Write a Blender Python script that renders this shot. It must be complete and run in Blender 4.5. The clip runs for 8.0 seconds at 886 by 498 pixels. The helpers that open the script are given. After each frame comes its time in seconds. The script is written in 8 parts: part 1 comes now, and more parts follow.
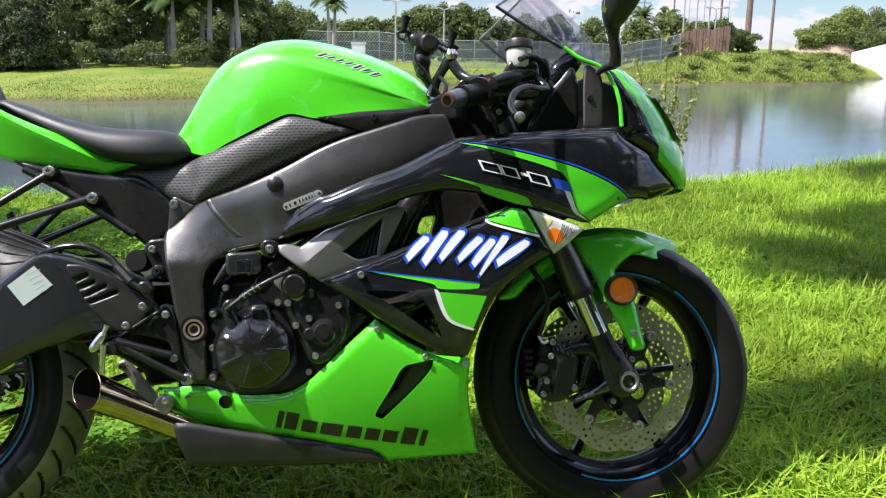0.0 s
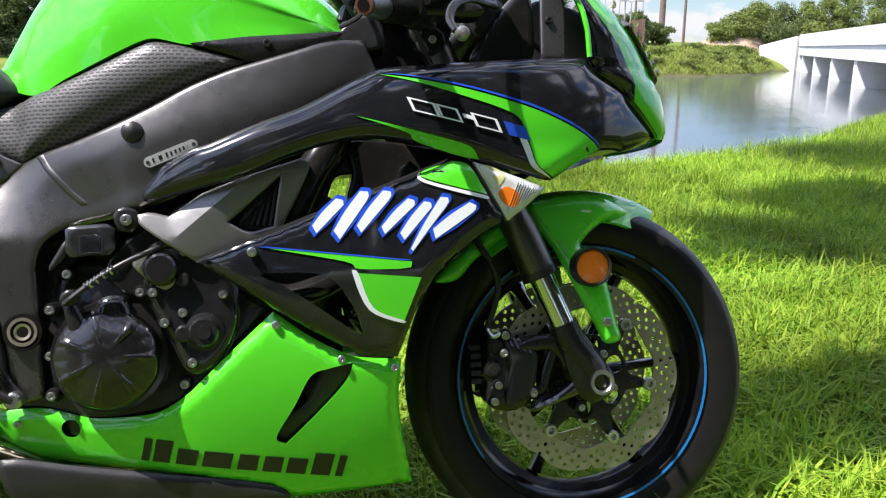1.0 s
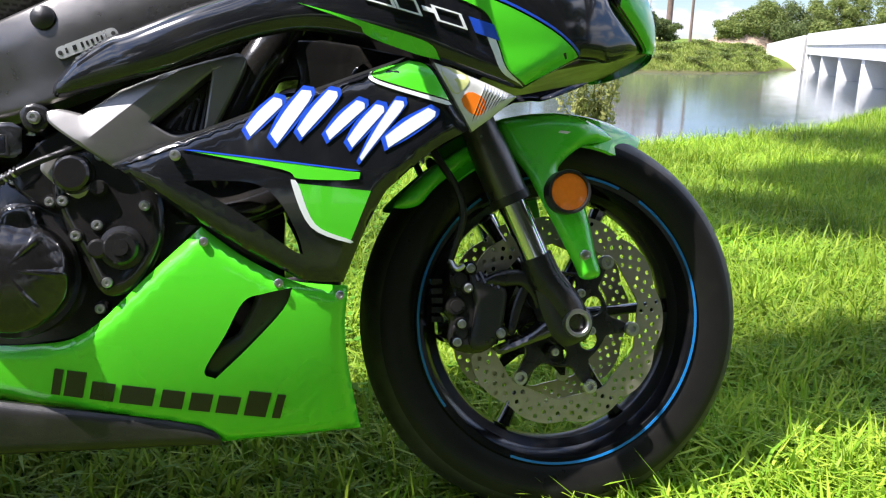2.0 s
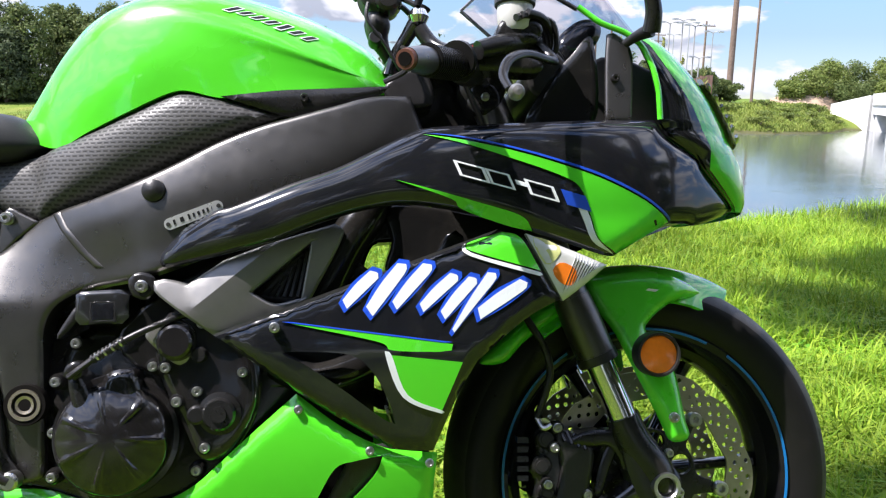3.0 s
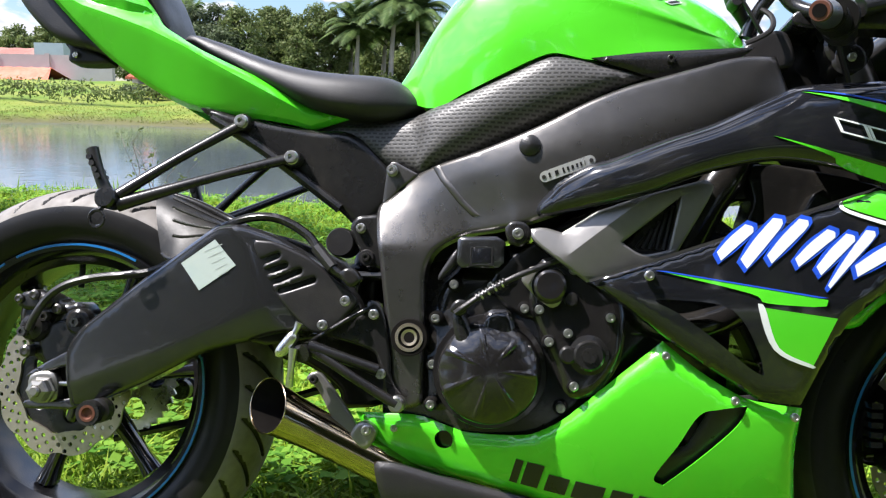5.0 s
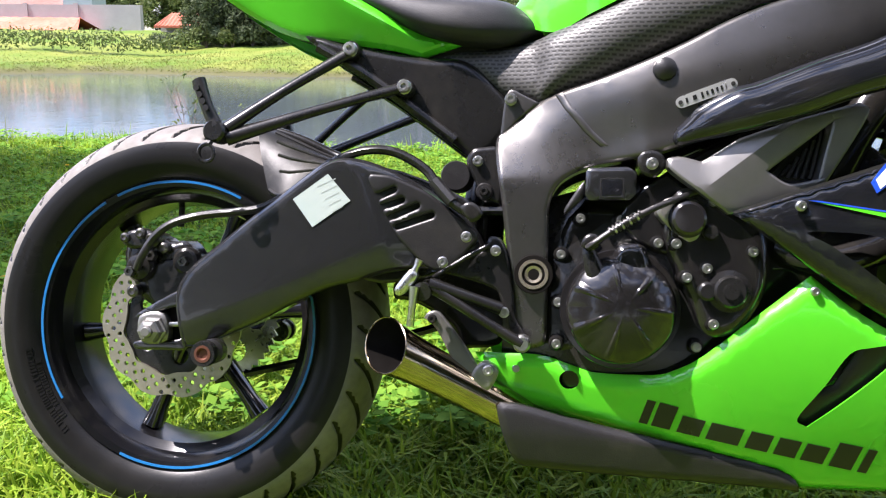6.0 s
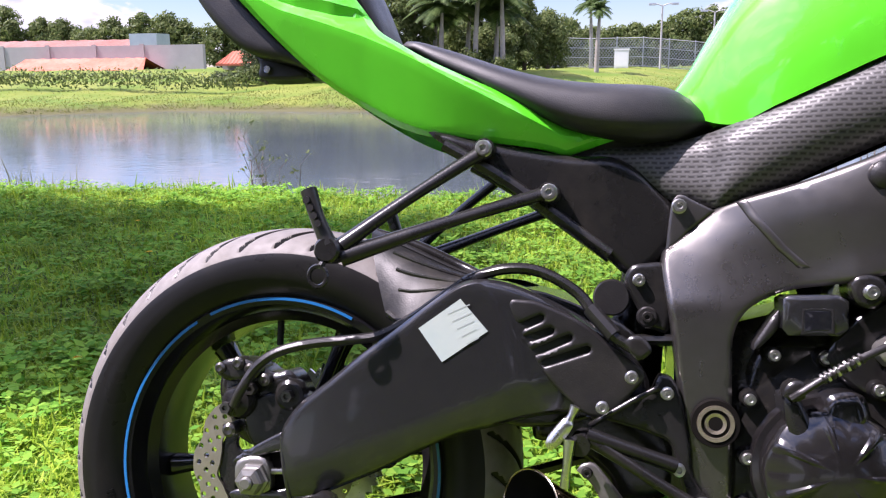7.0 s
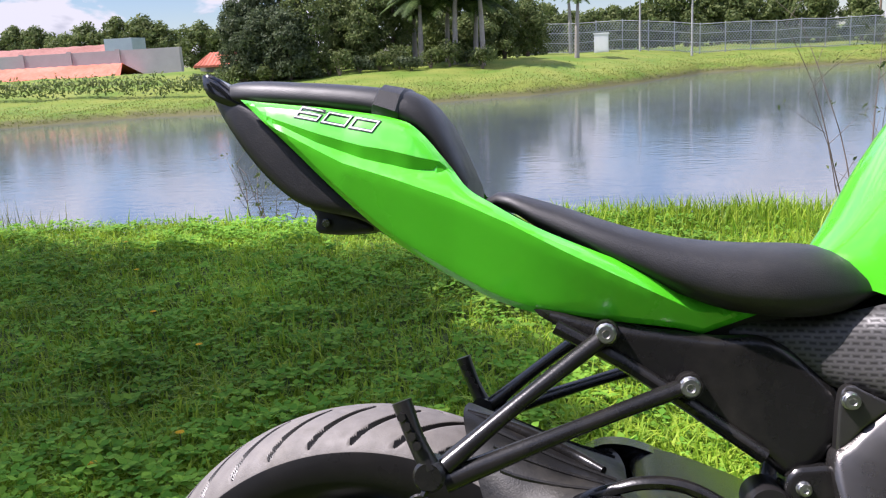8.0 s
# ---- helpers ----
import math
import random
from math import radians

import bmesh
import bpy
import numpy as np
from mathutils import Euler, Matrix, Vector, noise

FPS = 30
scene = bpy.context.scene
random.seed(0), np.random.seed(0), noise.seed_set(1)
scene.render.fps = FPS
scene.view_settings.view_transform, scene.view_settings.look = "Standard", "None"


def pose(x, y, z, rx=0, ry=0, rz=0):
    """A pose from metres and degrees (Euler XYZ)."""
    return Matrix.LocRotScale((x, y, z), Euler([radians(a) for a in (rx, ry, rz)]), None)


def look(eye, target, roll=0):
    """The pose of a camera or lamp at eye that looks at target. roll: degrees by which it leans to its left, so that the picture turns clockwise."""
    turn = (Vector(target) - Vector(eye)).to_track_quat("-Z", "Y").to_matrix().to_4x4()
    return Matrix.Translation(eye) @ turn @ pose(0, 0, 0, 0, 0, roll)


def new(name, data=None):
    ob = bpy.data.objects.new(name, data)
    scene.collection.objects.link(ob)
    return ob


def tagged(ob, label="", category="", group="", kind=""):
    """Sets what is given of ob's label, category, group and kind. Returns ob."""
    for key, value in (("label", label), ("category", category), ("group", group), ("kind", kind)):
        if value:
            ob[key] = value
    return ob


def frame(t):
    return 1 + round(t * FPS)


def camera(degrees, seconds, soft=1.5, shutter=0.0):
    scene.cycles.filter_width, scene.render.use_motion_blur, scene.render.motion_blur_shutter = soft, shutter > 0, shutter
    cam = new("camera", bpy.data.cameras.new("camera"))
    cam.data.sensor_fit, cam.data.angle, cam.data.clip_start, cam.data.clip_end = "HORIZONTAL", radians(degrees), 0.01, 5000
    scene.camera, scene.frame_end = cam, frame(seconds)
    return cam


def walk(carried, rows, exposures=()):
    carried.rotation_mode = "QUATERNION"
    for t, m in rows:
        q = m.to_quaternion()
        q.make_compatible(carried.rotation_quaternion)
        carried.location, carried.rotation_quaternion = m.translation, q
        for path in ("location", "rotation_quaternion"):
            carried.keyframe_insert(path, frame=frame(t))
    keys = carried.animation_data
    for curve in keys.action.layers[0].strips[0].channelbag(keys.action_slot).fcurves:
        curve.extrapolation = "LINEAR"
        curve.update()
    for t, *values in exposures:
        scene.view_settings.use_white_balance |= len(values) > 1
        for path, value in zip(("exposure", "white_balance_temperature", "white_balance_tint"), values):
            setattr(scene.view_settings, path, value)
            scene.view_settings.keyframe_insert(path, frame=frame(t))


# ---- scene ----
cam = camera(55.23, 8.0, soft=1.2)
# seconds, eye x, y, z, yaw, pitch, roll
ROWS = [
    (0, 0.8750, -1.6254, 0.9618, -5.121, -12.885, -0.564),
    (0.5, 0.8929, -1.4419, 0.9130, -7.339, -12.775, -0.524),
    (1, 0.9139, -1.2570, 0.8379, -10.405, -13.277, -0.725),
    (1.2, 0.9340, -1.2167, 0.7918, -11.448, -13.769, -0.926),
    (2.3, 1.0072, -1.1367, 0.7006, -9.021, -13.590, -2.014),
    (2.5, 0.9944, -1.1277, 0.7473, -8.277, -12.589, -1.836),
    (3, 0.9539, -1.1244, 0.8471, -6.092, -10.026, -1.804),
    (3.5, 0.8840, -1.1380, 0.9090, -3.130, -8.480, -2.000),
    (4, 0.8178, -1.1661, 0.9007, 1.763, -7.635, -1.561),
    (4.5, 0.7586, -1.1874, 0.8432, 4.782, -8.109, -1.750),
    (5, 0.7076, -1.1907, 0.7920, 6.267, -10.656, -1.575),
    (5.2, 0.6926, -1.1861, 0.7705, 6.578, -11.766, -1.286),
    (6.3, 0.5221, -1.1263, 0.7596, 9.066, -14.433, -0.431),
    (6.5, 0.4930, -1.0946, 0.7707, 9.872, -13.974, -0.204),
    (7, 0.4266, -0.9577, 0.8361, 11.645, -12.278, 0.589),
    (7.5, 0.3659, -0.8485, 0.9261, 12.360, -11.767, 1.856),
    (8, 0.2627, -0.7647, 1.0200, 10.191, -13.033, 3.063),
]
EXPOSURES = [(0, 1.08, 6150, 16), (1.0, 1.12, 6150, 17), (2.5, 1.37, 6080, 17), (3.5, 0.91, 6180, 17), (4.0, 0.70, 6350, 14), (4.5, 0.77, 6400, 14), (5.0, 1.34, 6180, 15), (6.5, 1.61, 6200, 28), (7.0, 1.35, 6080, 33), (8.0, 0.97, 6080, 24)]
walk(cam, [(t, pose(x, y, z, 90 + pitch, roll, yaw)) for t, x, y, z, yaw, pitch, roll in ROWS], EXPOSURES)
from mathutils import geometry

# ---------------------------------------------------------------- light
SUN_ELEV, SUN_ROT = 59.0, 258.0      # degrees; rotation 0: the sun stands over +y, growing towards +x
world = bpy.data.worlds.new("sky")
scene.world = world
world.use_nodes = True
wn, wl = world.node_tree.nodes, world.node_tree.links
wn.clear()
w_out = wn.new("ShaderNodeOutputWorld")
w_bg = wn.new("ShaderNodeBackground")
w_sky = wn.new("ShaderNodeTexSky")
w_sky.sky_type = "NISHITA"
w_sky.sun_disc = False
w_sky.sun_elevation, w_sky.sun_rotation = radians(SUN_ELEV), radians(SUN_ROT)
w_sky.air_density, w_sky.dust_density, w_sky.ozone_density = 1.0, 0.05, 3.0
w_co = wn.new("ShaderNodeTexCoord")
w_map = wn.new("ShaderNodeMapping")
w_map.inputs["Scale"].default_value = (1.0, 1.0, 2.3)
w_no = wn.new("ShaderNodeTexNoise")
w_no.inputs["Scale"].default_value = 7.6
w_no.inputs["Distortion"].default_value = 0.25
w_no.inputs["Detail"].default_value = 9.0
w_no.inputs["Roughness"].default_value = 0.52
w_ra = wn.new("ShaderNodeValToRGB")
w_ra.color_ramp.elements[0].position, w_ra.color_ramp.elements[1].position = 0.488, 0.528
# the same clouds a little higher up: where they are thicker, the part below is a grey base
w_up = wn.new("ShaderNodeVectorMath")
w_up.operation = "ADD"
w_up.inputs[1].default_value = (0, 0, 0.055)
w_no2 = wn.new("ShaderNodeTexNoise")
w_no2.inputs["Scale"].default_value = 7.6
w_no2.inputs["Distortion"].default_value = 0.25
w_no2.inputs["Detail"].default_value = 4.0
w_no2.inputs["Roughness"].default_value = 0.52
w_diff = wn.new("ShaderNodeMath")
w_diff.operation = "SUBTRACT"
w_fit = wn.new("ShaderNodeMapRange")
w_fit.inputs["From Min"].default_value, w_fit.inputs["From Max"].default_value = -0.10, 0.10
w_ra2 = wn.new("ShaderNodeValToRGB")
w_ra2.color_ramp.elements[0].position, w_ra2.color_ramp.elements[1].position = 0.15, 0.62
w_ra2.color_ramp.elements[0].color = (3.2, 3.45, 3.9, 1)
w_ra2.color_ramp.elements[1].color = (6.1, 6.15, 6.3, 1)
w_mix = wn.new("ShaderNodeMix")
w_mix.data_type = "RGBA"
wl.new(w_co.outputs["Generated"], w_map.inputs["Vector"])
wl.new(w_map.outputs["Vector"], w_no.inputs["Vector"])
wl.new(w_map.outputs["Vector"], w_up.inputs[0])
wl.new(w_up.outputs["Vector"], w_no2.inputs["Vector"])
wl.new(w_no.outputs["Fac"], w_ra.inputs["Fac"])
wl.new(w_no.outputs["Fac"], w_diff.inputs[0])
wl.new(w_no2.outputs["Fac"], w_diff.inputs[1])
wl.new(w_diff.outputs["Value"], w_fit.inputs["Value"])
wl.new(w_fit.outputs["Result"], w_ra2.inputs["Fac"])
wl.new(w_ra.outputs["Color"], w_mix.inputs["Factor"])
w_deep = wn.new("ShaderNodeVectorMath")
w_deep.operation = "MULTIPLY"
w_deep.inputs[1].default_value = (0.72, 0.76, 0.82)
wl.new(w_sky.outputs["Color"], w_deep.inputs[0])
wl.new(w_deep.outputs["Vector"], w_mix.inputs["A"])
wl.new(w_ra2.outputs["Color"], w_mix.inputs["B"])
# the haze near the horizon is duller than the clouds overhead
w_sep = wn.new("ShaderNodeSeparateXYZ")
w_rise = wn.new("ShaderNodeMapRange")
w_rise.inputs["From Min"].default_value, w_rise.inputs["From Max"].default_value = 0.08, 0.45
w_rise.inputs["To Min"].default_value, w_rise.inputs["To Max"].default_value = 0.72, 1.9
w_gain = wn.new("ShaderNodeVectorMath")
w_gain.operation = "SCALE"
wl.new(w_co.outputs["Generated"], w_sep.inputs["Vector"])
wl.new(w_sep.outputs["Z"], w_rise.inputs["Value"])
wl.new(w_mix.outputs["Result"], w_gain.inputs[0])
wl.new(w_rise.outputs["Result"], w_gain.inputs["Scale"])
wl.new(w_gain.outputs["Vector"], w_bg.inputs["Color"])
w_bg.inputs["Strength"].default_value = 0.10
wl.new(w_bg.outputs["Background"], w_out.inputs["Surface"])

sun_data = bpy.data.lights.new("sun", "SUN")
sun_data.energy, sun_data.angle, sun_data.color = 5.0, radians(0.55), (1.0, 0.95, 0.87)
sun = new("sun", sun_data)
sun_way = Vector((math.sin(radians(SUN_ROT)) * math.cos(radians(SUN_ELEV)), math.cos(radians(SUN_ROT)) * math.cos(radians(SUN_ELEV)), math.sin(radians(SUN_ELEV))))
sun.matrix_world = look(sun_way * 60, (0, 0, 0))


# ---------------------------------------------------------------- materials
def material(name, color, rough=0.5, metal=0.0, coat=0.0, vary=0.15, scale=40.0, bump=0.0, bump_scale=200.0, color2=None, spec=0.5, random_amount=0.0, dirt=0.0, dirt_color=(0.25, 0.22, 0.17), island=False):
    """Principled surface with colour variation at two scales, fine relief and roughness wear."""
    m = bpy.data.materials.new(name)
    m.use_nodes = True
    n, l = m.node_tree.nodes, m.node_tree.links
    b = n["Principled BSDF"]
    b.inputs["Metallic"].default_value = metal
    b.inputs["Coat Weight"].default_value = coat
    b.inputs["Coat Roughness"].default_value = 0.04
    b.inputs["Specular IOR Level"].default_value = spec
    co = n.new("ShaderNodeTexCoord")
    n1 = n.new("ShaderNodeTexNoise")
    n1.inputs["Scale"].default_value, n1.inputs["Detail"].default_value = scale, 6
    n2 = n.new("ShaderNodeTexNoise")
    n2.inputs["Scale"].default_value, n2.inputs["Detail"].default_value = scale * 0.13, 3
    l.new(co.outputs["Object"], n1.inputs["Vector"])
    l.new(co.outputs["Object"], n2.inputs["Vector"])
    add = n.new("ShaderNodeMath")
    add.operation = "ADD"
    l.new(n1.outputs["Fac"], add.inputs[0])
    l.new(n2.outputs["Fac"], add.inputs[1])
    rng = n.new("ShaderNodeMapRange")
    rng.inputs["From Min"].default_value, rng.inputs["From Max"].default_value = 0.7, 1.3
    l.new(add.outputs[0], rng.inputs["Value"])
    mix = n.new("ShaderNodeMix")
    mix.data_type = "RGBA"
    c2 = color2 or tuple(c * (1 - vary) for c in color)
    mix.inputs["A"].default_value, mix.inputs["B"].default_value = (*color, 1), (*c2, 1)
    l.new(rng.outputs["Result"], mix.inputs["Factor"])
    last = mix.outputs["Result"]
    if random_amount:
        src = n.new("ShaderNodeNewGeometry") if island else n.new("ShaderNodeObjectInfo")
        hsv = n.new("ShaderNodeHueSaturation")
        r2 = n.new("ShaderNodeMapRange")
        r2.inputs["To Min"].default_value, r2.inputs["To Max"].default_value = 1 - random_amount, 1 + random_amount
        l.new(src.outputs["Random Per Island" if island else "Random"], r2.inputs["Value"])
        l.new(r2.outputs["Result"], hsv.inputs["Value"])
        l.new(last, hsv.inputs["Color"])
        last = hsv.outputs["Color"]
    if dirt:
        n3 = n.new("ShaderNodeTexNoise")
        n3.inputs["Scale"].default_value, n3.inputs["Detail"].default_value, n3.inputs["Roughness"].default_value = 14, 9, 0.7
        l.new(co.outputs["Object"], n3.inputs["Vector"])
        r3 = n.new("ShaderNodeMapRange")
        r3.inputs["From Min"].default_value, r3.inputs["From Max"].default_value, r3.inputs["To Max"].default_value = 0.48, 0.75, dirt
        l.new(n3.outputs["Fac"], r3.inputs["Value"])
        m3 = n.new("ShaderNodeMix")
        m3.data_type = "RGBA"
        m3.inputs["B"].default_value = (*dirt_color, 1)
        l.new(r3.outputs["Result"], m3.inputs["Factor"])
        l.new(last, m3.inputs["A"])
        last = m3.outputs["Result"]
    l.new(last, b.inputs["Base Color"])
    rr = n.new("ShaderNodeMapRange")
    rr.inputs["From Min"].default_value, rr.inputs["From Max"].default_value = 0.6, 1.4
    rr.inputs["To Min"].default_value, rr.inputs["To Max"].default_value = max(0.02, rough * 0.75), min(1, rough * 1.25)
    l.new(add.outputs[0], rr.inputs["Value"])
    l.new(rr.outputs["Result"], b.inputs["Roughness"])
    if bump:
        nb = n.new("ShaderNodeTexNoise")
        nb.inputs["Scale"].default_value, nb.inputs["Detail"].default_value = bump_scale, 4
        l.new(co.outputs["Object"], nb.inputs["Vector"])
        bp = n.new("ShaderNodeBump")
        bp.inputs["Strength"].default_value, bp.inputs["Distance"].default_value = bump, 0.002
        l.new(nb.outputs["Fac"], bp.inputs["Height"])
        l.new(bp.outputs["Normal"], b.inputs["Normal"])
    return m


GREEN = material("lime_paint", (0.080, 0.60, 0.015), 0.26, coat=0.8, spec=0.5, vary=0.06, scale=6, bump=0.02, bump_scale=30)
BLACK_GLOSS = material("black_gloss_paint", (0.010, 0.0105, 0.013), 0.10, coat=0.35, vary=0.3, scale=9, bump=0.015, bump_scale=30, dirt=0.05)
BLACK_MATT = material("black_plastic", (0.017, 0.016, 0.016), 0.36, spec=0.42, vary=0.3, scale=30, bump=0.15, bump_scale=500, dirt=0.06)
BLACK_SATIN = material("black_satin_metal", (0.013, 0.0125, 0.012), 0.25, spec=0.4, vary=0.3, scale=25, bump=0.08, bump_scale=300, dirt=0.06)
DARK = material("engine_black", (0.011, 0.0105, 0.010), 0.17, vary=0.4, scale=25, bump=0.08, bump_scale=240, dirt=0.06, spec=0.5)
COVER = material("polished_black_cover", (0.012, 0.011, 0.011), 0.17, vary=0.3, scale=20, bump=0.03, bump_scale=120, dirt=0.04, spec=0.5, coat=0.3)
GUNMETAL = material("gunmetal_paint", (0.120, 0.114, 0.108), 0.31, metal=0.85, vary=0.14, scale=60, bump=0.04, bump_scale=700, dirt=0.06)
SWING = material("dark_grey_paint", (0.060, 0.060, 0.062), 0.22, metal=0.75, coat=0.5, vary=0.2, scale=20, bump=0.03, bump_scale=400, dirt=0.08)
RUBBER = material("rubber", (0.011, 0.0105, 0.010), 0.32, vary=0.3, scale=30, bump=0.05, bump_scale=300, dirt=0.02, spec=0.2)
TREAD = material("worn_tread", (0.165, 0.150, 0.135), 0.62, vary=0.3, scale=60, bump=0.25, bump_scale=500, dirt=0.25)
TREAD_FRONT = material("black_tread", (0.020, 0.0195, 0.019), 0.55, vary=0.3, scale=60, bump=0.15, bump_scale=500, dirt=0.08)
VINYL = material("black_vinyl", (0.016, 0.016, 0.017), 0.46, vary=0.25, scale=25, bump=0.2, bump_scale=700, dirt=0.05)
BLUE = material("blue_tape", (0.010, 0.155, 0.42), 0.35, vary=0.12, scale=30)
BLUE_INK = material("blue_ink", (0.02, 0.08, 0.55), 0.3, vary=0.1, scale=20, coat=0.4)
WHITE_INK = material("white_ink", (0.74, 0.76, 0.76), 0.3, vary=0.06, scale=20, coat=0.4)
BLACK_INK = material("black_ink", (0.012, 0.012, 0.012), 0.3, vary=0.1, scale=20)
RIM = material("black_rim_paint", (0.006, 0.006, 0.007), 0.20, spec=0.38, vary=0.3, scale=12, dirt=0.05)
CHROME = material("chrome", (0.75, 0.75, 0.74), 0.13, metal=1.0, vary=0.08, scale=30)
STEEL = material("zinc_steel", (0.68, 0.67, 0.64), 0.30, metal=1.0, vary=0.25, scale=90, dirt=0.15)
NUT = material("stained_nut", (0.60, 0.52, 0.40), 0.34, metal=0.9, vary=0.25, scale=120, dirt=0.3, dirt_color=(0.12, 0.08, 0.05))
DISC = material("brake_disc_steel", (0.43, 0.385, 0.31), 0.34, metal=0.8, vary=0.2, scale=90, dirt=0.2)
EXHAUST = material("heated_steel", (0.56, 0.48, 0.36), 0.13, metal=1.0, color2=(0.40, 0.31, 0.18), scale=18, dirt=0.25, dirt_color=(0.10, 0.06, 0.03))
AMBER = material("amber_lens", (0.85, 0.20, 0.012), 0.2, vary=0.15, scale=160, coat=0.6)
CLEAR_LENS = material("ribbed_clear_lens", (0.62, 0.62, 0.58), 0.12, vary=0.3, scale=50, coat=0.8)
SILVER = material("silver_plate", (0.62, 0.62, 0.60), 0.3, metal=0.6, vary=0.1, scale=50)
DUSTY = material("dusty_plastic", (0.012, 0.012, 0.012), 0.46, vary=0.4, scale=40, bump=0.2, bump_scale=500, dirt=0.35, dirt_color=(0.12, 0.11, 0.09), spec=0.3)
ALLOY = material("dull_alloy", (0.30, 0.29, 0.27), 0.42, metal=0.8, vary=0.2, scale=90, dirt=0.3, dirt_color=(0.10, 0.08, 0.06))
PAPER = material("sticker_paper", (0.40, 0.45, 0.41), 0.5, vary=0.15, scale=40, color2=(0.34, 0.41, 0.39))
STICKER_INK = material("faded_print", (0.31, 0.35, 0.325), 0.5, vary=0.2, scale=60)
COPPER = material("rusty_ring", (0.16, 0.06, 0.035), 0.5, metal=0.5, vary=0.3, scale=200)
# soot of the exhaust bore; elsewhere near-black painted for the shade in gaps
SOOT_SHADE = material("soot_and_shade", (0.008, 0.007, 0.006), 0.8, vary=0.3, scale=40, spec=0.05)
RED = material("red_switch", (0.5, 0.012, 0.015), 0.35)
FLUID = material("fluid_pot", (0.52, 0.51, 0.47), 0.3, vary=0.1, scale=30)
SMOKE = bpy.data.materials.new("smoked_glass")
SMOKE.use_nodes = True
sn, sl = SMOKE.node_tree.nodes, SMOKE.node_tree.links
s_tr, s_gl, s_mx = sn.new("ShaderNodeBsdfTransparent"), sn.new("ShaderNodeBsdfGlossy"), sn.new("ShaderNodeMixShader")
s_tr.inputs["Color"].default_value = (0.86, 0.85, 0.87, 1)
s_gl.inputs["Roughness"].default_value = 0.04
s_mx.inputs["Fac"].default_value = 0.06
sl.new(s_tr.outputs["BSDF"], s_mx.inputs[1])
sl.new(s_gl.outputs["BSDF"], s_mx.inputs[2])
sl.new(s_mx.outputs["Shader"], sn["Material Output"].inputs["Surface"])
SCREEN_EDGE = material("screen_edge", (0.16, 0.15, 0.17), 0.3, vary=0.1)
CAST = material("cast_alloy", (0.18, 0.174, 0.165), 0.36, metal=0.6, vary=0.1, scale=80, bump=0.05, bump_scale=800)


def pad_material():
    """Moulded rubber with rows of short sunken dashes, their shade put into the colour."""
    m = material("dimpled_rubber", (0.076, 0.074, 0.072), 0.44, vary=0.25, scale=40, dirt=0.10)
    n, l = m.node_tree.nodes, m.node_tree.links
    b = n["Principled BSDF"]
    co = n.new("ShaderNodeTexCoord")
    mp = n.new("ShaderNodeMapping")
    mp.inputs["Rotation"].default_value = (radians(90), 0, 0)
    wob = n.new("ShaderNodeTexNoise")
    wob.inputs["Scale"].default_value = 30.0
    off = n.new("ShaderNodeVectorMath")
    off.operation = "MULTIPLY_ADD"
    off.inputs[1].default_value = (0.004, 0.004, 0.004)
    br = n.new("ShaderNodeTexBrick")
    br.offset = 0.5
    br.inputs["Scale"].default_value = 1.0
    br.inputs["Brick Width"].default_value, br.inputs["Row Height"].default_value = 0.0096, 0.0058
    br.inputs["Mortar Size"].default_value, br.inputs["Mortar Smooth"].default_value = 0.0032, 0.9
    l.new(co.outputs["Object"], mp.inputs["Vector"])
    l.new(mp.outputs["Vector"], wob.inputs["Vector"])
    l.new(wob.outputs["Color"], off.inputs[0])
    l.new(mp.outputs["Vector"], off.inputs[2])
    l.new(off.outputs["Vector"], br.inputs["Vector"])
    old = b.inputs["Base Color"].links[0].from_socket
    # the pits' shade is painted in: darker colour here, less gloss below
    pit_shade = n.new("ShaderNodeMix")
    pit_shade.data_type = "RGBA"
    pit_shade.inputs["A"].default_value = (0.026, 0.025, 0.024, 1)
    l.new(br.outputs["Fac"], pit_shade.inputs["Factor"])
    l.new(old, pit_shade.inputs["B"])
    l.new(pit_shade.outputs["Result"], b.inputs["Base Color"])
    gloss = n.new("ShaderNodeMapRange")
    gloss.inputs["To Min"].default_value, gloss.inputs["To Max"].default_value = 0.15, 0.38
    l.new(br.outputs["Fac"], gloss.inputs["Value"])
    l.new(gloss.outputs["Result"], b.inputs["Specular IOR Level"])
    bp = n.new("ShaderNodeBump")
    bp.inputs["Strength"].default_value, bp.inputs["Distance"].default_value = 0.22, 0.0012
    l.new(br.outputs["Fac"], bp.inputs["Height"])
    l.new(bp.outputs["Normal"], b.inputs["Normal"])
    return m


PAD = pad_material()


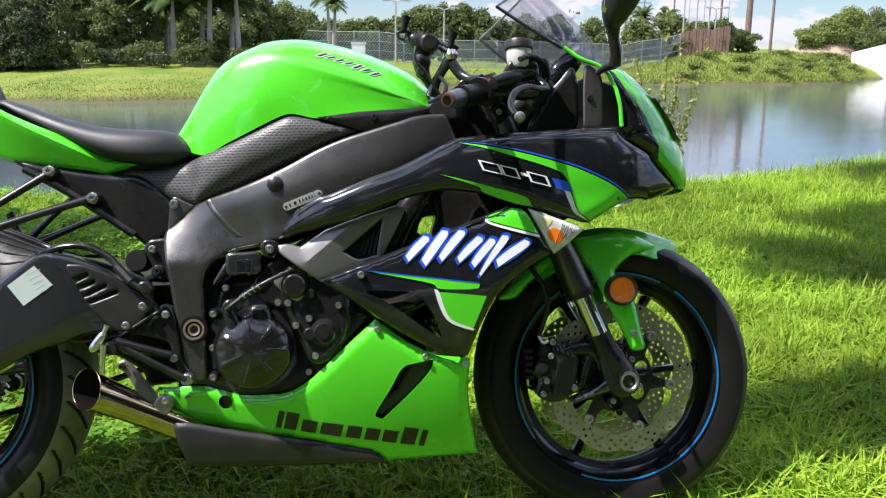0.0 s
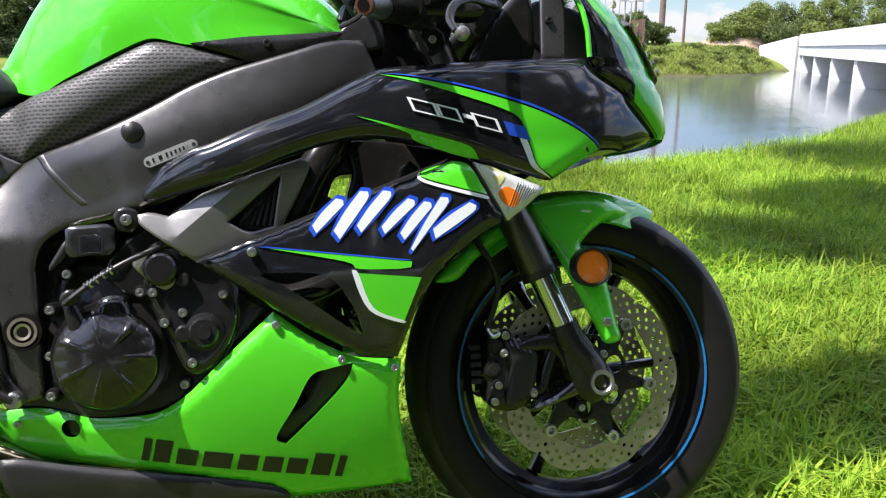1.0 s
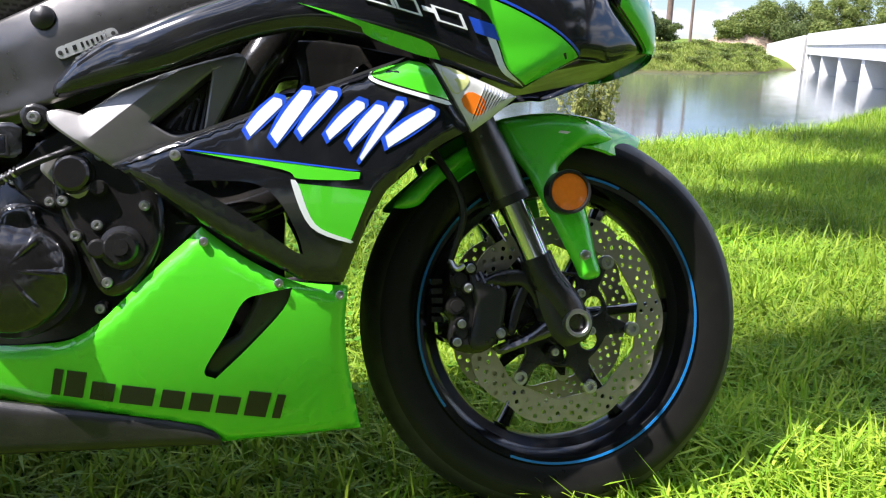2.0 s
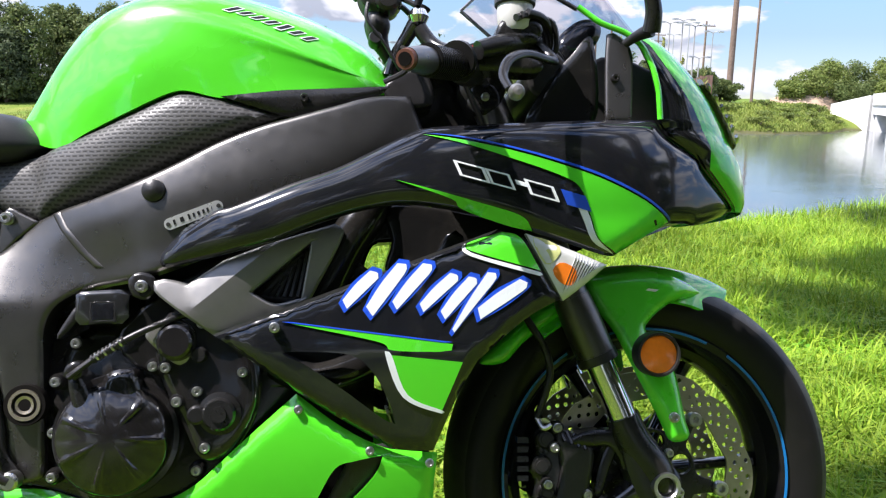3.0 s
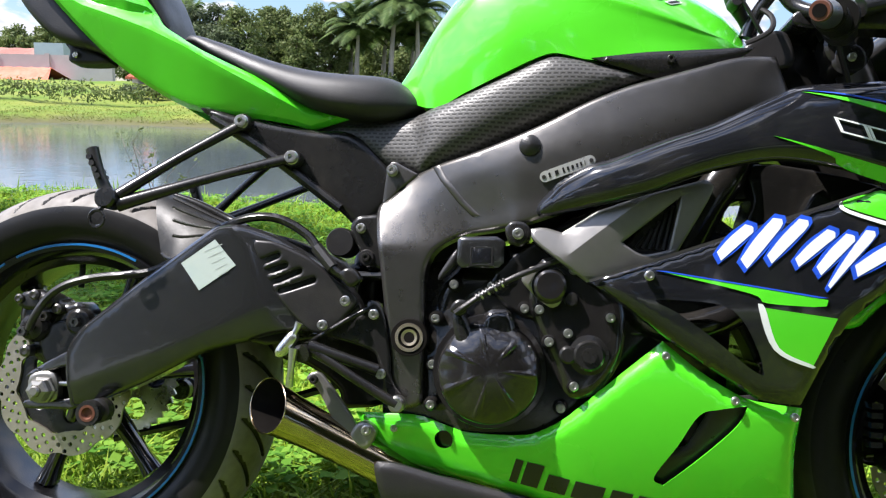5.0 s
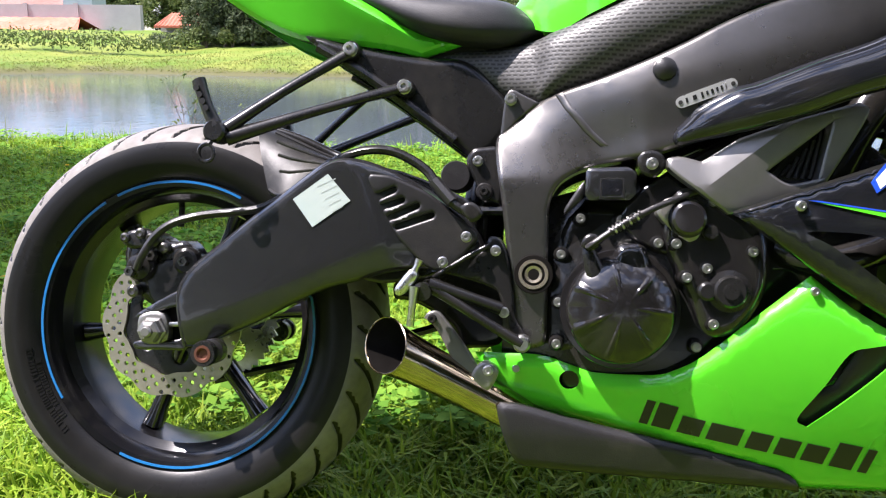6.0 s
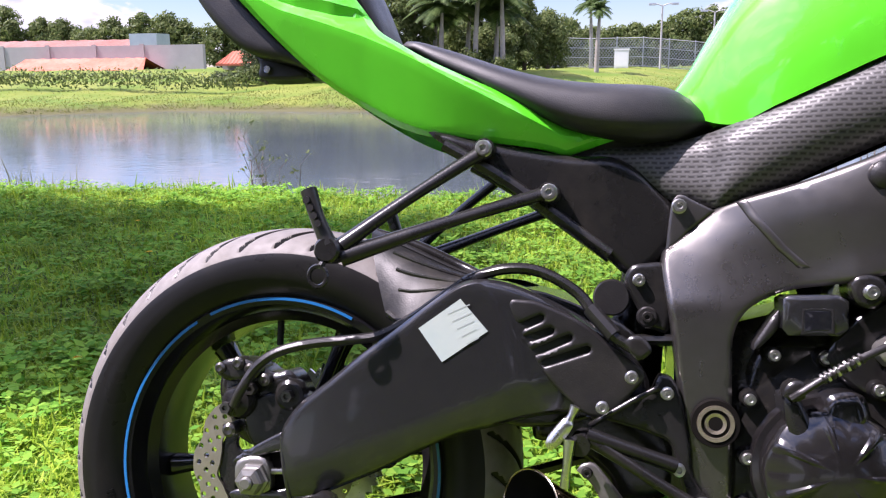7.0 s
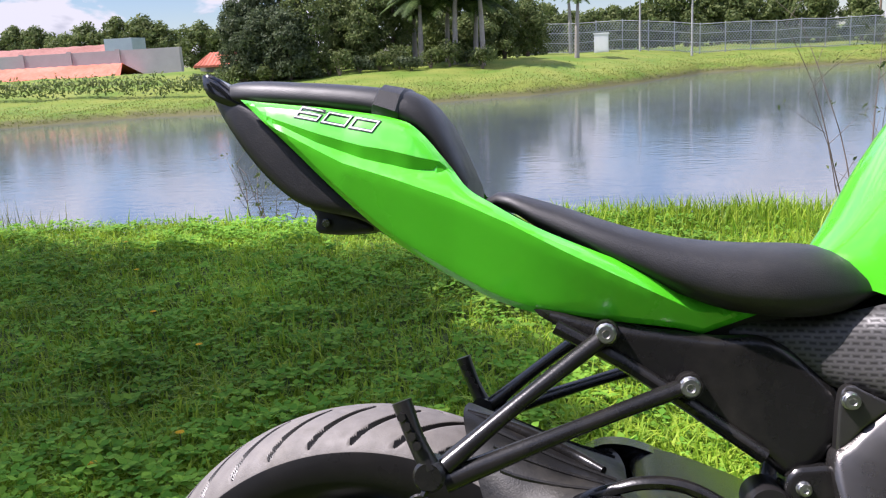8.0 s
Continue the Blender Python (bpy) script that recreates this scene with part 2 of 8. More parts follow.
def leafy(name, color, color2, rough=0.55, through_light=0.4, amount=0.35):
    """Thin leaves: diffuse, a little gloss, light let through, each leaf of its own tone."""
    m = bpy.data.materials.new(name)
    m.use_nodes = True
    n, l = m.node_tree.nodes, m.node_tree.links
    b = n["Principled BSDF"]
    geo = n.new("ShaderNodeNewGeometry")
    ramp = n.new("ShaderNodeMix")
    ramp.data_type = "RGBA"
    ramp.inputs["A"].default_value, ramp.inputs["B"].default_value = (*color, 1), (*color2, 1)
    l.new(geo.outputs["Random Per Island"], ramp.inputs["Factor"])
    co = n.new("ShaderNodeTexCoord")
    no = n.new("ShaderNodeTexNoise")
    no.inputs["Scale"].default_value, no.inputs["Detail"].default_value = 0.9, 5
    l.new(co.outputs["Object"], no.inputs["Vector"])
    mr = n.new("ShaderNodeMapRange")
    mr.inputs["From Min"].default_value, mr.inputs["From Max"].default_value = 0.3, 0.7
    mr.inputs["To Min"].default_value, mr.inputs["To Max"].default_value = 1 - amount, 1 + amount
    l.new(no.outputs["Fac"], mr.inputs["Value"])
    hsv = n.new("ShaderNodeHueSaturation")
    l.new(ramp.outputs["Result"], hsv.inputs["Color"])
    l.new(mr.outputs["Result"], hsv.inputs["Value"])
    l.new(hsv.outputs["Color"], b.inputs["Base Color"])
    b.inputs["Roughness"].default_value = rough
    b.inputs["Specular IOR Level"].default_value = 0.15
    tr = n.new("ShaderNodeBsdfTranslucent")
    l.new(hsv.outputs["Color"], tr.inputs["Color"])
    mx = n.new("ShaderNodeMixShader")
    mx.inputs["Fac"].default_value = through_light
    l.new(b.outputs["BSDF"], mx.inputs[1])
    l.new(tr.outputs["BSDF"], mx.inputs[2])
    l.new(mx.outputs["Shader"], n["Material Output"].inputs["Surface"])
    return m


GRASS = leafy("grass_blades", (0.135, 0.275, 0.014), (0.33, 0.43, 0.040), 0.5, 0.4, 0.42)
LEAF_DARK = leafy("dark_leaves", (0.044, 0.066, 0.028), (0.097, 0.121, 0.056))
LEAF_MID = leafy("green_leaves", (0.068, 0.106, 0.028), (0.149, 0.175, 0.057))
LEAF_PALM = leafy("palm_leaves", (0.042, 0.080, 0.020), (0.095, 0.135, 0.040))
WEED = leafy("clover_leaves", (0.070, 0.20, 0.016), (0.19, 0.34, 0.035), 0.85, 0.35, 0.4)
BANK = leafy("bank_blades", (0.112, 0.160, 0.026), (0.215, 0.215, 0.058), 0.6, 0.3, 0.3)
MOUND = leafy("mound_blades", (0.15, 0.22, 0.035), (0.26, 0.29, 0.07), 0.6, 0.35, 0.35)
LEAF_BRIGHT = leafy("bright_leaves", (0.105, 0.155, 0.032), (0.215, 0.245, 0.065))
REED = leafy("reeds", (0.13, 0.19, 0.05), (0.25, 0.24, 0.10))
STRAW = leafy("straw_leaves", (0.24, 0.28, 0.075), (0.40, 0.38, 0.14), 0.6, 0.4, 0.2)
PETAL = leafy("yellow_petals", (0.75, 0.52, 0.02), (0.80, 0.45, 0.02), 0.5, 0.3, 0.1)
BARK = material("bark", (0.17, 0.13, 0.10), 0.85, vary=0.4, scale=6, bump=0.6, bump_scale=30)
PALM_BARK = material("palm_bark", (0.30, 0.27, 0.23), 0.85, vary=0.3, scale=5, bump=0.5, bump_scale=20)
CONCRETE = material("pale_concrete", (0.74, 0.73, 0.70), 0.75, vary=0.15, scale=1.5, dirt=0.25, bump=0.2, bump_scale=20)
STUCCO = material("grey_stucco", (0.33, 0.32, 0.31), 0.85, vary=0.15, scale=1.2, dirt=0.25)
ROOF = material("red_tiles", (0.42, 0.10, 0.045), 0.7, vary=0.3, scale=4, random_amount=0.2)
ROOF_OLD = material("brown_tiles", (0.25, 0.10, 0.07), 0.8, vary=0.3, scale=4, random_amount=0.2)
GALV = material("galvanised_steel", (0.42, 0.43, 0.43), 0.5, metal=0.4, vary=0.15, scale=4)
WOODPOLE = material("weathered_pole", (0.20, 0.14, 0.10), 0.8, vary=0.35, scale=5, bump=0.3, bump_scale=25)
FENCE_WOOD = material("red_brown_boards", (0.30, 0.17, 0.12), 0.8, vary=0.3, scale=3, bump=0.3, bump_scale=20, random_amount=0.15)
EARTH = material("bare_earth", (0.42, 0.30, 0.20), 0.9, vary=0.35, scale=1.5, bump=0.6, bump_scale=8)
WHITE_PAINT = material("white_paint", (0.75, 0.75, 0.72), 0.5, vary=0.08, scale=4)
POLE_PAINT = material("dull_white_paint", (0.36, 0.35, 0.33), 0.55, vary=0.2, scale=3)
COURT = material("court_wall", (0.30, 0.36, 0.36), 0.8, vary=0.15, scale=2)


# ---------------------------------------------------------------- mesh helpers
def mesh_ob(name, verts, faces, mat, parent=None, label="", smooth=38.0, fix=True):
    me = bpy.data.meshes.new(name)
    me.from_pydata([tuple(v) for v in verts], [], faces)
    if fix:
        bm = bmesh.new()
        bm.from_mesh(me)
        bmesh.ops.recalc_face_normals(bm, faces=bm.faces)
        bm.to_mesh(me)
        bm.free()
    for mm in (mat if isinstance(mat, (list, tuple)) else [mat]):
        me.materials.append(mm)
    me.polygons.foreach_set("use_smooth", [True] * len(me.polygons))
    me.set_sharp_from_angle(angle=radians(smooth))
    ob = new(name, me)
    ob.parent = parent
    if label:
        tagged(ob, label)
    return ob


def spline(pts, n=6, closed=False):
    """Catmull-Rom through points of any size; a point with a True at its end stays a sharp corner."""
    p = [np.array([c for c in q if c is not True], float) for q in pts]
    sharp = [q[-1] is True for q in pts]
    count, out = len(p), []
    for i in range(count if closed else count - 1):
        a, b = p[i], p[(i + 1) % count]
        before = p[i - 1] if (closed or i > 0) else a
        after = p[(i + 2) % count] if (closed or i + 2 < count) else b
        ta = (b - a) if sharp[i] else (b - before) / 2
        tb = (b - a) if sharp[(i + 1) % count] else (after - a) / 2
        for k in range(n):
            s = k / n
            out.append((2 * s**3 - 3 * s**2 + 1) * a + (s**3 - 2 * s**2 + s) * ta + (-2 * s**3 + 3 * s**2) * b + (s**3 - s**2) * tb)
    if not closed:
        out.append(p[-1])
    return out


def resample(poly, step):
    out = []
    for i, a in enumerate(poly):
        b = poly[(i + 1) % len(poly)]
        d = np.linalg.norm(b - a)
        if d < 1e-5:
            continue
        k = max(1, int(round(d / step)))
        out += [a + (b - a) * j / k for j in range(k)]
    slim = [out[0]]
    for q in out[1:]:
        if np.linalg.norm(q - slim[-1]) > step * 0.35:
            slim.append(q)
    if np.linalg.norm(slim[-1] - slim[0]) < step * 0.35:
        slim.pop()
    return slim


def edge_distance(q, loops):
    best = np.full(len(q), 9.0)
    for loop in loops:
        a = np.array(loop)
        b = np.roll(a, -1, axis=0)
        for s, e in zip(a, b):
            d = e - s
            k = np.clip(((q - s) @ d) / max(d @ d, 1e-12), 0, 1)
            best = np.minimum(best, np.linalg.norm(q - (s + k[:, None] * d), axis=1))
    return best


def inside(q, loop):
    a = np.array(loop)
    b = np.roll(a, -1, axis=0)
    up = (a[:, 1] > q[1]) != (b[:, 1] > q[1])
    den = np.where(up, b[:, 1] - a[:, 1], 1)
    return bool(np.count_nonzero(up & (q[0] < (b[:, 0] - a[:, 0]) * (q[1] - a[:, 1]) / den + a[:, 0])) % 2)


def triangles(points, edges, hole_loops):
    """Fill an outline with triangles, leaving the holes open."""
    co, _, tris, _, _, _ = geometry.delaunay_2d_cdt([Vector(q) for q in points], edges, [], 1, 1e-6)
    keep = []
    boxes = [(np.min(h, 0), np.max(h, 0)) for h in hole_loops]
    for t in tris:
        c = np.mean([tuple(co[k]) for k in t], 0)
        if any((lo <= c).all() and (c <= hi).all() and inside(c, h) for h, (lo, hi) in zip(hole_loops, boxes)):
            continue
        keep.append(t)
    return co, keep


class Surface:
    """Depth of a panel over its side view, with its rounded border."""

    def __init__(self, depth, loops, roll, width):
        self.depth, self.loops, self.roll, self.width = depth, loops, roll, width

    def at(self, q):
        q = np.asarray(q, float)
        h = np.array([self.depth(u, w) for u, w in q])
        if self.roll:
            d = edge_distance(q, self.loops)
            h -= self.roll * (1 - np.clip(d / self.width, 0, 1)) ** 2
        return h


def circle(u, w, r, n=20, squash=1.0, turn=0.0):
    return [np.array((u + r * math.cos(turn + 2 * math.pi * k / n), w + squash * r * math.sin(turn + 2 * math.pi * k / n))) for k in range(n)]


def panel(name, pts, depth, mat, parent, label="", holes=(), thick=0.004, step=0.011, roll=0.005, width=0.012, side=1, lift=0.0, n=5, raw=False, smooth=50.0, lines=()):
    """A moulded sheet: its outline in side view, its distance from the middle plane by depth (a function or a Surface), with thickness."""
    loop = resample([np.array(q, float) for q in pts] if raw else spline(pts, n, True), step)
    hole_loops = [resample(h if isinstance(h[0], np.ndarray) else spline(h, n, True), min(step, 0.008)) for h in holes]
    loops = [loop, *hole_loops]
    surf = depth if isinstance(depth, Surface) else Surface(depth, loops, roll, width)
    flat = [q for lp in loops for q in lp]
    edges, at = [], 0
    for lp in loops:
        edges += [(at + k, at + (k + 1) % len(lp)) for k in range(len(lp))]
        at += len(lp)
    box = np.array(loop)
    lo, hi = box.min(0), box.max(0)
    gu, gw = np.meshgrid(np.arange(lo[0] + step / 2, hi[0], step), np.arange(lo[1] + step / 2, hi[1], step))
    gu = gu + (np.arange(gu.shape[0])[:, None] % 2) * step * 0.5
    inner = np.stack([gu.ravel(), gw.ravel()], 1)
    rims, rim_w, creases = [], 0.0, []
    if roll and not isinstance(depth, Surface):
        rim_w = width * 1.15
        for i, lp in enumerate(loops):
            a = np.array(lp)
            t = np.roll(a, -1, 0) - np.roll(a, 1, 0)
            t /= np.maximum(np.linalg.norm(t, axis=1), 1e-9)[:, None]
            area = np.sum(a[:, 0] * np.roll(a[:, 1], -1) - np.roll(a[:, 0], -1) * a[:, 1])
            nrm = np.stack([-t[:, 1], t[:, 0]], 1) * (1 if (area > 0) == (i == 0) else -1)
            for k in (0.3, 0.62, 1.0):
                q = a + nrm * rim_w * k
                good = edge_distance(q, loops) > rim_w * k * 0.93
                rims += [p for p, g in zip(q, good) if g and inside(p, loop)]
    if len(inner):
        inner = inner[edge_distance(inner, loops) > max(step * 0.6, rim_w + step * 0.45)]
    inner = list(inner) + rims
    for line in lines:                         # creases run along edges of the mesh
        pts = [np.array(p) for p in line if inside(p, loop)]
        pts = [p for p in pts if edge_distance(np.array([p]), loops)[0] > 0.003]
        if len(pts) < 2:
            continue
        ln = np.array(pts)
        if inner:
            q = np.array(inner)
            far_off = np.min(np.linalg.norm(q[:, None, :] - ln[None, :, :], axis=2), axis=1) > step * 0.55
            inner = [p for p, k in zip(inner, far_off) if k]
        creases.append(pts)
    for pts in creases:
        at = len(flat)
        flat += pts
        edges += [(at + k, at + k + 1) for k in range(len(pts) - 1)]
    co, tris = triangles(flat + list(inner), edges, hole_loops)
    q = np.array([tuple(c) for c in co])
    h = surf.at(q) + lift
    count = len(q)
    verts = [(u, -side * d, w) for (u, w), d in zip(q, h)] + [(u, -side * (d - thick), w) for (u, w), d in zip(q, h)]
    faces = [tuple(t) for t in tris] + [tuple(count + k for k in reversed(t)) for t in tris]
    seen = {}
    for t in tris:
        for a, b in zip(t, (*t[1:], t[0])):
            seen[(a, b)] = 1
    faces += [(b, a, count + a, count + b) for a, b in seen if (b, a) not in seen]
    return mesh_ob(name, verts, faces, mat, parent, label, smooth), surf


def loft(name, rings, mat, parent, label="", smooth=45.0, ends=True, closed=True):
    k = len(rings[0])
    verts = [v for r in rings for v in r]
    faces = []
    for i in range(len(rings) - 1):
        for j in range(k if closed else k - 1):
            a, b = i * k + j, i * k + (j + 1) % k
            faces.append((a, b, b + k, a + k))
    if ends:
        faces += [tuple(range(k)), tuple(reversed(range((len(rings) - 1) * k, len(rings) * k)))]
    return mesh_ob(name, verts, faces, mat, parent, label, smooth)


def tube(name, pts, r, mat, parent, label="", seg=10, n=5, smooth=45.0, flat=1.0):
    """A round rod or hose through points; r: one radius or one a point."""
    pts = [tuple(q) for q in pts]
    rs = [r] * len(pts) if isinstance(r, (int, float)) else list(r)
    path = spline([(*q, rr) for q, rr in zip(pts, rs)], n)
    c = [Vector(q[:3]) for q in path]
    rings, ref = [], None
    for i, q in enumerate(c):
        d = (c[min(i + 1, len(c) - 1)] - c[max(i - 1, 0)]).normalized()
        if ref is None:
            ref = d.orthogonal().normalized()
        ref = (ref - d * ref.dot(d)).normalized()
        s = d.cross(ref)
        rr = path[i][3]
        rings.append([q + (ref * math.cos(2 * math.pi * k / seg) + s * math.sin(2 * math.pi * k / seg) * flat) * rr for k in range(seg)])
    return loft(name, rings, mat, parent, label, smooth)


def lathe(name, profile, u, w, mat, parent, label="", seg=40, smooth=32.0, side=1, lobes=0, lobe=0.0):
    """Turned about an axis across the bike through (u, w): profile of (radius, distance to the bike's right)."""
    rings = []
    for r, v in profile:
        rings.append([(u + r * math.cos(2 * math.pi * k / seg), -side * v, w + r * math.sin(2 * math.pi * k / seg)) for k in range(seg)])
    verts = [q for ring in rings for q in ring]
    faces = []
    for i in range(len(rings) - 1):
        for j in range(seg):
            a, b = i * seg + j, i * seg + (j + 1) % seg
            faces.append((a, b, b + seg, a + seg))
    closed = profile[0] == profile[-1]
    if not closed:
        if profile[0][0] > 1e-6:
            faces.append(tuple(range(seg)))
        if profile[-1][0] > 1e-6:
            faces.append(tuple(reversed(range((len(rings) - 1) * seg, len(rings) * seg))))
    return mesh_ob(name, verts, faces, mat, parent, label, smooth)


BOLTS = {}


def bolt(u, w, v, r, parent, mat=None, side=1, hexagon=True):
    """Socket-head screw, its mesh shared by all of one size."""
    r = round(r * 0.8, 5)
    key = (r, side, (mat or STEEL).name)
    if key not in BOLTS:
        k = 12
        prof = [(r * 0.36, 0.35 * r), (r * 0.38, 0.85 * r), (r * 0.48, 0.97 * r), (r * 0.86, 0.95 * r), (r, 0.75 * r), (r, 0.0), (r * 1.12, -0.05 * r), (r * 1.12, -0.5 * r)]
        verts, faces = [], []
        for i, (rr, vv) in enumerate(prof):
            verts += [(rr * math.cos(2 * math.pi * j / k), -side * vv, rr * math.sin(2 * math.pi * j / k)) for j in range(k)]
        for i in range(len(prof) - 1):
            faces += [(i * k + j, i * k + (j + 1) % k, (i + 1) * k + (j + 1) % k, (i + 1) * k + j) for j in range(k)]
        faces += [tuple(range(k)), tuple(reversed(range((len(prof) - 1) * k, len(prof) * k)))]
        ob = mesh_ob("bolt", verts, faces, mat or STEEL, parent, smooth=30)
        BOLTS[key] = ob.data
    else:
        ob = new("bolt", BOLTS[key])
        ob.parent = parent
    ob.location = (u, -side * v, w)
    return ob


def slab(name, pts, v0, v1, mat, parent, label="", raw=False, n=4, bevel=0.003, smooth=40.0, side=1, holes=()):
    """A solid plate between two distances to the right, rounded at its rim."""
    return panel(name, pts, lambda u, w: v1, mat, parent, label, holes=holes, thick=v1 - v0, step=0.012, roll=bevel, width=bevel * 1.6, raw=raw, n=n, smooth=smooth, side=side)[0]


def box_mesh(x0, x1, y0, y1, z0, z1):
    v = [(x, y, z) for x in (x0, x1) for y in (y0, y1) for z in (z0, z1)]
    return v, [(0, 1, 3, 2), (4, 6, 7, 5), (0, 4, 5, 1), (2, 3, 7, 6), (0, 2, 6, 4), (1, 5, 7, 3)]


# ---------------------------------------------------------------- the ground, one sheet to the horizon
WATER_Z = -1.2
NEAR_X = (-400, -60, -10, -3, 0, 3.6, 6.2, 8.0, 14, 40, 90, 400)
NEAR_Y = (3.0, 3.5, 4.3, 4.35, 4.45, 4.85, 6.7, 8.6, 13, 27, 40, 60)
FAR_X = (-400, -52, -26.4, -21, -10.7, -2.8, 2.4, 6.9, 23.4, 37.8, 48, 57, 62, 90, 400)
FAR_Y = (26, 29, 32.4, 36.5, 36.1, 40.9, 48.8, 58.9, 65.8, 69, 78, 91, 93, 93, 93)


def far(x, y, z, k=1.35):
    """A place on the far bank, from its bearing as seen at the bike's side."""
    return Vector((0.6 + (x - 0.6) * k, -1 + (y + 1) * k, 0.88 + (z - 0.88) * k))


def ground_z(x, y):
    x, y = np.asarray(x, float), np.asarray(y, float)
    yb, ys = np.interp(x, NEAR_X, NEAR_Y), np.interp(x, FAR_X, FAR_Y)
    bump = 0.012 * np.sin(x * 2.1 + 0.7) * np.sin(y * 1.7) + 0.02 * np.sin(x * 0.7) * np.sin(y * 0.9 + 1) * np.clip((y - 1) / 2, 0, 1)
    near = bump * np.clip((np.abs(y) - 0.4) / 0.8, 0, 1) - 0.62 * np.clip(y - yb + 0.25, 0, 3.6) ** 1.1
    d = y - ys
    left = np.clip((-14 - x) / 8, 0, 1)
    right = np.clip((x - 23.5) / 8, 0, 1) * np.clip((66 - x) / 6, 0, 1) * (1 + 0.14 * np.sin(x * 0.9) * np.sin(y * 0.8) + 0.08 * np.sin(x * 2.3 + y))
    rise = 0.35 * np.clip(d / 1.2, 0, 1) + (1.35 - 0.75 * left) * np.clip(d / 16, 0, 1) ** 0.8 + 1.0 * left * np.clip((d - 8) / 14, 0, 1) + 1.4 * right * np.clip(d / 6, 0, 1)
    shore = WATER_Z - 0.05 + np.where(d > 0, rise + 0.05 * np.sin(x * 1.3) * np.clip(d, 0, 1), 0.25 * np.clip(d, -6, 0))
    return np.where(y < (yb + ys) / 2, np.maximum(near, -2.4), np.maximum(shore, -2.4))


def axis(parts):
    out = []
    for a, b, s in parts:
        out += list(np.arange(a, b, s))
    return np.array(out + [parts[-1][1]])


gx = axis([(-2500, -300, 550), (-300, -60, 30), (-60, -8, 1.5), (-8, 12, 0.2), (12, 60, 1.2), (60, 300, 24), (300, 2500, 550)])
gy = axis([(-2500, -300, 550), (-300, -10, 29), (-10, -1, 1), (-1, 14, 0.2), (14, 95, 1.0), (95, 300, 20), (300, 3500, 400)])
GX, GY = np.meshgrid(gx, gy)
GZ = ground_z(GX, GY)
nx, ny = len(gx), len(gy)
ground_verts = np.stack([GX.ravel(), GY.ravel(), GZ.ravel()], 1)
ground_faces = [(j * nx + i, j * nx + i + 1, (j + 1) * nx + i + 1, (j + 1) * nx + i) for j in range(ny - 1) for i in range(nx - 1)]


def ground_material():
    m = material("turf_soil", (0.034, 0.056, 0.011), 0.95, color2=(0.062, 0.086, 0.019), spec=0.1, scale=3.0, bump=0.7, bump_scale=45)
    n, l = m.node_tree.nodes, m.node_tree.links
    b = n["Principled BSDF"]
    old = b.inputs["Base Color"].links[0].from_socket
    geo = n.new("ShaderNodeNewGeometry")
    sep = n.new("ShaderNodeSeparateXYZ")
    l.new(geo.outputs["Position"], sep.inputs["Vector"])
    # mown grass of the far bank
    no = n.new("ShaderNodeTexNoise")
    no.inputs["Scale"].default_value, no.inputs["Detail"].default_value = 0.35, 8
    l.new(geo.outputs["Position"], no.inputs["Vector"])
    bank = n.new("ShaderNodeValToRGB")
    bank.color_ramp.elements[0].position, bank.color_ramp.elements[0].color = 0.35, (0.085, 0.138, 0.019, 1)
    bank.color_ramp.elements[1].position, bank.color_ramp.elements[1].color = 0.65, (0.155, 0.175, 0.035, 1)
    l.new(no.outputs["Fac"], bank.inputs["Fac"])
    f1 = n.new("ShaderNodeMapRange")
    f1.inputs["From Min"].default_value, f1.inputs["From Max"].default_value = 14, 22
    l.new(sep.outputs["Y"], f1.inputs["Value"])
    m1 = n.new("ShaderNodeMix")
    m1.data_type = "RGBA"
    l.new(f1.outputs["Result"], m1.inputs["Factor"])
    l.new(old, m1.inputs["A"])
    l.new(bank.outputs["Color"], m1.inputs["B"])
    # bare mud at the water's edge
    no2 = n.new("ShaderNodeTexNoise")
    no2.inputs["Scale"].default_value, no2.inputs["Detail"].default_value = 1.2, 5
    l.new(geo.outputs["Position"], no2.inputs["Vector"])
    wob = n.new("ShaderNodeMath")
    wob.operation = "MULTIPLY_ADD"
    wob.inputs[1].default_value, wob.inputs[2].default_value = 0.5, 0.0
    l.new(no2.outputs["Fac"], wob.inputs[0])
    sub = n.new("ShaderNodeMath")
    sub.operation = "SUBTRACT"
    l.new(sep.outputs["Z"], sub.inputs[0])
    l.new(wob.outputs[0], sub.inputs[1])
    f2 = n.new("ShaderNodeMapRange")
    f2.inputs["From Min"].default_value, f2.inputs["From Max"].default_value = WATER_Z + 0.12, WATER_Z - 0.1
    l.new(sub.outputs[0], f2.inputs["Value"])
    m2 = n.new("ShaderNodeMix")
    m2.data_type = "RGBA"
    m2.inputs["B"].default_value = (0.085, 0.082, 0.034, 1)
    l.new(f2.outputs["Result"], m2.inputs["Factor"])
    l.new(m1.outputs["Result"], m2.inputs["A"])
    l.new(m2.outputs["Result"], b.inputs["Base Color"])
    return m


ground = mesh_ob("ground", ground_verts, ground_faces, ground_material(), fix=False, smooth=180)
tagged(ground, "lawn and grassy pond banks running on to the horizon", "ground", kind="structure")


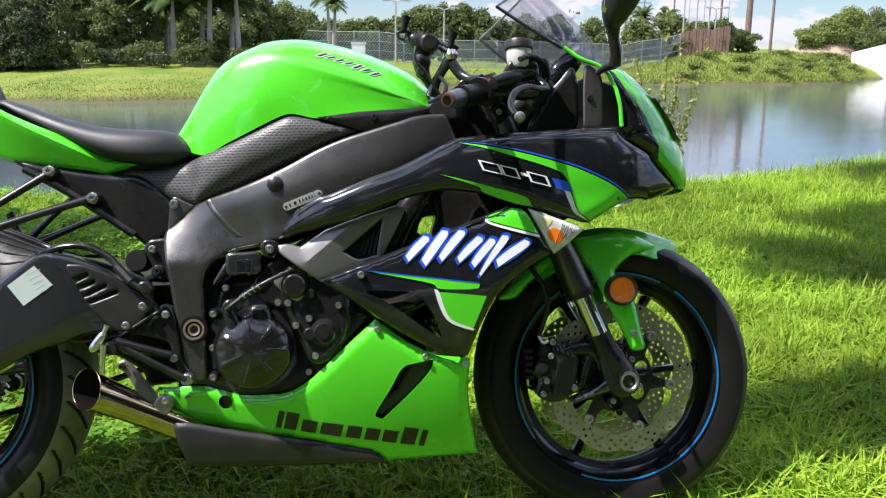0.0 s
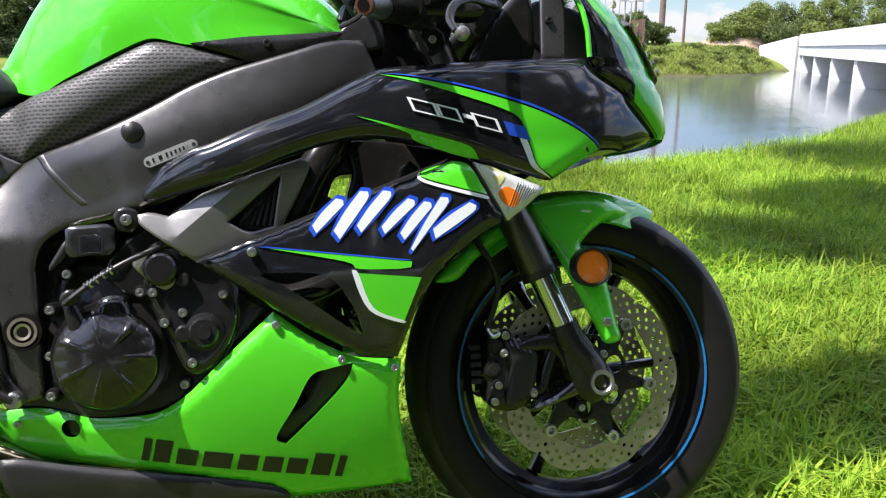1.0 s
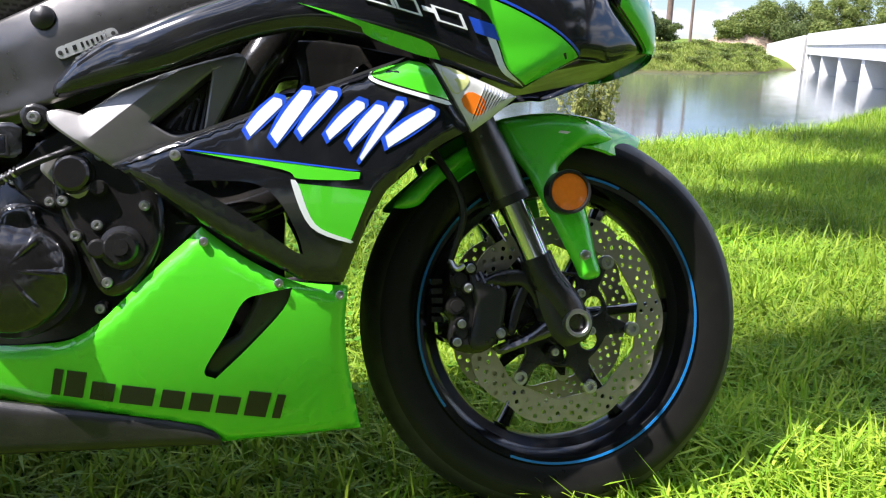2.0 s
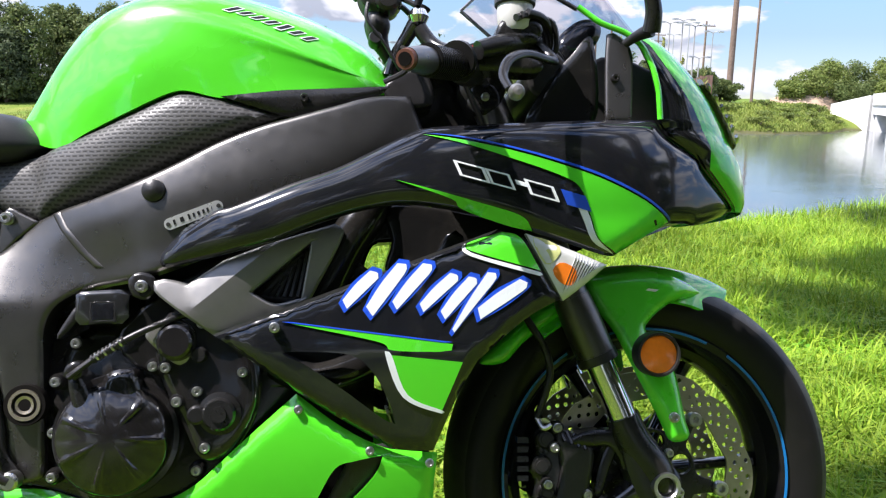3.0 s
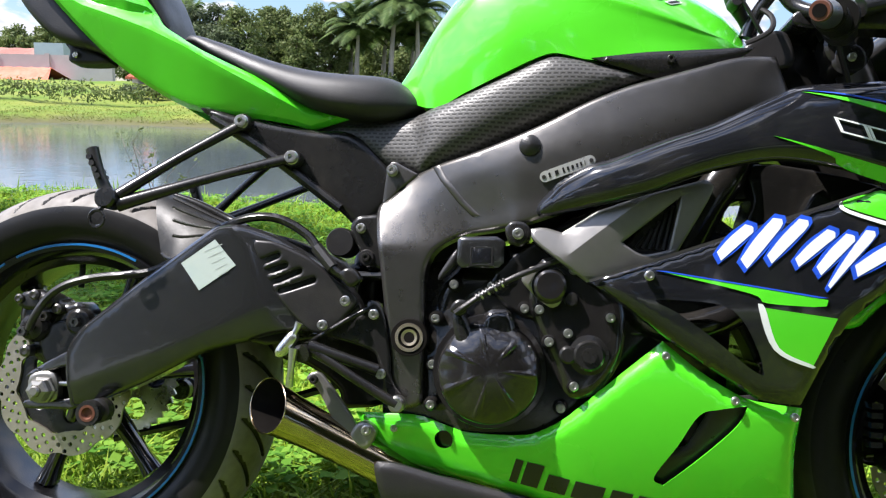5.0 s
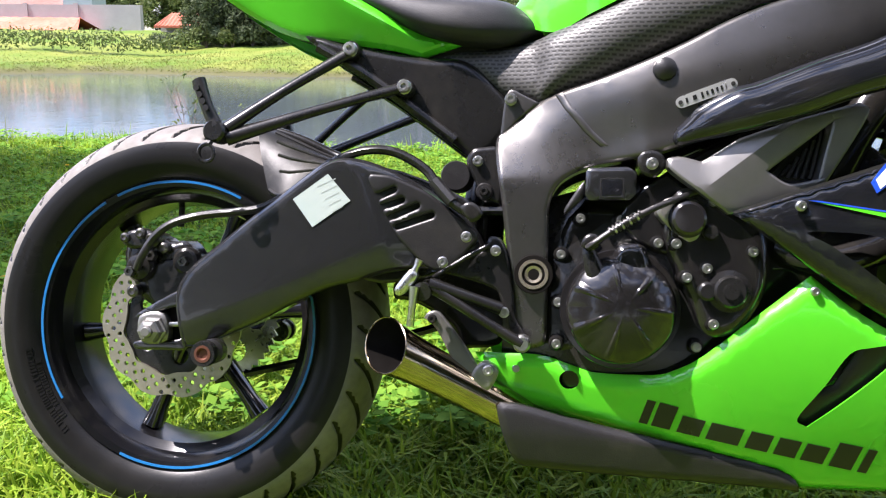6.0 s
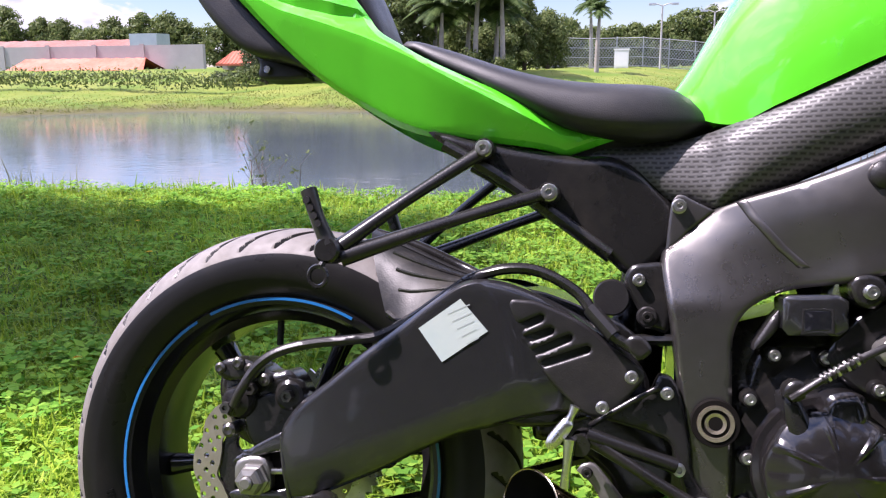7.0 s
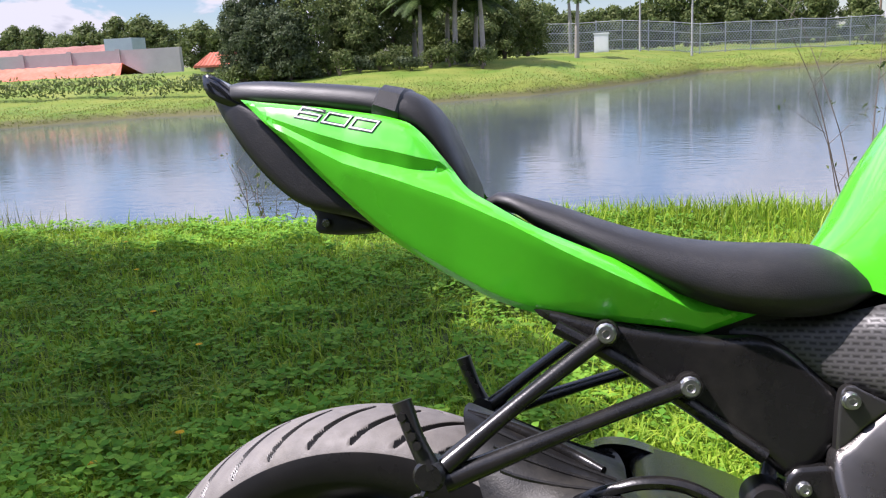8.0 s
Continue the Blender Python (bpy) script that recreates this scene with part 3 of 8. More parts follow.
def water_material():
    m = bpy.data.materials.new("pond_water")
    m.use_nodes = True
    n, l = m.node_tree.nodes, m.node_tree.links
    b = n["Principled BSDF"]
    b.inputs["Base Color"].default_value = (0.060, 0.074, 0.084, 1)
    b.inputs["Roughness"].default_value = 0.08
    b.inputs["IOR"].default_value = 1.333
    b.inputs["Specular IOR Level"].default_value = 1.0
    geo = n.new("ShaderNodeNewGeometry")
    mp = n.new("ShaderNodeMapping")
    mp.inputs["Scale"].default_value = (1.0, 1.6, 1.0)
    l.new(geo.outputs["Position"], mp.inputs["Vector"])
    a = n.new("ShaderNodeTexNoise")
    a.inputs["Scale"].default_value, a.inputs["Detail"].default_value = 3.2, 4
    c = n.new("ShaderNodeTexNoise")
    c.inputs["Scale"].default_value, c.inputs["Detail"].default_value = 0.35, 3
    l.new(mp.outputs["Vector"], a.inputs["Vector"])
    l.new(mp.outputs["Vector"], c.inputs["Vector"])
    mul = n.new("ShaderNodeMath")
    mul.operation = "MULTIPLY"
    l.new(a.outputs["Fac"], mul.inputs[0])
    l.new(c.outputs["Fac"], mul.inputs[1])
    bp = n.new("ShaderNodeBump")
    bp.inputs["Strength"].default_value, bp.inputs["Distance"].default_value = 0.32, 0.03
    l.new(mul.outputs[0], bp.inputs["Height"])
    l.new(bp.outputs["Normal"], b.inputs["Normal"])
    return m


water = mesh_ob("water", [(-300, 3.6, WATER_Z), (300, 3.6, WATER_Z), (300, 100, WATER_Z), (-300, 100, WATER_Z)], [(0, 1, 2, 3)], water_material(), fix=False)
tagged(water, "still dark pond water reflecting clouds and trees", "water", kind="structure")


# ---------------------------------------------------------------- plants
def blades(name, xs, ys, length, width, mat, lean=0.6, seed=1, z=None):
    """Grass blades, each bent and tapered to a tip, in one mesh."""
    rng = np.random.default_rng(seed)
    k = len(xs)
    zz = ground_z(xs, ys) - 0.004 if z is None else z
    az, ln = rng.uniform(0, 2 * np.pi, k), length * rng.uniform(0.55, 1.25, k)
    wd = width * rng.uniform(0.6, 1.3, k) * 0.5
    bend = rng.uniform(0.15, 1.0, k) * lean
    dx, dy = np.cos(az), np.sin(az)
    sx, sy = -dy * wd, dx * wd
    v = np.zeros((k, 5, 3))
    for i, (f, b, s) in enumerate(((0, 0, 1), (0, 0, -1), (0.55, 0.35, 0.85), (0.55, 0.35, -0.85), (1.0, 1.0, 0))):
        v[:, i, 0] = xs + dx * ln * bend * b + sx * s
        v[:, i, 1] = ys + dy * ln * bend * b + sy * s
        v[:, i, 2] = zz + ln * f * (1 - 0.35 * bend * b)
    me = bpy.data.meshes.new(name)
    me.vertices.add(k * 5)
    me.vertices.foreach_set("co", v.ravel())
    base = np.arange(k)[:, None] * 5
    loops = np.concatenate([base + 0, base + 1, base + 3, base + 2, base + 2, base + 3, base + 4], 1).ravel()
    me.loops.add(k * 7)
    me.loops.foreach_set("vertex_index", loops)
    me.polygons.add(k * 2)
    start = (np.arange(k)[:, None] * 7 + np.array([[0, 4]])).ravel()
    me.polygons.foreach_set("loop_start", start)
    me.polygons.foreach_set("use_smooth", np.ones(k * 2, bool))
    me.update(calc_edges=True)
    me.validate()
    me.materials.append(mat)
    return new(name, me)


def scatter(count, x0, x1, y0, y1, seed, clump=0.0):
    rng = np.random.default_rng(seed)
    xs, ys = rng.uniform(x0, x1, count), rng.uniform(y0, y1, count)
    if clump:
        keep = np.array([noise.noise((x * clump, y * clump, seed)) for x, y in zip(xs, ys)]) + rng.uniform(-0.35, 0.35, count) > -0.15
        xs, ys = xs[keep], ys[keep]
    return xs, ys


def lawn():
    near = scatter(85000, -1.5, 2.8, -0.2, 1.4, 1)
    mid = scatter(120000, -5.6, 5.2, 1.4, 4.9, 2)
    xs, ys = scatter(90000, 2.4, 13.0, 0.3, 13.5, 3)
    keep = (ys < np.interp(xs, NEAR_X, NEAR_Y) + 0.6) & ((xs > 5.2) | (ys < 1.4) | (ys > 4.9))
    side = (xs[keep], ys[keep])
    left = scatter(14000, -5.6, -1.5, -0.2, 1.4, 12)
    # patches fade into each other and thin out behind the walk
    rng = np.random.default_rng(31)
    back = (rng.normal(0.5, 3.4, 38000), -0.2 - np.abs(rng.normal(0, 2.8, 38000)))
    near, left = [(q[0] + rng.normal(0, 0.38, len(q[0])), q[1] + rng.normal(0, 0.2, len(q[0]))) for q in (near, left)]
    mid = (mid[0] + rng.normal(0, 0.7, len(mid[0])), mid[1] + rng.normal(0, 0.25, len(mid[0])))
    keep = mid[1] < np.interp(mid[0], NEAR_X, NEAR_Y) + 0.15
    mid = (mid[0][keep], mid[1][keep])
    xs, ys = np.concatenate([near[0], mid[0], side[0], back[0], left[0]]), np.concatenate([near[1], mid[1], side[1], back[1], left[1]])
    # uneven height: tufts and thin spots at two sizes, longer towards the bridge
    tuft = 0.5 + 0.3 * np.sin(xs * 7.3 + 2.1 * np.sin(ys * 5.1)) * np.sin(ys * 8.7 + 1.7 * np.sin(xs * 4.3)) + 0.3 * np.sin(xs * 17 + 3 * np.sin(ys * 9)) * np.sin(ys * 19 + 2 * np.sin(xs * 13))
    tall = 0.078 * (0.55 + 0.75 * np.clip(tuft, 0, 1)) * (1 + 0.75 * np.clip((xs - 1.3) / 1.6, 0, 1))
    ob = blades("grass", xs, ys, tall, 0.0068, GRASS, 1.5, 5)
    tagged(ob, "thick bright green lawn grass with long uneven blades", "grass", kind="stuff")
    xs, ys = scatter(9000, -4, 8, -0.1, 7.0, 8)
    keep = ys < np.interp(xs, NEAR_X, NEAR_Y)
    ob = blades("tall_grass", xs[keep], ys[keep], 0.125, 0.0058, GRASS, 0.7, 9)
    tagged(ob, "taller single grass stems standing out of the lawn", "grass", kind="stuff")
    xs, ys = scatter(26000, -5, 14, 4.0, 14.0, 6)
    edge = np.interp(xs, NEAR_X, NEAR_Y)
    keep = (np.abs(ys - edge - 0.1) < 0.42)
    ob = blades("edge_grass", xs[keep], ys[keep], 0.15, 0.007, GRASS, 0.8, 7)
    tagged(ob, "long uncut grass along the pond's edge", "grass", kind="stuff")


lawn()


def bank_grass():
    rng = np.random.default_rng(12)
    xs = rng.uniform(-42, 52, 42000)
    ys = np.interp(xs, FAR_X, FAR_Y) + 0.25 + rng.exponential(2.6, len(xs))
    ob = blades("bank_grass", xs, ys, 0.075, 0.035, BANK, 1.3, 13)
    tagged(ob, "rough green and straw-coloured grass on the far bank", "grass", kind="stuff")
    xs = rng.uniform(22, 58, 15000)
    ys = np.interp(xs, FAR_X, FAR_Y) + 0.2 + rng.uniform(0, 8, len(xs))
    ob = blades("mound_grass", xs, ys, 0.34, 0.06, MOUND, 1.2, 14)
    tagged(ob, "tall unmown grass on the mound beside the bridge", "grass", kind="stuff")


bank_grass()


def lawn_weeds():
    """Low broad-leaved weeds between the grass, three leaflets each."""
    rng = np.random.default_rng(77)
    n = 56000
    xs = np.concatenate([rng.uniform(-5.5, 0.9, n * 2 // 3), rng.uniform(0.9, 4.8, n // 3)])
    ys = rng.uniform(0.25, 4.4, len(xs))
    dens = 0.5 + 0.5 * np.sin(xs * 3.1 + 1.3 * np.sin(ys * 2.3)) * np.sin(ys * 3.7 + 0.8)
    keep = (rng.uniform(size=len(xs)) < 0.25 + 0.75 * dens) & (ys < np.interp(xs, NEAR_X, NEAR_Y) - 0.1)
    xs, ys, dens = xs[keep], ys[keep], dens[keep]
    # rounded patches of clover stand above the blades on the left part of the lawn
    patch = np.clip(0.5 + 0.9 * np.sin(xs * 9.1 + 2.0 * np.sin(ys * 6.7)) * np.sin(ys * 10.3 + 1.6 * np.sin(xs * 5.9)), 0, 1) * np.clip((1.2 - xs) / 0.6, 0, 1)
    z = ground_z(xs, ys) + rng.uniform(0.015, 0.05, len(xs)) + 0.034 * patch
    turn = rng.uniform(0, 6.28, len(xs))
    size = rng.uniform(0.010, 0.025, len(xs)) * (0.9 + 0.35 * patch)
    verts = []
    for k in range(3):
        a = turn + k * 2.09
        c, s_, up = np.cos(a), np.sin(a), rng.uniform(-0.2, 0.6, len(xs))
        o = np.stack([xs, ys, z], 1)
        d = np.stack([c, s_, up], 1) * size[:, None]
        w = np.stack([-s_, c, 0 * c], 1) * size[:, None] * 0.5
        verts.append(np.stack([o, o + 0.6 * d + w, o + 1.15 * d, o + 0.6 * d - w], 1))
    v = np.stack(verts, 1).reshape(-1, 3)
    ob = mesh_ob("lawn_weeds", v.tolist(), [(4 * k, 4 * k + 1, 4 * k + 2, 4 * k + 3) for k in range(len(v) // 4)], WEED, fix=False, smooth=180)
    tagged(ob, "low clover-like broad leaves among the lawn grass", "weeds", kind="stuff")


lawn_weeds()


def leaf_cloud(rng, lobes, count, size):
    """Small leaves spread through the outer shells of some lobes (centre, radii)."""
    vol = np.array([r[0] * r[1] * r[2] for _, r in lobes]) ** 0.667
    pick = rng.choice(len(lobes), count, p=vol / vol.sum())
    c, r = np.array([q for q, _ in lobes], float)[pick], np.array([q for _, q in lobes], float)[pick]
    d = rng.normal(size=(count, 3))
    d /= np.linalg.norm(d, axis=1)[:, None]
    d[:, 2] = np.where(d[:, 2] < -0.55, -0.5 * d[:, 2], d[:, 2])
    q = c + d * r * rng.uniform(0.55, 1.08, (count, 1))
    face = d + 0.45 * rng.normal(size=(count, 3))
    face /= np.linalg.norm(face, axis=1)[:, None]
    a = rng.normal(size=(count, 3))
    a -= face * np.sum(a * face, 1)[:, None]
    a /= np.linalg.norm(a, axis=1)[:, None]
    b = np.cross(face, a)
    s = size * rng.uniform(0.5, 1.4, (count, 1))
    verts = np.stack([q - a * s, q + b * s * 0.42, q + a * s, q - b * s * 0.42], 1).reshape(-1, 3)
    return verts.tolist(), [(4 * k, 4 * k + 1, 4 * k + 2, 4 * k + 3) for k in range(count)]


def tree(place, height, spread, leaf, seed, label, count=2200, size=0.22, trunk=0.35, lobes=16, low=0.06, category="tree"):
    """A tree with a tapered, forked trunk and an uneven crown of separate leaves, dense nearly to the ground."""
    rng = np.random.default_rng(seed)
    root = tagged(new("tree"), label, category)
    root.location = place
    blobs, limbs = [], []
    for i in range(lobes):
        a = 2.4 * i + rng.uniform(-0.5, 0.5)
        zf = low + (0.88 - low) * ((i + 0.5) / lobes) ** 0.9
        wide = math.sin(math.pi * min(1, max(0.0, 0.18 + 0.78 * (zf - low) / (1 - low)))) ** 0.6
        f = rng.uniform(0.25, 0.72) * wide * (0.4 if zf > 0.8 else 1)
        c = (spread * f * math.cos(a), spread * f * math.sin(a), height * zf)
        r = spread * rng.uniform(0.30, 0.44) * (0.55 + 0.45 * wide)
        blobs.append((c, (r, r, min(height * 0.22, r * rng.uniform(0.8, 1.2)))))
        limbs.append(c)
    verts, faces = leaf_cloud(rng, blobs, count, size)
    mesh_ob("crown", verts, faces, leaf, root, fix=False, smooth=180)
    stem = [((0, 0, -0.4), trunk * 0.5), ((rng.uniform(-.1, .1), rng.uniform(-.1, .1), height * 0.3), trunk * 0.38), ((0, 0, height * 0.8), trunk * 0.12)]
    tube("trunk", [q[0] for q in stem], [q[1] for q in stem], BARK, root, seg=7, n=3)
    for c in limbs[4:9]:
        tube("limb", [(0, 0, height * 0.25), tuple(0.55 * np.array(c) + np.array((0, 0, height * 0.04))), c], [trunk * 0.2, trunk * 0.12, trunk * 0.04], BARK, root, seg=5, n=2)
    return root


def palm(place, height, seed, fronds=15, reach=2.2, trunk=0.22, label="tall royal palm with a smooth grey trunk and feathery crown"):
    rng = np.random.default_rng(seed)
    root = tagged(new("palm_tree"), label, "palm")
    root.location = place
    sway = rng.uniform(-0.25, 0.25, 2)
    top = np.array((sway[0], sway[1], height))
    tube("trunk", [(0, 0, -0.4), (sway[0] * 0.3, sway[1] * 0.3, height * 0.5), tuple(top)], [trunk * 1.15, trunk, trunk * 0.62], PALM_BARK, root, seg=9, n=6)
    tube("crownshaft", [tuple(top - (0, 0, 0.1)), tuple(top + (0, 0, 0.7))], [trunk * 0.62, trunk * 0.3], LEAF_PALM, root, seg=8, n=3)
    verts, faces = [], []
    for i in range(fronds):
        a = 2 * math.pi * i / fronds + rng.uniform(-0.2, 0.2)
        up = rng.uniform(-0.25, 1.0) if i % 3 else rng.uniform(1.1, 1.9)
        ln = reach * rng.uniform(0.8, 1.15)
        out = np.array((math.cos(a), math.sin(a), 0))
        pts = [top + (0, 0, 0.55) + out * ln * s * (1 - 0.25 * up * s) + np.array((0, 0, ln * (up * s * 0.95 - (0.45 + 0.36 * up) * s * s))) for s in np.linspace(0, 1, 15)]
        across = np.array((-math.sin(a), math.cos(a), 0))
        for j in range(1, 15):
            d = pts[j] - pts[j - 1]
            for sgn in (-1, 1):
                for off in (0.0, 0.5):
                    q = pts[j - 1] + d * off
                    ll = 0.50 * reach / 2.2 * math.sin(math.pi * min(1, 0.15 + 0.85 * j / 15)) + 0.08
                    tip = q + sgn * across * ll + d * 0.9 + np.array((0, 0, -0.35 * ll))
                    k = len(verts)
                    verts += [q, q + d * 0.62, tip]
                    faces.append((k, k + 1, k + 2))
        for j in range(14):
            k = len(verts)
            verts += [pts[j] - across * 0.03, pts[j] + across * 0.03, pts[j + 1]]
            faces.append((k, k + 1, k + 2))
    mesh_ob("crown", verts, faces, LEAF_PALM, root, fix=False, smooth=180)
    return root


def shrub(name, place, size, leaf, seed, label, count=500, leaf_size=0.12, category="bush"):
    rng = np.random.default_rng(seed)
    root = tagged(new(name), label, category)
    root.location = place
    lobes = [((rng.uniform(-.5, .5) * size[0], rng.uniform(-.5, .5) * size[1], size[2] * rng.uniform(0.3, 0.6)), (size[0] * rng.uniform(.4, .6), size[1] * rng.uniform(.4, .6), size[2] * rng.uniform(.35, .5))) for _ in range(5)]
    v, f = leaf_cloud(rng, lobes, count, leaf_size)
    mesh_ob("foliage", v, f, leaf, root, fix=False, smooth=180)
    for k in range(4):
        a = k * 1.57 + seed
        tube("stem", [(0, 0, -0.1), (0.3 * size[0] * math.cos(a), 0.3 * size[1] * math.sin(a), size[2] * 0.6)], [0.04, 0.015], BARK, root, seg=5, n=2)
    return root


def on_ground(x, y):
    return Vector((x, y, float(ground_z(x, y))))


def plant(x, y, k=1.35):
    q = far(x, y, 0, k)
    return on_ground(q.x, q.y)


dark_label = "dense dark green feathery tree on the far bank"
mid_label = "leafy green tree behind the far bank"


def wood(rows, spread, leaf, seed, label, count, size, lobes=20):
    """Trees by place and height of the top."""
    for i, (x, y, top) in enumerate(rows):
        q = on_ground(x, y)
        tree(q, top - q.z, spread * (0.9 + 0.07 * (i % 4)), leaf if i % 4 != 3 else LEAF_MID, seed + i, label, count, size, lobes=lobes, low=0.03)


wood([(-21.2, 49, 4.9), (-20.0, 48.4, 5.5), (-18.4, 49, 5.8), (-16.9, 48.6, 5.4), (-19.2, 47.6, 4.4), (-17.4, 47.4, 4.0)], 1.9, LEAF_DARK, 10, dark_label, 9500, 0.105, 24)
wood([(-16.3, 52, 6.1), (-15.4, 52, 5.9), (-14.4, 51.5, 5.3), (-13.3, 52, 6.2), (-12.2, 52, 6.0), (-13.8, 49.8, 4.0)], 1.45, LEAF_MID, 20, mid_label, 8000, 0.105, 22)
wood([(-12.8, 60, 5.4), (-11.2, 60, 5.8), (-9.5, 60, 5.5), (-7.9, 60, 5.5), (-6.3, 60, 5.9), (-10.4, 57, 3.8), (-8.2, 57, 3.4), (-4.8, 62, 4.8)], 1.9, LEAF_MID, 30, mid_label, 7000, 0.13)
wood([(-6.4, 78, 5.1), (-4.4, 78, 4.9), (-2.4, 78, 4.0), (-0.4, 78, 4.0), (1.6, 78, 4.4), (3.7, 78, 4.4), (5.7, 78, 5.4), (7.8, 78, 5.7), (9.8, 78, 5.9), (11.5, 78, 5.3), (13.2, 78, 4.4), (15.5, 78, 4.6), (18.5, 78, 4.9), (22, 78, 4.5), (26.3, 78, 4.4), (29.5, 78, 4.9), (32.2, 78, 4.2), (34.4, 78, 4.5), (37, 80, 3.6)], 2.2, LEAF_MID, 50, mid_label, 4600, 0.175)
wood([(55.2, 100, 4.6), (57.7, 100, 6.2), (59.8, 100, 7.2), (62.8, 100, 7.3), (66.5, 100, 7.8), (69.5, 100, 8.6), (72, 100, 10.0), (61.5, 97, 4.6), (65, 96.5, 5.0), (75, 97, 9.5), (79, 95, 10.5)], 3.0, LEAF_BRIGHT, 80, "leafy green tree beyond the bridge", 9500, 0.15)
wood([(-57.7, 78, 6.2), (-55.2, 78, 5.8), (-52.2, 78, 4.8), (-49.6, 78, 5.7), (-46.4, 78, 6.4), (-43.5, 78, 6.2), (-41.8, 78, 5.3), (-37.7, 78, 5.1), (-35.6, 78, 4.5), (-32, 76, 5.6), (-28.5, 74, 6.0), (-61, 77, 7.5), (-65, 76, 8)], 2.5, LEAF_MID, 110, mid_label, 5600, 0.19)
for i in range(17):
    x = -22.4 + i * 1.0
    shrub("bush", on_ground(x, 46.6 + (i * 5) % 4 * 0.5 + 0.25 * max(0, x + 16)), (1.0, 0.8, 0.9 + 0.35 * (i % 3)), LEAF_DARK if i % 3 == 0 else LEAF_MID, 300 + i, "dense green bush under the trees of the far bank", 1100, 0.09)
for i in range(24):
    x = -6.0 + i * 1.8
    shrub("bush", on_ground(x, 76 + (i * 5) % 4), (1.5, 1.0, 1.2 + 0.4 * (i % 3)), LEAF_DARK if i % 3 == 0 else LEAF_MID, 330 + i, "dense green bush behind the court", 700, 0.15)
for i in range(16):
    x = 27.5 + i * 1.75
    y = float(np.interp(x, FAR_X, FAR_Y)) + 1.2 + (i * 7) % 5 * 1.1
    shrub("bush", on_ground(x, y), (1.5, 1.0, 0.5 + 0.18 * (i % 3)), LEAF_BRIGHT, 360 + i, "low rounded green bush on the grassy mound", 500, 0.12)
shrub("bush", on_ground(34.0, 76.4), (1.3, 1.0, 1.6), LEAF_MID, 380, "broad-leaved bush at the foot of a utility pole", 420, 0.24)
# unseen trees added to hide sky from the bike's reflections, thinner towards -x
for i in range(9):
    x = -2.5 + i * 2.0
    tree((x, -7.0 - (i * 7 % 5) * 0.6, 0), 9.5 + i * 3 % 4, 2.8, LEAF_DARK if i % 2 else LEAF_MID, 400 + i, "unseen tree added behind the path to darken reflections", 3600, 0.30)
for i in range(4):
    x = -17 + i * 2.5
    tree((x, -9.0 - (i * 7 % 5) * 0.6, 0), 8.0 + i * 3 % 3, 2.6, LEAF_MID, 410 + i, "unseen tree added behind the path to darken reflections", 2200, 0.26)
PALMS = [(-10.4, 51, 4.3, 2.5), (-8.3, 51, 5.9, 2.9), (-6.6, 51, 5.2, 2.8), (-21.4, 51.5, 4.7, 1.9), (-11.2, 53, 3.6, 1.9), (-9.3, 54, 4.4, 2.3), (-7.4, 53.5, 4.0, 2.3), (-2.0, 70, 5.3, 1.6), (28.6, 85, 4.6, 1.8), (32.0, 86, 4.7, 1.8), (-1.2, 57, 4.1, 1.0)]
for i, (x, y, top, reach) in enumerate(PALMS):
    q = on_ground(x, y)
    palm(q, top - q.z - 0.4, 200 + i, fronds=34, reach=reach, trunk=0.15)


# ---------------------------------------------------------------- far bank: hedge, walls, roofs, court fence, poles, bridge
def hedge():
    rng = np.random.default_rng(5)
    root = tagged(new("hedge"), "long clipped green hedge with yellow tips along the far bank", "hedge")
    v, f = [], []
    for x in np.arange(-48, -14.5, 0.45):
        q = plant(x, 31 + 0.1 * (x + 20))
        lob = [((q.x, q.y, q.z + 0.55), (0.75, 0.6, 0.72 + 0.12 * rng.normal()))]
        vv, ff = leaf_cloud(rng, lob, 110, 0.11)
        k = len(v)
        v += vv
        f += [tuple(k + i for i in t) for t in ff]
    mesh_ob("foliage", v, f, LEAF_MID, root, fix=False, smooth=180)


hedge()


def block(name, a, b, mat, parent=None, label=""):
    v, f = box_mesh(a[0], b[0], a[1], b[1], a[2], b[2])
    return mesh_ob(name, v, f, mat, parent, label, 30)


def tiled_roof(name, x0, x1, y0, y1, z0, z1, mat, parent):
    """Pitched roof with rows of tiles as ribs."""
    n = 26
    verts, faces = [], []
    for i in range(n + 1):
        x = x0 + (x1 - x0) * i / n
        lift = 0.05 if i % 2 else 0.0
        inset = (y1 - y0) * 0.5
        ridge_x = min(max(x, x0 + 0.7), x1 - 0.7)
        verts += [(x, y0, z0 + lift), (ridge_x, y0 + inset, z1 + lift), (x, y1, z0 + lift), (x, y0, z0 - 0.12)]
    for i in range(n):
        a, b = i * 4, i * 4 + 4
        faces += [(a, b, b + 1, a + 1), (a + 1, b + 1, b + 2, a + 2), (a + 3, b + 3, b, a)]
    return mesh_ob(name, verts, faces, mat, parent, "", 20)


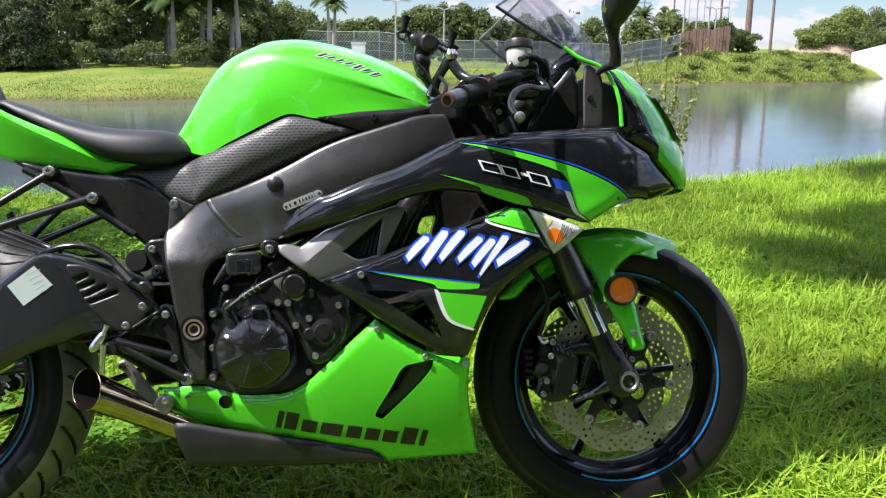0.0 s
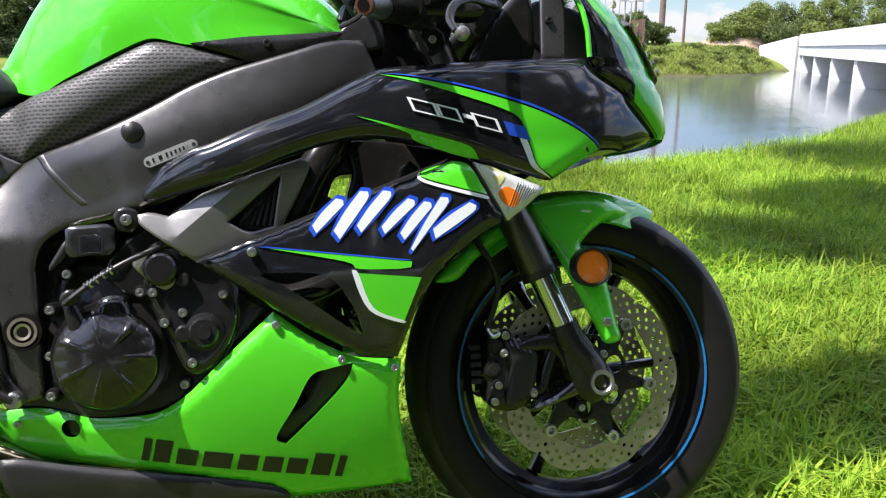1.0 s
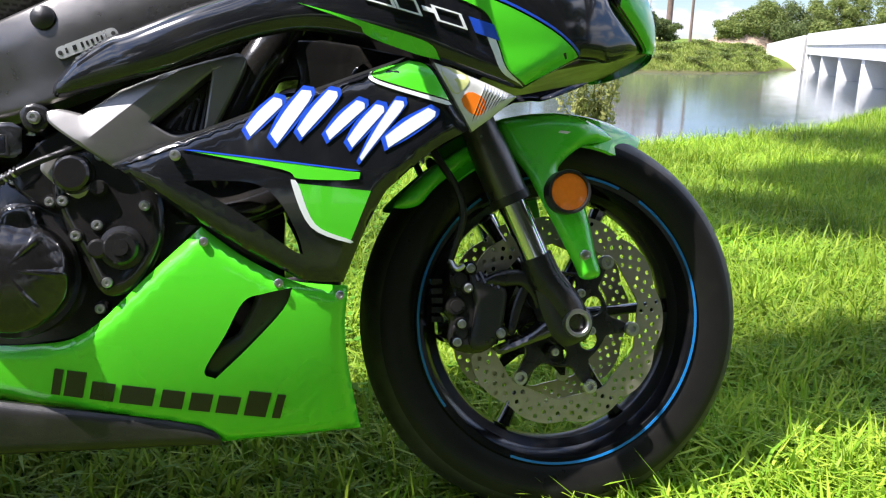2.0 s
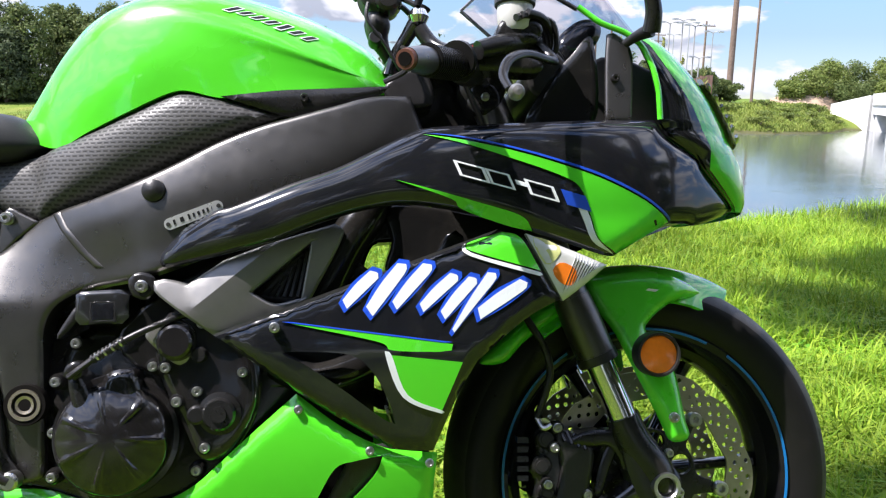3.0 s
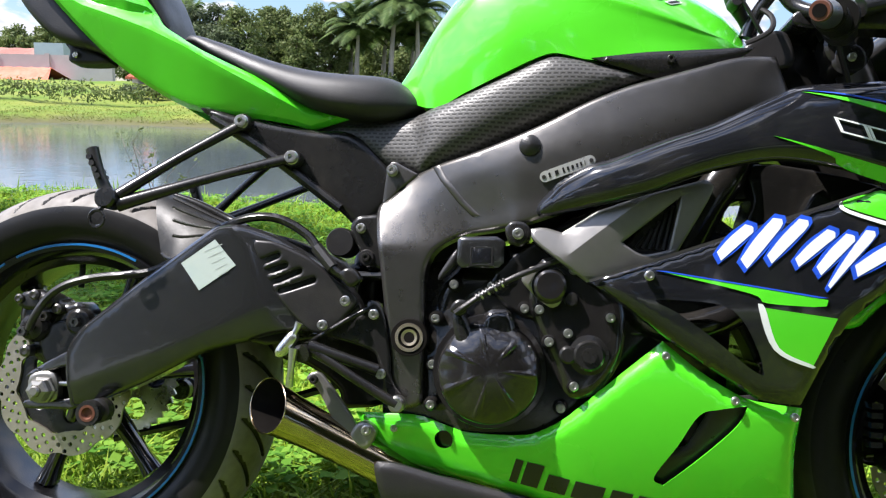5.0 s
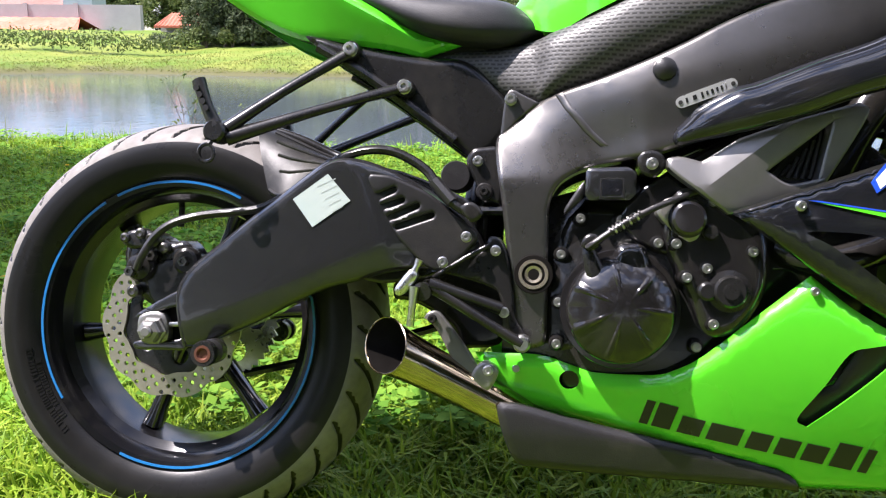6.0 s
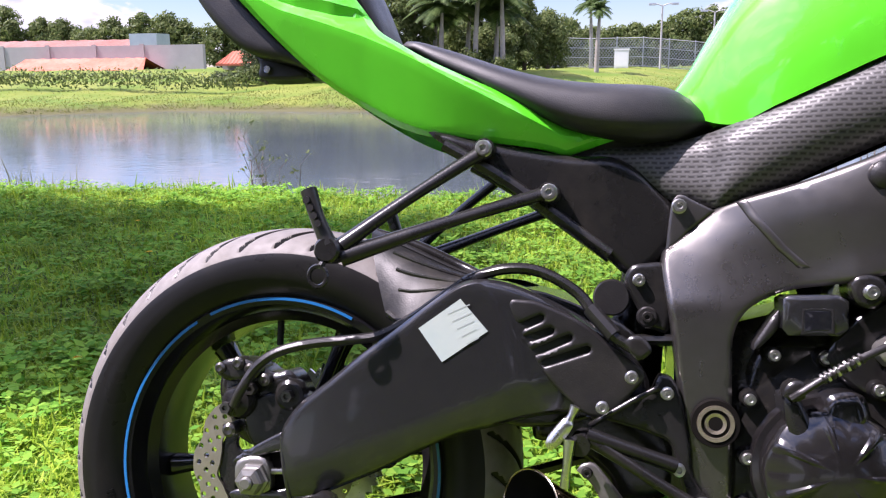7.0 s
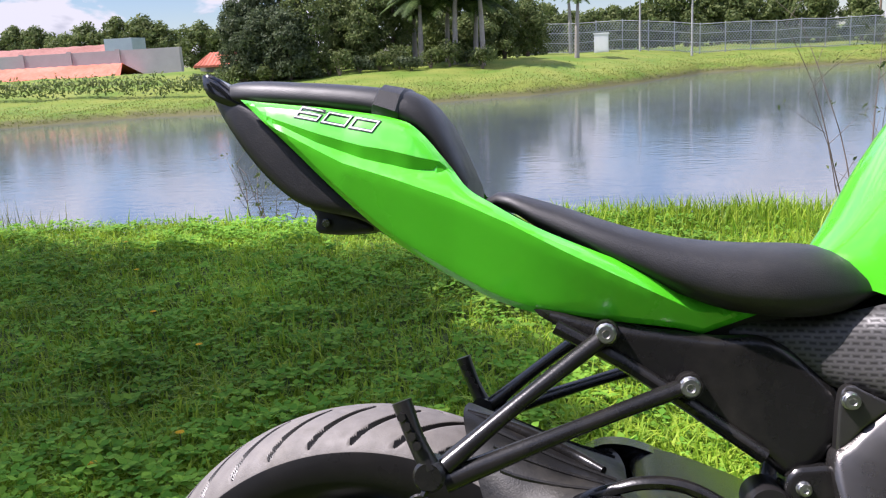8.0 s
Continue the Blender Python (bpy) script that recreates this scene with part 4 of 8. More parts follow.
def house():
    root = tagged(new("low_building"), "low grey stucco building with red tiled roofs behind the hedge", "building")
    a, b = far(-44, 42, 0), far(-21.5, 42, 0)
    zb = -0.4
    block("wall", (a.x, a.y, zb), (b.x, a.y + 0.4, far(0, 42, 2.05).z), STUCCO, root)
    p = far(-31.8, 40, 0.72)
    q = far(-23.6, 40, 1.24)
    tiled_roof("roof", p.x, q.x, p.y - 0.7, p.y + 2.6, p.z, q.z + 0.15, ROOF, root)
    p, q = far(-19.6, 40, 1.0), far(-17.0, 40, 1.55)
    tiled_roof("roof", p.x, q.x, p.y - 0.6, p.y + 2.2, p.z, q.z + 0.1, ROOF, root)
    block("porch_wall", (p.x + 0.2, p.y, zb), (q.x - 0.2, p.y + 1.4, p.z), STUCCO, root)
    p, q = far(-41, 48, 2.0), far(-27.6, 48, 2.6)
    tiled_roof("roof", p.x, q.x, p.y - 1, p.y + 4, p.z, q.z, ROOF_OLD, root)
    block("rear_wall", (p.x + 0.3, p.y, zb), (q.x - 0.3, p.y + 3, p.z), STUCCO, root)
    p, q = far(-27.0, 44, 0.6), far(-25.3, 44, 2.75)
    block("tower", (p.x, p.y, zb), (q.x, p.y + 2, q.z), COURT, root)
    p, q = far(-29.5, 41.9, 0.9), far(-23.5, 41.9, 0.9)
    for i in range(7):
        x = a.x + 2 + i * 3.9
        block("pier", (x, a.y - 0.08, zb), (x + 0.35, a.y - 0.002, far(0, 42, 2.12).z), STUCCO, root)


house()


def court_fence():
    root = tagged(new("court_fence"), "tall galvanised chain-link fence round a sports court", "fence")
    a, b = Vector((-5.8, 64.0, 0.5)), Vector((29.2, 74.8, 0.9))
    n = 18
    h = 2.05
    verts, faces = [], []
    for i in range(n + 1):
        s = i / n
        x, y = a.x + (b.x - a.x) * s, a.y + (b.y - a.y) * s
        zb = float(ground_z(x, y))
        tube("post", [(x, y, zb - 0.1), (x, y, zb + h + 0.25)], 0.04, GALV, root, seg=6, n=1)
    for zz in (0.12, 0.8, 1.5, 2.2):
        run = [a + (b - a) * (i / n) for i in range(n + 1)]
        tube("rail", [(q.x, q.y, float(ground_z(q.x, q.y)) + zz) for q in run], 0.03, GALV, root, seg=6, n=1)
    # wire mesh: crossing diagonal strands
    pitch = 0.22
    m = int((b.x - a.x) / pitch)
    for i in range(m):
        for sgn in (-1, 1):
            s0 = (i + 0.5) / m
            s1 = s0 + sgn * h / (b.x - a.x) * 0.8
            if not 0 <= s1 <= 1:
                continue
            p0 = Vector((a.x + (b.x - a.x) * s0, a.y + (b.y - a.y) * s0 - 0.02 * sgn, float(ground_z(a.x + (b.x - a.x) * s0, a.y + (b.y - a.y) * s0)) + 0.05))
            p1 = Vector((a.x + (b.x - a.x) * s1, a.y + (b.y - a.y) * s1 - 0.02 * sgn, float(ground_z(a.x + (b.x - a.x) * s1, a.y + (b.y - a.y) * s1)) + 0.05 + h))
            k = len(verts)
            w = Vector((0.02, 0, 0))
            verts += [p0 - w, p0 + w, p1 + w, p1 - w]
            faces.append((k, k + 1, k + 2, k + 3))
    mesh_ob("wire_mesh", verts, faces, GALV, root, fix=False)
    cab = tagged(new("utility_box"), "white metal utility box by the court fence", "utility box")
    cab.location = on_ground(0.4, 62.5)
    for nm, q0, q1 in (("body", (-0.5, -0.35, -0.1), (0.5, 0.35, 1.25)), ("lid", (-0.56, -0.4, 1.25), (0.56, 0.4, 1.35)), ("door", (-0.44, -0.38, 0.1), (0.44, -0.352, 1.15))):
        block(nm, q0, q1, WHITE_PAINT, cab)


court_fence()


def street_pole(x, y, height, r, mat, label, lamp=False, arms=0, k=1.35):
    root = tagged(new("utility_pole"), label, "pole")
    root.location = plant(x, y, k)
    tube("post", [(0, 0, -0.3), (0, 0, height * 0.5), (0, 0, height)], [r, r * 0.85, r * 0.7], mat, root, seg=8, n=2)
    if lamp:
        tube("arm", [(0, 0, height - 0.05), (0.4, 0, height + 0.1), (0.8, 0, height + 0.1)], 0.04, mat, root, seg=6, n=3)
        block("lamp_head", (0.65, -0.15, height + 0.02), (1.15, 0.15, height + 0.16), GALV, root)
        block("lamp_head", (-1.0, -0.15, height + 0.02), (-0.5, 0.15, height + 0.16), GALV, root)
        tube("arm", [(0, 0, height - 0.05), (-0.4, 0, height + 0.1), (-0.7, 0, height + 0.1)], 0.04, mat, root, seg=6, n=3)
    for i in range(arms):
        block("crossarm", (-1.1, -0.06, height - 0.6 - i * 0.9), (1.1, 0.06, height - 0.48 - i * 0.9), WOODPOLE, root)
        for xx in (-1.0, -0.4, 0.4, 1.0):
            tube("insulator", [(xx, 0, height - 0.48 - i * 0.9), (xx, 0, height - 0.3 - i * 0.9)], 0.05, GALV, root, seg=6, n=1)
    return root


def board_fence():
    root = tagged(new("board_fence"), "weathered reddish-brown board fence beside the court", "fence")
    for i in range(15):
        x = 29.3 + 0.32 * i
        z = float(ground_z(x, 75.4))
        block("board", (x, 75.4 + 0.02 * (i % 2), z - 0.1), (x + 0.28, 75.46 + 0.02 * (i % 2), z + 2.3 + 0.06 * ((i * 7) % 3)), FENCE_WOOD, root)
    for z in (0.5, 1.8):
        block("rail", (29.3, 75.5, float(ground_z(31, 75.4)) + z), (34.1, 75.58, float(ground_z(31, 75.4)) + z + 0.1), FENCE_WOOD, root)


board_fence()
court_label = "white court floodlight pole with twin lamp heads"
for x, y, hgt in ((3.25, 66, 4.6), (7.0, 66, 4.6), (29.8, 75.9, 7.4), (31.0, 75.9, 7.4), (32.2, 75.9, 6.9), (32.8, 75.9, 3.9)):
    street_pole(x, y, hgt, 0.085, POLE_PAINT, court_label, True, k=1.0)
wood_label = "brown wooden utility pole beside the far road"
for x, y, hgt, r, arms in ((28.6, 60, 18, 0.34, 0), (30.4, 60, 11.0, 0.16, 1), (31.5, 72, 9, 0.16, 1), (34.5, 92, 10, 0.16, 2), (37, 110, 9, 0.15, 1), (24.0, 75, 9, 0.14, 0), (22.6, 75, 9.0, 0.14, 0)):
    street_pole(x, y, hgt, r, WOODPOLE, wood_label, False, arms)
for x, y, hgt in ((29.2, 70, 8.4), (29.6, 66, 7.2), (33.2, 84, 8.5)):
    street_pole(x, y, hgt, 0.08, GALV, "thin grey steel street lamp pole", True)


def bridge():
    root = tagged(new("road_bridge"), "low white concrete road bridge on wall piers", "bridge")
    a, b = Vector((60.6, 92.0, 0)), Vector((27.5, 32.5, 0))
    d = (b - a)
    ln = d.length
    d.normalize()
    side = Vector((-d.y, d.x, 0)).normalized()

    def level(z, s):
        """Heights fall gently towards the near end."""
        return {"top": 3.02 - .0105 * s, "joint": 1.72 - .006 * s, "soffit": .70 - .004 * s}.get(z, z)

    def bar(name, s0, s1, o0, o1, z0, z1, mat=CONCRETE):
        c = []
        for s in (s0, s1):
            for o in (o0, o1):
                for z in (z0, z1):
                    q = a + d * s + side * o
                    c.append((q.x, q.y, level(z, s)))
        f = [(0, 1, 3, 2), (4, 6, 7, 5), (0, 4, 5, 1), (2, 3, 7, 6), (0, 2, 6, 4), (1, 5, 7, 3)]
        return mesh_ob(name, c, f, mat, root, "", 30)
    bar("parapet", 0, ln, 0, 0.35, "joint", "top")
    bar("deck", 0, ln, 0.12, 9.0, "soffit", "joint")
    bar("far_parapet", 0, ln, 8.7, 9.0, "joint", "top")
    bar("abutment", -9.0, 0.6, 0.0, 9.0, WATER_Z - 1, "joint")
    for s in (3.4, 19.6, 35.8, 50.2, 64.5):
        bar("pier", s, s + 1.5, 0.25, 8.9, WATER_Z - 1, "soffit")
    # wing wall, swung back on to the bank, its top falling away
    w0, w1 = a + d * 0.2, Vector((58.6, 96.6, 0))
    back = (w1 - w0).normalized().cross(Vector((0, 0, 1))) * 0.45
    c = [(q.x, q.y, z) for q, top in ((w0, 2.85), (w1, 1.75)) for q, z in ((q, WATER_Z - 1), (q, top), (q - back, WATER_Z - 1), (q - back, top))]
    mesh_ob("wing_wall", c, [(0, 1, 3, 2), (4, 6, 7, 5), (0, 4, 5, 1), (2, 3, 7, 6), (0, 2, 6, 4), (1, 5, 7, 3)], CONCRETE, root, "", 30)


bridge()


def earth_mound():
    rng = np.random.default_rng(31)
    v, f = [], []
    n, m = 9, 40
    for i in range(n):
        r = i / (n - 1)
        for j in range(m):
            a = 2 * math.pi * j / m
            x, y = 58.5 + 7.5 * r * math.cos(a) * (1 + .1 * math.sin(3 * a)), 100.0 + 2.6 * r * math.sin(a)
            top = 2.95 - 3.6 * max(0.0, r - .45) ** 1.3 + rng.uniform(-.12, .12) * (1 - r)
            v.append((x, y, max(float(ground_z(x, y)) - 0.1, top) if r < .999 else float(ground_z(x, y)) - 0.15))
    for i in range(n - 1):
        for j in range(m):
            a, b = i * m + j, i * m + (j + 1) % m
            f.append((a, b, b + m, a + m))
    tagged(mesh_ob("earth_mound", v, f, EARTH, None, "", 40), "bank of bare tan earth beside the bridge", "earth mound")
    post = tagged(new("marker_post"), "thin grey post with a white plate by the bridge", "post")
    post.location = (58.8, 98.5, 2.3)
    tube("pole", [(0, 0, -.6), (0, 0, 2.1)], .10, GALV, post, seg=8, n=1)
    block("plate", (-.62, -.06, .7), (-.12, .06, 1.75), WHITE_PAINT, post)


earth_mound()


# ---------------------------------------------------------------- near bank plants
def clump(x, y, count, height, spread, seed, mat, label, width=0.008, lean=0.5, name="reed_clump"):
    rng = np.random.default_rng(seed)
    xs, ys = x + rng.normal(size=count) * spread, y + rng.normal(size=count) * spread
    ob = blades(name, xs, ys, height, width, mat, lean, seed)
    tagged(ob, label, "reeds", kind="stuff")
    return ob


clump(-3.8, 4.75, 420, 0.30, 0.22, 3, REED, "tuft of tall dry-tipped reeds on the pond edge")
clump(-4.1, 4.85, 60, 0.62, 0.20, 4, REED, "tuft of tall dry-tipped reeds on the pond edge")
clump(0.4, 4.35, 1500, 0.16, 0.30, 5, GRASS, "sunlit clump of tall edge grass by the water", lean=0.7)
clump(1.15, 4.4, 1700, 0.17, 0.33, 6, GRASS, "sunlit clump of tall edge grass by the water", lean=0.7)
clump(3.0, 5.3, 300, 0.55, 0.16, 8, REED, "tuft of tall dry-tipped reeds on the pond edge")


def twig_shrub(x, y, height, seed, name="bare_shrub"):
    rng = np.random.default_rng(seed)
    root = tagged(new(name), "thin bare-twigged shrub with a few leaves by the water", "shrub")
    root.location = on_ground(x, y)
    v, f = [], []
    for _ in range(7):
        a = rng.uniform(0, 6.28)
        p = [np.array((0, 0, -0.05))]
        for _ in range(4):
            p.append(p[-1] + np.array((math.cos(a) * 0.09, math.sin(a) * 0.09, 0.28)) * height * rng.uniform(0.6, 1.1) + rng.normal(size=3) * 0.03)
        tube("twig", [tuple(q) for q in p], [0.006, 0.005, 0.004, 0.003, 0.0015], BARK, root, seg=5, n=2)
        for q in p[2:]:
            e = q + np.array((rng.uniform(-.2, .2), rng.uniform(-.2, .2), 0.14)) * height
            tube("twig", [tuple(q), tuple(e)], [0.0025, 0.001], BARK, root, seg=4, n=1)
            vv, ff = leaf_cloud(rng, [(tuple(e), (0.05, 0.05, 0.05))], 5, 0.018)
            k = len(v)
            v += vv
            f += [tuple(k + j for j in t) for t in ff]
    mesh_ob("leaves", v, f, LEAF_MID, root, fix=False, smooth=180)


twig_shrub(-2.05, 4.75, 0.62, 3)
twig_shrub(2.02, 5.2, 1.55, 9)


def flower(x, y, height, r, seed):
    """A small yellow lawn flower on its stem."""
    rng = np.random.default_rng(seed)
    root = tagged(new("flower"), "small yellow flower in the lawn", "flower", "yellow lawn flowers")
    root.location = on_ground(x, y)
    tube("stem", [(0, 0, -0.01), (0.004, 0.003, height)], [0.0022, 0.0016], REED, root, seg=5, n=2)
    v, f = [], []
    for k in range(12):
        a = 2 * math.pi * k / 12 + rng.uniform(-.1, .1)
        c, s = math.cos(a), math.sin(a)
        n = len(v)
        v += [(0.004, 0.003, height), (0.004 + r * .6 * c - .25 * r * s, 0.003 + r * .6 * s + .25 * r * c, height + .3 * r), (0.004 + r * c, 0.003 + r * s, height + .2 * r), (0.004 + r * .6 * c + .25 * r * s, 0.003 + r * .6 * s - .25 * r * c, height + .3 * r)]
        f.append((n, n + 1, n + 2, n + 3))
    mesh_ob("petals", v, f, PETAL, root, fix=False, smooth=180)


for k, (x, y) in enumerate(((-1.00, 0.98), (-1.13, 1.84), (-0.86, 1.17), (-1.95, 2.86), (-2.35, 3.45), (-1.5, 2.2))):
    flower(x, y, 0.075, 0.014, k)


def tall_weed():
    root = tagged(new("tall_weed"), "tall leafy yellow-green weed at the water's edge", "weed")
    rng = np.random.default_rng(2)
    root.location = on_ground(3.3, 5.1)
    v, f = [], []
    for i in range(16):
        a, out = rng.uniform(0, 6.28), rng.uniform(0.05, 0.46)
        top = np.array((math.cos(a) * out, math.sin(a) * out * .6, rng.uniform(0.75, 1.15) + 0.5 * (i % 4 == 0)))
        tube("stem", [(rng.uniform(-.06, .06), 0, -0.05), tuple(top * (0.4, 0.4, 0.5)), tuple(top)], [0.008, 0.006, 0.002], REED, root, seg=5, n=3)
        lob = [(tuple(top * np.array((s, s, s))), (0.070 * (1.2 - s), 0.070 * (1.2 - s), 0.11)) for s in (0.35, 0.5, 0.62, 0.75, 0.88, 1.0)]
        vv, ff = leaf_cloud(rng, lob, 230, 0.021)
        k = len(v)
        v += vv
        f += [tuple(k + j for j in t) for t in ff]
    mesh_ob("leaves", v, f, STRAW, root, fix=False, smooth=180)


tall_weed()


# ---------------------------------------------------------------- shade trees behind the path, out of view
def shade_tree(x, y, z, rx, ry, rz, foot, seed, count):
    rng = np.random.default_rng(seed)
    root = tagged(new("shade_tree"), "unseen broadleaf tree that shades the lawn", "tree")
    root.location = (foot[0], foot[1], 0)
    o = Vector((x - foot[0], y - foot[1], z))
    lobes = [((o.x + rng.uniform(-.6, .6) * rx, o.y + rng.uniform(-.6, .6) * ry, o.z + rng.uniform(-.5, .5) * rz), (rx * .45, ry * .45, rz * .5)) for _ in range(16)]
    v, f = leaf_cloud(rng, lobes, count, 0.16)
    mesh_ob("crown", v, f, LEAF_MID, root, fix=False, smooth=180)
    tube("trunk", [(0, 0, -0.3), (o.x * .2, o.y * .2, z * .45), (o.x * .8, o.y * .8, z * .9)], [0.28, 0.2, 0.08], BARK, root, seg=10)
    for c, _ in lobes[:5]:
        tube("limb", [(o.x * .2, o.y * .2, z * .45), tuple(0.6 * np.array(c)), c], [0.11, 0.07, 0.03], BARK, root, seg=6)
    return root


S = sun_way / sun_way.z
# unseen crowns, each set up-sun of a patch of lawn that lies in shade
shade_tree(-2.85 + 7.5 * S.x, 2.15 + 7.5 * S.y, 7.5, 2.75, 1.95, 1.0, (-10.5, 0.5), 21, 12000)
shade_tree(3.2 + 8.0 * S.x, 2.05 + 8.0 * S.y, 8.0, 0.85, 0.45, 0.3, (8.5, -6.0), 22, 1500)
shade_tree(4.6 + 8.0 * S.x, 2.8 + 8.0 * S.y, 8.0, 1.3, 0.75, 0.3, (10.5, -6.5), 24, 2600)
shade_tree(7.0 + 9.0 * S.x, 4.9 + 9.0 * S.y, 9.0, 2.4, 1.5, 0.4, (13.5, -6.0), 25, 5200)
# small extra crown, added only to darken the grass ahead of the front wheel
shade_tree(2.35 + 8.0 * S.x, 0.36 + 8.0 * S.y, 8.0, 0.60, 0.26, 0.25, (9.5, -5.0), 23, 620)


# ---------------------------------------------------------------- the motorcycle
LEAN_DEG = 14.0
bike = tagged(new("motorcycle"), "lime green and black sport motorcycle leaning on the lawn", "motorcycle")
bike.matrix_world = pose(0, 0, 0, -LEAN_DEG, 0, 0)
# in its own frame: x forwards from the rear axle, y to its left, z up from the tyres' contact


def lerp(x, xs, ys):
    return float(np.interp(x, xs, ys))


def ease(x, xs, ys):
    """Like lerp, but with no kinks."""
    if x <= xs[0] or x >= xs[-1]:
        return float(ys[0] if x <= xs[0] else ys[-1])
    i = max(k for k in range(len(xs) - 1) if xs[k] <= x)

    def slope(k):
        if k == 0 or k == len(xs) - 1:
            return (ys[min(k + 1, len(xs) - 1)] - ys[max(k - 1, 0)]) / (xs[min(k + 1, len(xs) - 1)] - xs[max(k - 1, 0)])
        return (ys[k + 1] - ys[k - 1]) / (xs[k + 1] - xs[k - 1])
    d = xs[i + 1] - xs[i]
    s = (x - xs[i]) / d
    return float((2 * s**3 - 3 * s**2 + 1) * ys[i] + (s**3 - 2 * s**2 + s) * d * slope(i) + (3 * s**2 - 2 * s**3) * ys[i + 1] + (s**3 - s**2) * d * slope(i + 1))


def bent(x, r=.002):
    """0 below, x above, rounded at the turn."""
    return .5 * (x + math.sqrt(x * x + r * r))


def h_fair(u, w):
    h = ease(u, (.66, .75, .82, .92, 1.05, 1.2, 1.3, 1.38, 1.45, 1.52, 1.58, 1.63), (.175, .205, .224, .234, .238, .230, .214, .192, .160, .112, .055, .0))
    bend = lerp(u, (.73, .85, .95, 1.055, 1.2, 1.4), (.630, .668, .702, .720, .716, .730))
    return h + .004 - lerp(u, (.95, 1.15), (.9, .40)) * max(0, w - .74) ** 1.5 - .25 * max(0, .5 - w) ** 1.2 - lerp(u, (.95, 1.15), (.24, .08)) * bent(w - bend, .03) - .12 * min(.035, bent(bend - .02 - w, .02))


def h_low(u, w):
    h = ease(u, (.45, .55, .65, .8, 1.0, 1.15), (.125, .14, .16, .192, .204, .198))
    return h - .055 * (max(0, .42 - w) / .22) ** 1.7


SPAR_BEND = ((.513, .581, .682, .760, .878, .955, 1.002), (.596, .640, .676, .697, .722, .748, .772))


def h_frame(u, w):
    h = ease(u, (.40, .47, .52, .60, .70, .85, 1.0, 1.1), (.088, .092, .108, .144, .176, .184, .169, .134))
    leg = ease(w, (.33, .45, .55, .62), (.131, .137, .141, .138))
    k = ease(w, (.55, .66), (1, 0)) * ease(u, (.60, .68), (1, 0))
    bend = lerp(u, *SPAR_BEND)
    return h * (1 - k) + leg * k - (1 - k) * (lerp(u, (.56, .70, .80, .95), (.12, .28, .22, .08)) * bent(w - bend, .02) + lerp(u, (.80, .98), (.14, .30)) * min(.06, bent(bend - w, .02)))


def h_pad(u, w):
    return ease(u, (.36, .47, .55, .65, .75, .9), (.092, .103, .122, .145, .158, .150))


PAD_CREASE = ((.534, .541, .558, .597, .658, .719, .763, .82), (.60, .662, .693, .722, .756, .780, .793, .80))


def h_knee(u, w):
    """The pad turns under below a curved crease that fades out forwards."""
    c = lerp(u, *PAD_CREASE)
    return h_pad(u, w) + .004 - .16 * bent(w - c, .012) - lerp(u, (.54, .58, .74, .80), (.2, .55, .42, .1)) * bent(c - w, .010)


def tail_ridge(u):
    return lerp(u, (-.16, -.12, -.016, .047, .108, .168, .226, .361), (.993, .966, .912, .891, .869, .842, .812, .748))


def tail_crest(u):
    return lerp(u, (-.15, -.106, -.046, .006, .037, .07, .12, .3), (.990, .968, .946, .930, .924, .915, .905, .82))


def tail_valley(u):
    return tail_crest(u) - lerp(u, (-.13, -.05, .03, .06, .13), (0, .010, .015, .015, .003))


def h_tail(u, w):
    """Four facets: flank, lit shoulder, a step that faces down, and the upper side."""
    h = ease(u, (-.22, -.1, .0, .1, .2, .3, .37, .43), (.062, .088, .104, .118, .127, .116, .094, .082))
    return h - .42 * bent(tail_ridge(u) - w) - .85 * bent(w - tail_ridge(u)) + 1.30 * bent(w - tail_valley(u), .001) - .80 * bent(w - tail_crest(u), .001)


def e3(u, w, h):
    """A point at distance h to the bike's right."""
    return (u, -h, w)


